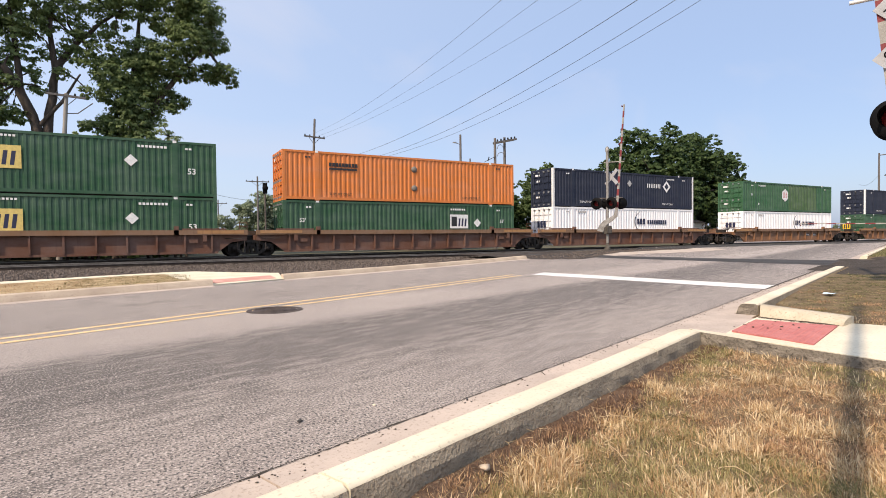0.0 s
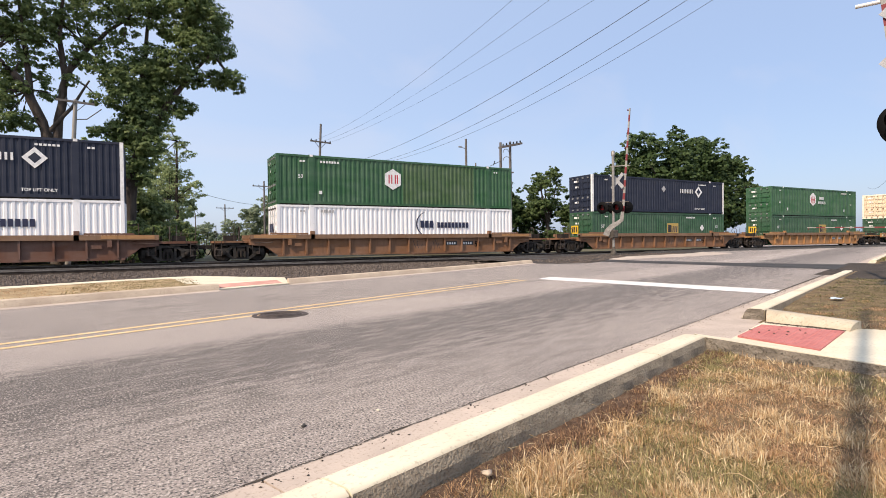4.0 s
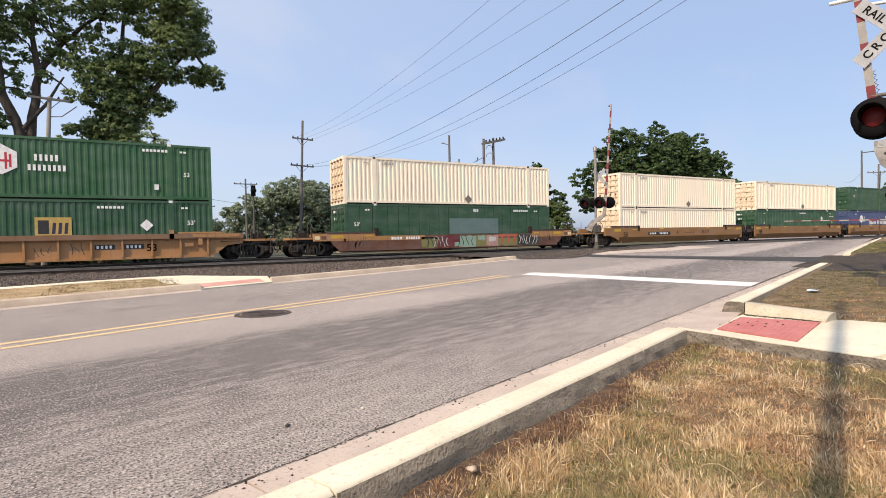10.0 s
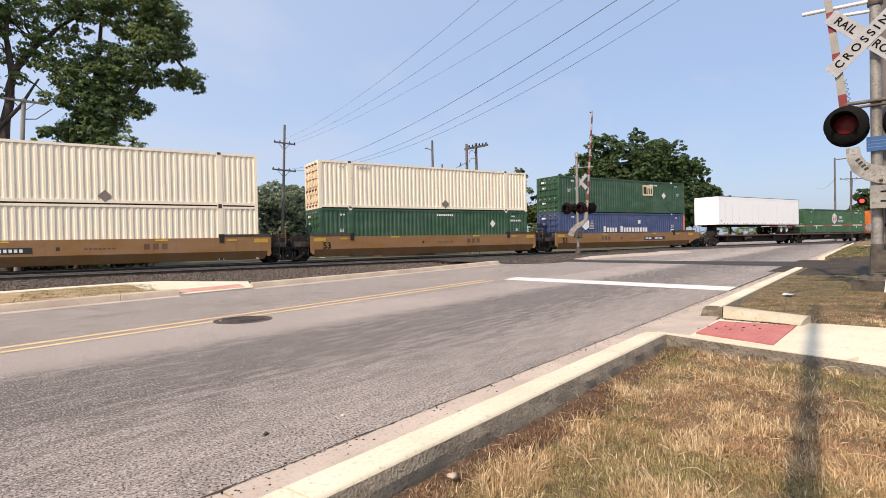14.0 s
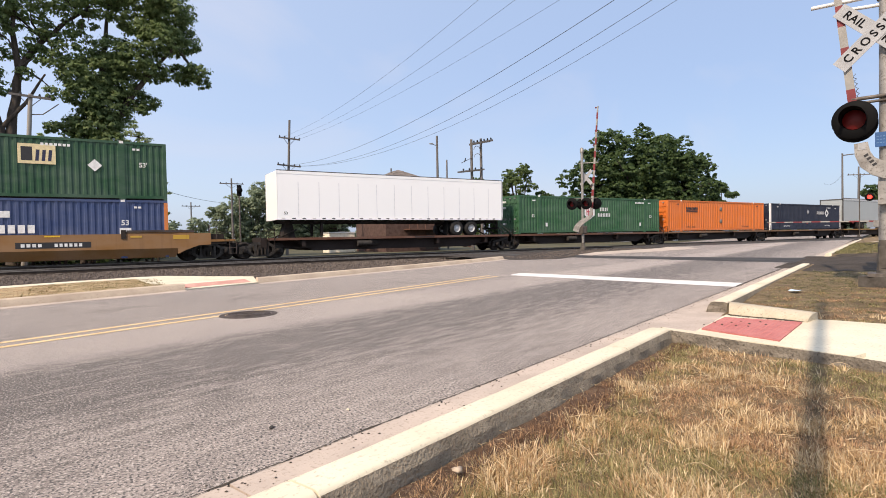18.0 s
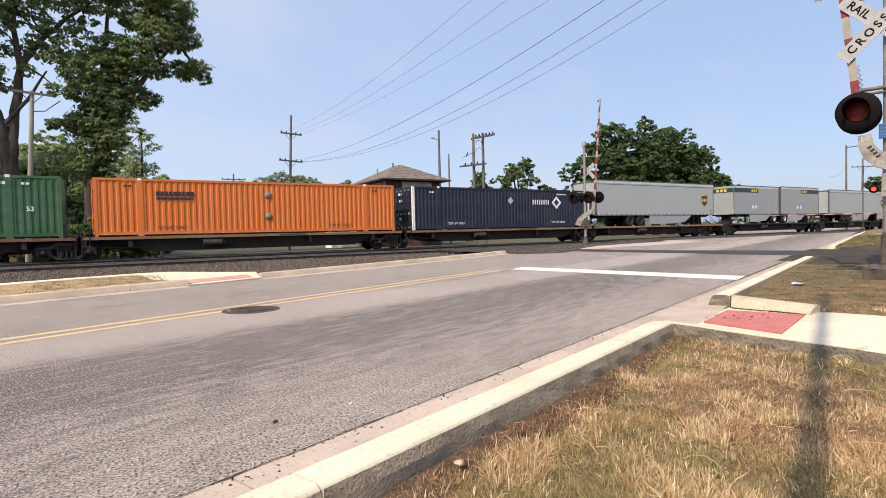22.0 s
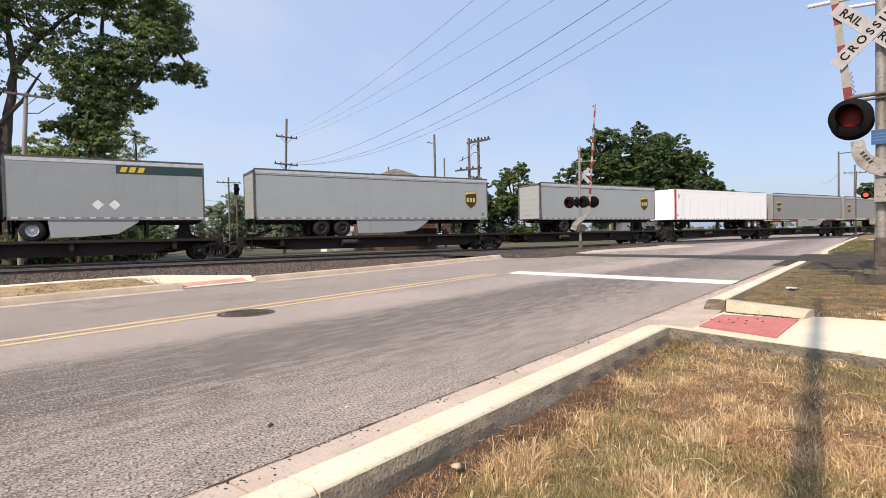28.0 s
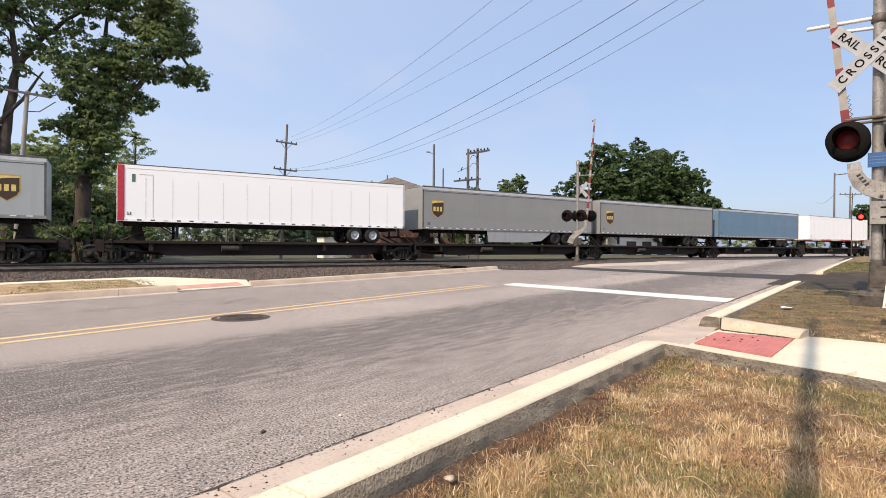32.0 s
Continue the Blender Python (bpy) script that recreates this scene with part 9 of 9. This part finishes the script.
def tuft_mesh(name, tufts, rng, material, label, bent):
    """Fine blades fanning out of many tufts (x, y, z, spread, length, count), one island a blade, bent or straight."""
    T = np.array(tufts)
    cnt = (T[:, 5] * (1.0 if bent else 2.3)).astype(int)
    q = np.repeat(T, cnt, axis=0)
    n = len(q)
    a = rng.uniform(0, 2 * np.pi, n)
    out = np.stack([np.cos(a), np.sin(a), np.zeros(n)], 1)
    rad = np.sqrt(rng.random(n)) * q[:, 3]
    root = q[:, :3] + out * (rad * (0.75 if bent else 1.1))[:, None] - np.array([0, 0, 0.006])
    a2 = a + rng.normal(0, 0.7, n)
    lean = np.stack([np.cos(a2), np.sin(a2), np.zeros(n)], 1)
    h = q[:, 4] * rng.uniform(0.4, 1.25, n)
    flat = np.clip(rng.normal(0.9, 0.45, n), 0.1, 1.7)
    rise = h * np.clip(1.08 - 0.55 * flat + rng.normal(0, 0.1, n), 0.1, 1.15)
    tip = root + lean * (h * flat)[:, None]
    tip[:, 2] += rise
    side = np.stack([-lean[:, 1], lean[:, 0], rng.normal(0, 0.35, n)], 1)
    sw = side * ((0.0014 if bent else 0.0015) * rng.uniform(0.6, 1.6, n) * (1 + 0.17 * np.hypot(q[:, 0] - 0.3, q[:, 1] - 0.2)))[:, None]
    rows = [root - sw, root + sw, tip]
    corners = [[0, 1, 2]]
    if bent:
        mid = root + lean * (h * flat * 0.42)[:, None]
        mid[:, 2] += rise * 0.6
        rows = [root - sw, root + sw, mid + sw * 0.8, mid - sw * 0.8, tip]
        corners = [[0, 1, 2, 3], [3, 2, 4]]
    k = len(rows)
    size = sum(len(c) for c in corners)
    me = bpy.data.meshes.new(name)
    me.vertices.add(k * n)
    me.vertices.foreach_set("co", np.stack(rows, 1).reshape(-1, 3).astype(np.float32).ravel())
    base = np.arange(n)[:, None] * k
    me.loops.add(size * n)
    me.loops.foreach_set("vertex_index", np.concatenate([base + np.array([c]) for c in corners], 1).ravel().astype(np.int32))
    me.polygons.add(len(corners) * n)
    me.polygons.foreach_set("loop_start", (np.arange(n)[:, None] * size + np.array([[0, 4][:len(corners)]])).ravel().astype(np.int32))
    me.materials.append(material)
    me.update(calc_edges=True)
    return tagged(part(name, me, None), label, "grass", kind="stuff")


def build_grass():
    rng = np.random.default_rng(4)
    kinds = {"pale": [], "dry": [], "tan": [], "green": [], "weed": [], "dead": []}
    for _ in range(70000):
        r = 1.0 + 16 * rng.random() ** 2.5
        a = rng.uniform(-0.3, 1.3)
        x, y = 0.3 + r * math.cos(a), 0.18 + r * math.sin(a)
        q = Vector((x, y, 0)) - K0
        d, s = q.dot(KN), q.dot(KT)
        sp = rng.uniform(0.02, 0.06) * (1 + 0.05 * r)
        if d < 0.68 + sp or (4.5 < x < 4.86 and y < 3.4 and x > 4.86 - 0.09 - 0.6 * sp) or s > 17.9 or s > 15.2 + 1.6 * noise.noise((x * 1.1, y * 1.1, 6)) + 0.9 * noise.noise((x * 4, y * 4, 2)) and rng.random() < 0.9 or on_path(x + sp, y) or on_path(x - sp, y) or on_path(x, y + 0.06):
            continue
        if 5.1 < s < 6.9 and d < 0.8:
            continue
        broad = noise.noise((x * 0.8, y * 0.8, 9.0))
        # greener hollows near the viewer
        for lx, ly, amt in ((1.75, 1.85, 0.45), (2.45, 1.6, 0.3), (4.6, 2.0, 0.25)):
            broad += amt * math.exp(-((x - lx) ** 2 + (y - ly) ** 2) / 0.17)
        fine = noise.noise((x * 2.6, y * 2.6, 3.0))
        edge = d - 0.68 - 0.24 * (0.62 + 0.7 * noise.noise((s * 1.7, 3, 0))) * smooth01((s - 0.8) / 1.2)
        z = lawn_z(x, y, s, d)
        hgt = 0.041 * (1 + 0.6 * max(-0.3, fine)) * rng.uniform(0.6, 1.5)
        n = int(rng.integers(6, 12))
        roll = rng.random()
        if s > 7.3:
            hgt *= 0.55
        if s < 5.2 and edge < 0.0:
            # thin dead stalks and a few weeds in the thatch
            if roll < 0.9:
                kinds["dead" if roll < 0.62 else "tan"].append((x, y, z + 0.006, sp, 0.042, n + 6))
            elif roll > 0.93:
                kinds["dry"].append((x, y, z + 0.006, sp * 0.6, hgt * 1.2, n // 2))
            continue
        if s > 10.5 and roll < 0.7:
            kinds["weed"].append((x, y, z, sp, hgt * 1.1, n))
            continue
        if s > 7.5 and roll > 0.55:
            # greener weeds past the path
            kinds["green" if roll < 0.85 else "weed"].append((x, y, z, sp, hgt * 1.1, n))
            continue
        if fine > 0.1 and roll < 0.6:
            kinds["tan" if s > 7.3 else ("pale" if roll < 0.4 else "dry")].append((x, y, z, sp, hgt * 1.2, n + 2))
        elif s > 8.0 and roll < 0.25 + 0.06 * (s - 8) + 0.5 * broad:
            kinds["weed"].append((x, y, z, sp, hgt, n))
        elif (s > 8.5 and roll < 0.6) or broad - 0.2 * fine > -0.02 and roll < 0.45 + 0.9 * broad:
            kinds["green"].append((x, y, z, sp, hgt, n))
        elif broad < 0.0 and roll < 0.62:
            kinds["tan" if roll > 0.1 else "dead"].append((x, y, z, sp, hgt * 0.85, n))
        else:
            kinds["dry" if roll < 0.75 else ("pale" if roll < 0.9 else "tan")].append((x, y, z, sp, hgt, n))
    for _ in range(1500):
        s, d = rng.uniform(26.2, 48), 0.72 + 7 * rng.random() ** 1.4
        p = kerb_at(s, d, 0)
        kinds["weed" if rng.random() < 0.6 else "green"].append((p.x, p.y, lawn_z(p.x, p.y, s, d), 0.16, 0.1, 12))
    # weeds by the ramp's corner
    for _ in range(60):
        p = kerb_at(rng.uniform(3.9, 5.0), rng.uniform(0.72, 0.95), 0)
        kinds["green"].append((p.x, p.y, 0.02, 0.04, 0.05, 10))
    # thinner turf over the rest of the verge
    for _ in range(9000):
        s, d = rng.uniform(-9, 5), 0.75 + 6.5 * rng.random()
        p = kerb_at(s, d, 0)
        ang = math.atan2(p.y - 0.18, p.x - 0.3)
        if on_path(p.x + 0.06, p.y) or on_path(p.x, p.y) or (-0.3 < ang < 1.3 and math.hypot(p.x - 0.3, p.y - 0.18) > 1.0):
            continue
        kinds[rng.choice(("dry", "tan", "pale", "green"))].append((p.x, p.y, lawn_z(p.x, p.y, s, d), 0.11, 0.05, 9))
    names = {"pale": "bleached tufts of straw grass on the verge", "dry": "straw-coloured dry summer grass on the verge", "tan": "reddish tan dead grass on the verge", "green": "patches of greener grass on the verge", "weed": "dull green weeds and clover on the verge", "dead": "red-brown dead thatch along the kerb"}
    for key, tufts in kinds.items():
        tuft_mesh(key + "_grass", tufts, rng, M["blade_" + key], names[key], key == "pale")
    # long fallen stalks
    for _ in range(26):
        s, d = rng.uniform(0.8, 5.0), rng.uniform(0.75, 2.2)
        p = kerb_at(s, d, 0)
        if on_path(p.x, p.y):
            continue
        a = rng.uniform(0, 6.28)
        w = rng.uniform(0.06, 0.14)
        z = lawn_z(p.x, p.y, s, d)
        st = part("fallen_stalk", Geo().tube([(p.x + w * math.cos(a) * k, p.y + w * math.sin(a) * k, z + 0.03 + 0.012 * (1 - k * k) * 2) for k in (-1, -0.3, 0.4, 1)], 0.0022, 4, r1=0.001), M["blade_pale"])
        tagged(st, "pale fallen stalk lying in the dry grass", "stalk", "fallen stalks")
    # short straws and twigs scattered over the thatch by the kerb
    g = Geo()
    for _ in range(150):
        s, d = rng.uniform(0.2, 4.9), 0.67 + 0.3 * rng.random() ** 1.5
        p = kerb_at(s, d, 0)
        a, w = rng.uniform(0, 6.28), rng.uniform(0.01, 0.03)
        z = lawn_z(p.x, p.y, s, d) + rng.uniform(0.006, 0.035)
        dx, dy, dz = w * math.cos(a), w * math.sin(a), rng.uniform(-0.012, 0.018)
        g.tube([(p.x - dx, p.y - dy, z - dz), (p.x + 0.2 * dy, p.y - 0.2 * dx, z + 0.004), (p.x + dx, p.y + dy, z + dz)], rng.uniform(0.0007, 0.0015), 3)
    tagged(part("straw_litter", g, M["blade_pale"]), "broken straws and twigs littered along the kerb", "straw", kind="stuff")
    # thin grass of the far verge
    far = []
    for _ in range(2600):
        x = rng.uniform(-9, 1.2)
        y = rng.uniform(far_edge(x) + 0.35, min(16.6, 15.6 + 0.55 * (x + 2.06)))
        if y > far_edge(x) + 0.35:
            far += [(x + rng.normal(0, 0.05), y + rng.normal(0, 0.05), 0.098) for _ in range(4)]
    far = [q for q in far if q[1] > far_edge(q[0]) + 0.32]
    blade_mesh("far_grass", [q for q in far if q[0] < -0.7][::2], rng, M["blade_tan"], 0.026, 0.005, "dry grass on the verge across the road")
    blade_mesh("far_weeds", [q for q in far if q[0] > -1.3], rng, M["blade_far"], 0.026, 0.006, "green weeds on the verge across the road")


def build_stones():
    """Loose ballast on the shoulder of the track."""
    rng = np.random.default_rng(6)
    V, F = [], []
    octa = np.concatenate([np.eye(3)[:2], -np.eye(3)[:2], np.eye(3)[2:], -np.eye(3)[2:]])
    tri = [(0, 1, 4), (1, 2, 4), (2, 3, 4), (3, 0, 4), (1, 0, 5), (2, 1, 5), (3, 2, 5), (0, 3, 5)]
    n = 0
    for k in range(15800):
        x = rng.uniform(-9, 34)
        y = 15.5 + 9.9 * rng.random() ** 0.8
        cinders = k >= 15000
        if cinders:
            # a few strewn over the cinders by the signal
            x = rng.uniform(16.0, 30.0)
            y = np.interp(x, [15, 17.4, 21.2, 23.9, 29.9], [19.2, 18.1, 20.5, 21.9, 23.0]) + 3.0 * rng.random() ** 1.3
        if not cinders and y < far_edge(x) + 0.45 or (x < 3.6 and y < 17.9 and x < 3.6 and y < 17.0 + 0.6 * (x + 0.5)):
            continue
        z = np.interp(y, [12, 18, 21, 23.4, 24.6, 29], [-0.05, -0.03, -0.06, -0.08, -0.07, -0.06])
        z = max(z, 0.1 * smooth01((y - 16) / 9.0)) if cinders else z
        r = rng.uniform(0.025, 0.06)
        o = octa * rng.uniform(0.6, 1.2, (6, 3)) * r + np.array([x, y, z + r * 0.3])
        V += [tuple(q) for q in o]
        F += [tuple(i + n for i in f) for f in tri]
        n += 6
    g = Geo()
    g.v, g.f, g.s = V, F, [False] * len(F)
    tagged(part("ballast_stones", g, M["stone"]), "loose crushed ballast stones beside the track", "ballast", kind="stuff")
    # tie ends of both tracks showing in the ballast
    tie = Geo().box(-0.11, 0.11, -1.3, 1.3, -0.12, -0.055).mesh("tie", M["tie"])
    for name, yc in TRACKS.items():
        holder = bpy.data.objects[name]
        for k in range(110):
            o = part("tie", tie, None, holder)
            o.location = (-12 + 0.52 * k, yc, rng.uniform(0.0, 0.012))


build_grass()
build_stones()


def motions():
    for ob, u in MOVERS:
        m = ob.matrix_world.copy()
        walk(ob, [(0.0, m), (32.0, Matrix.Translation((-SPEED * 32.0, 0, 0)) @ m)])


motions()
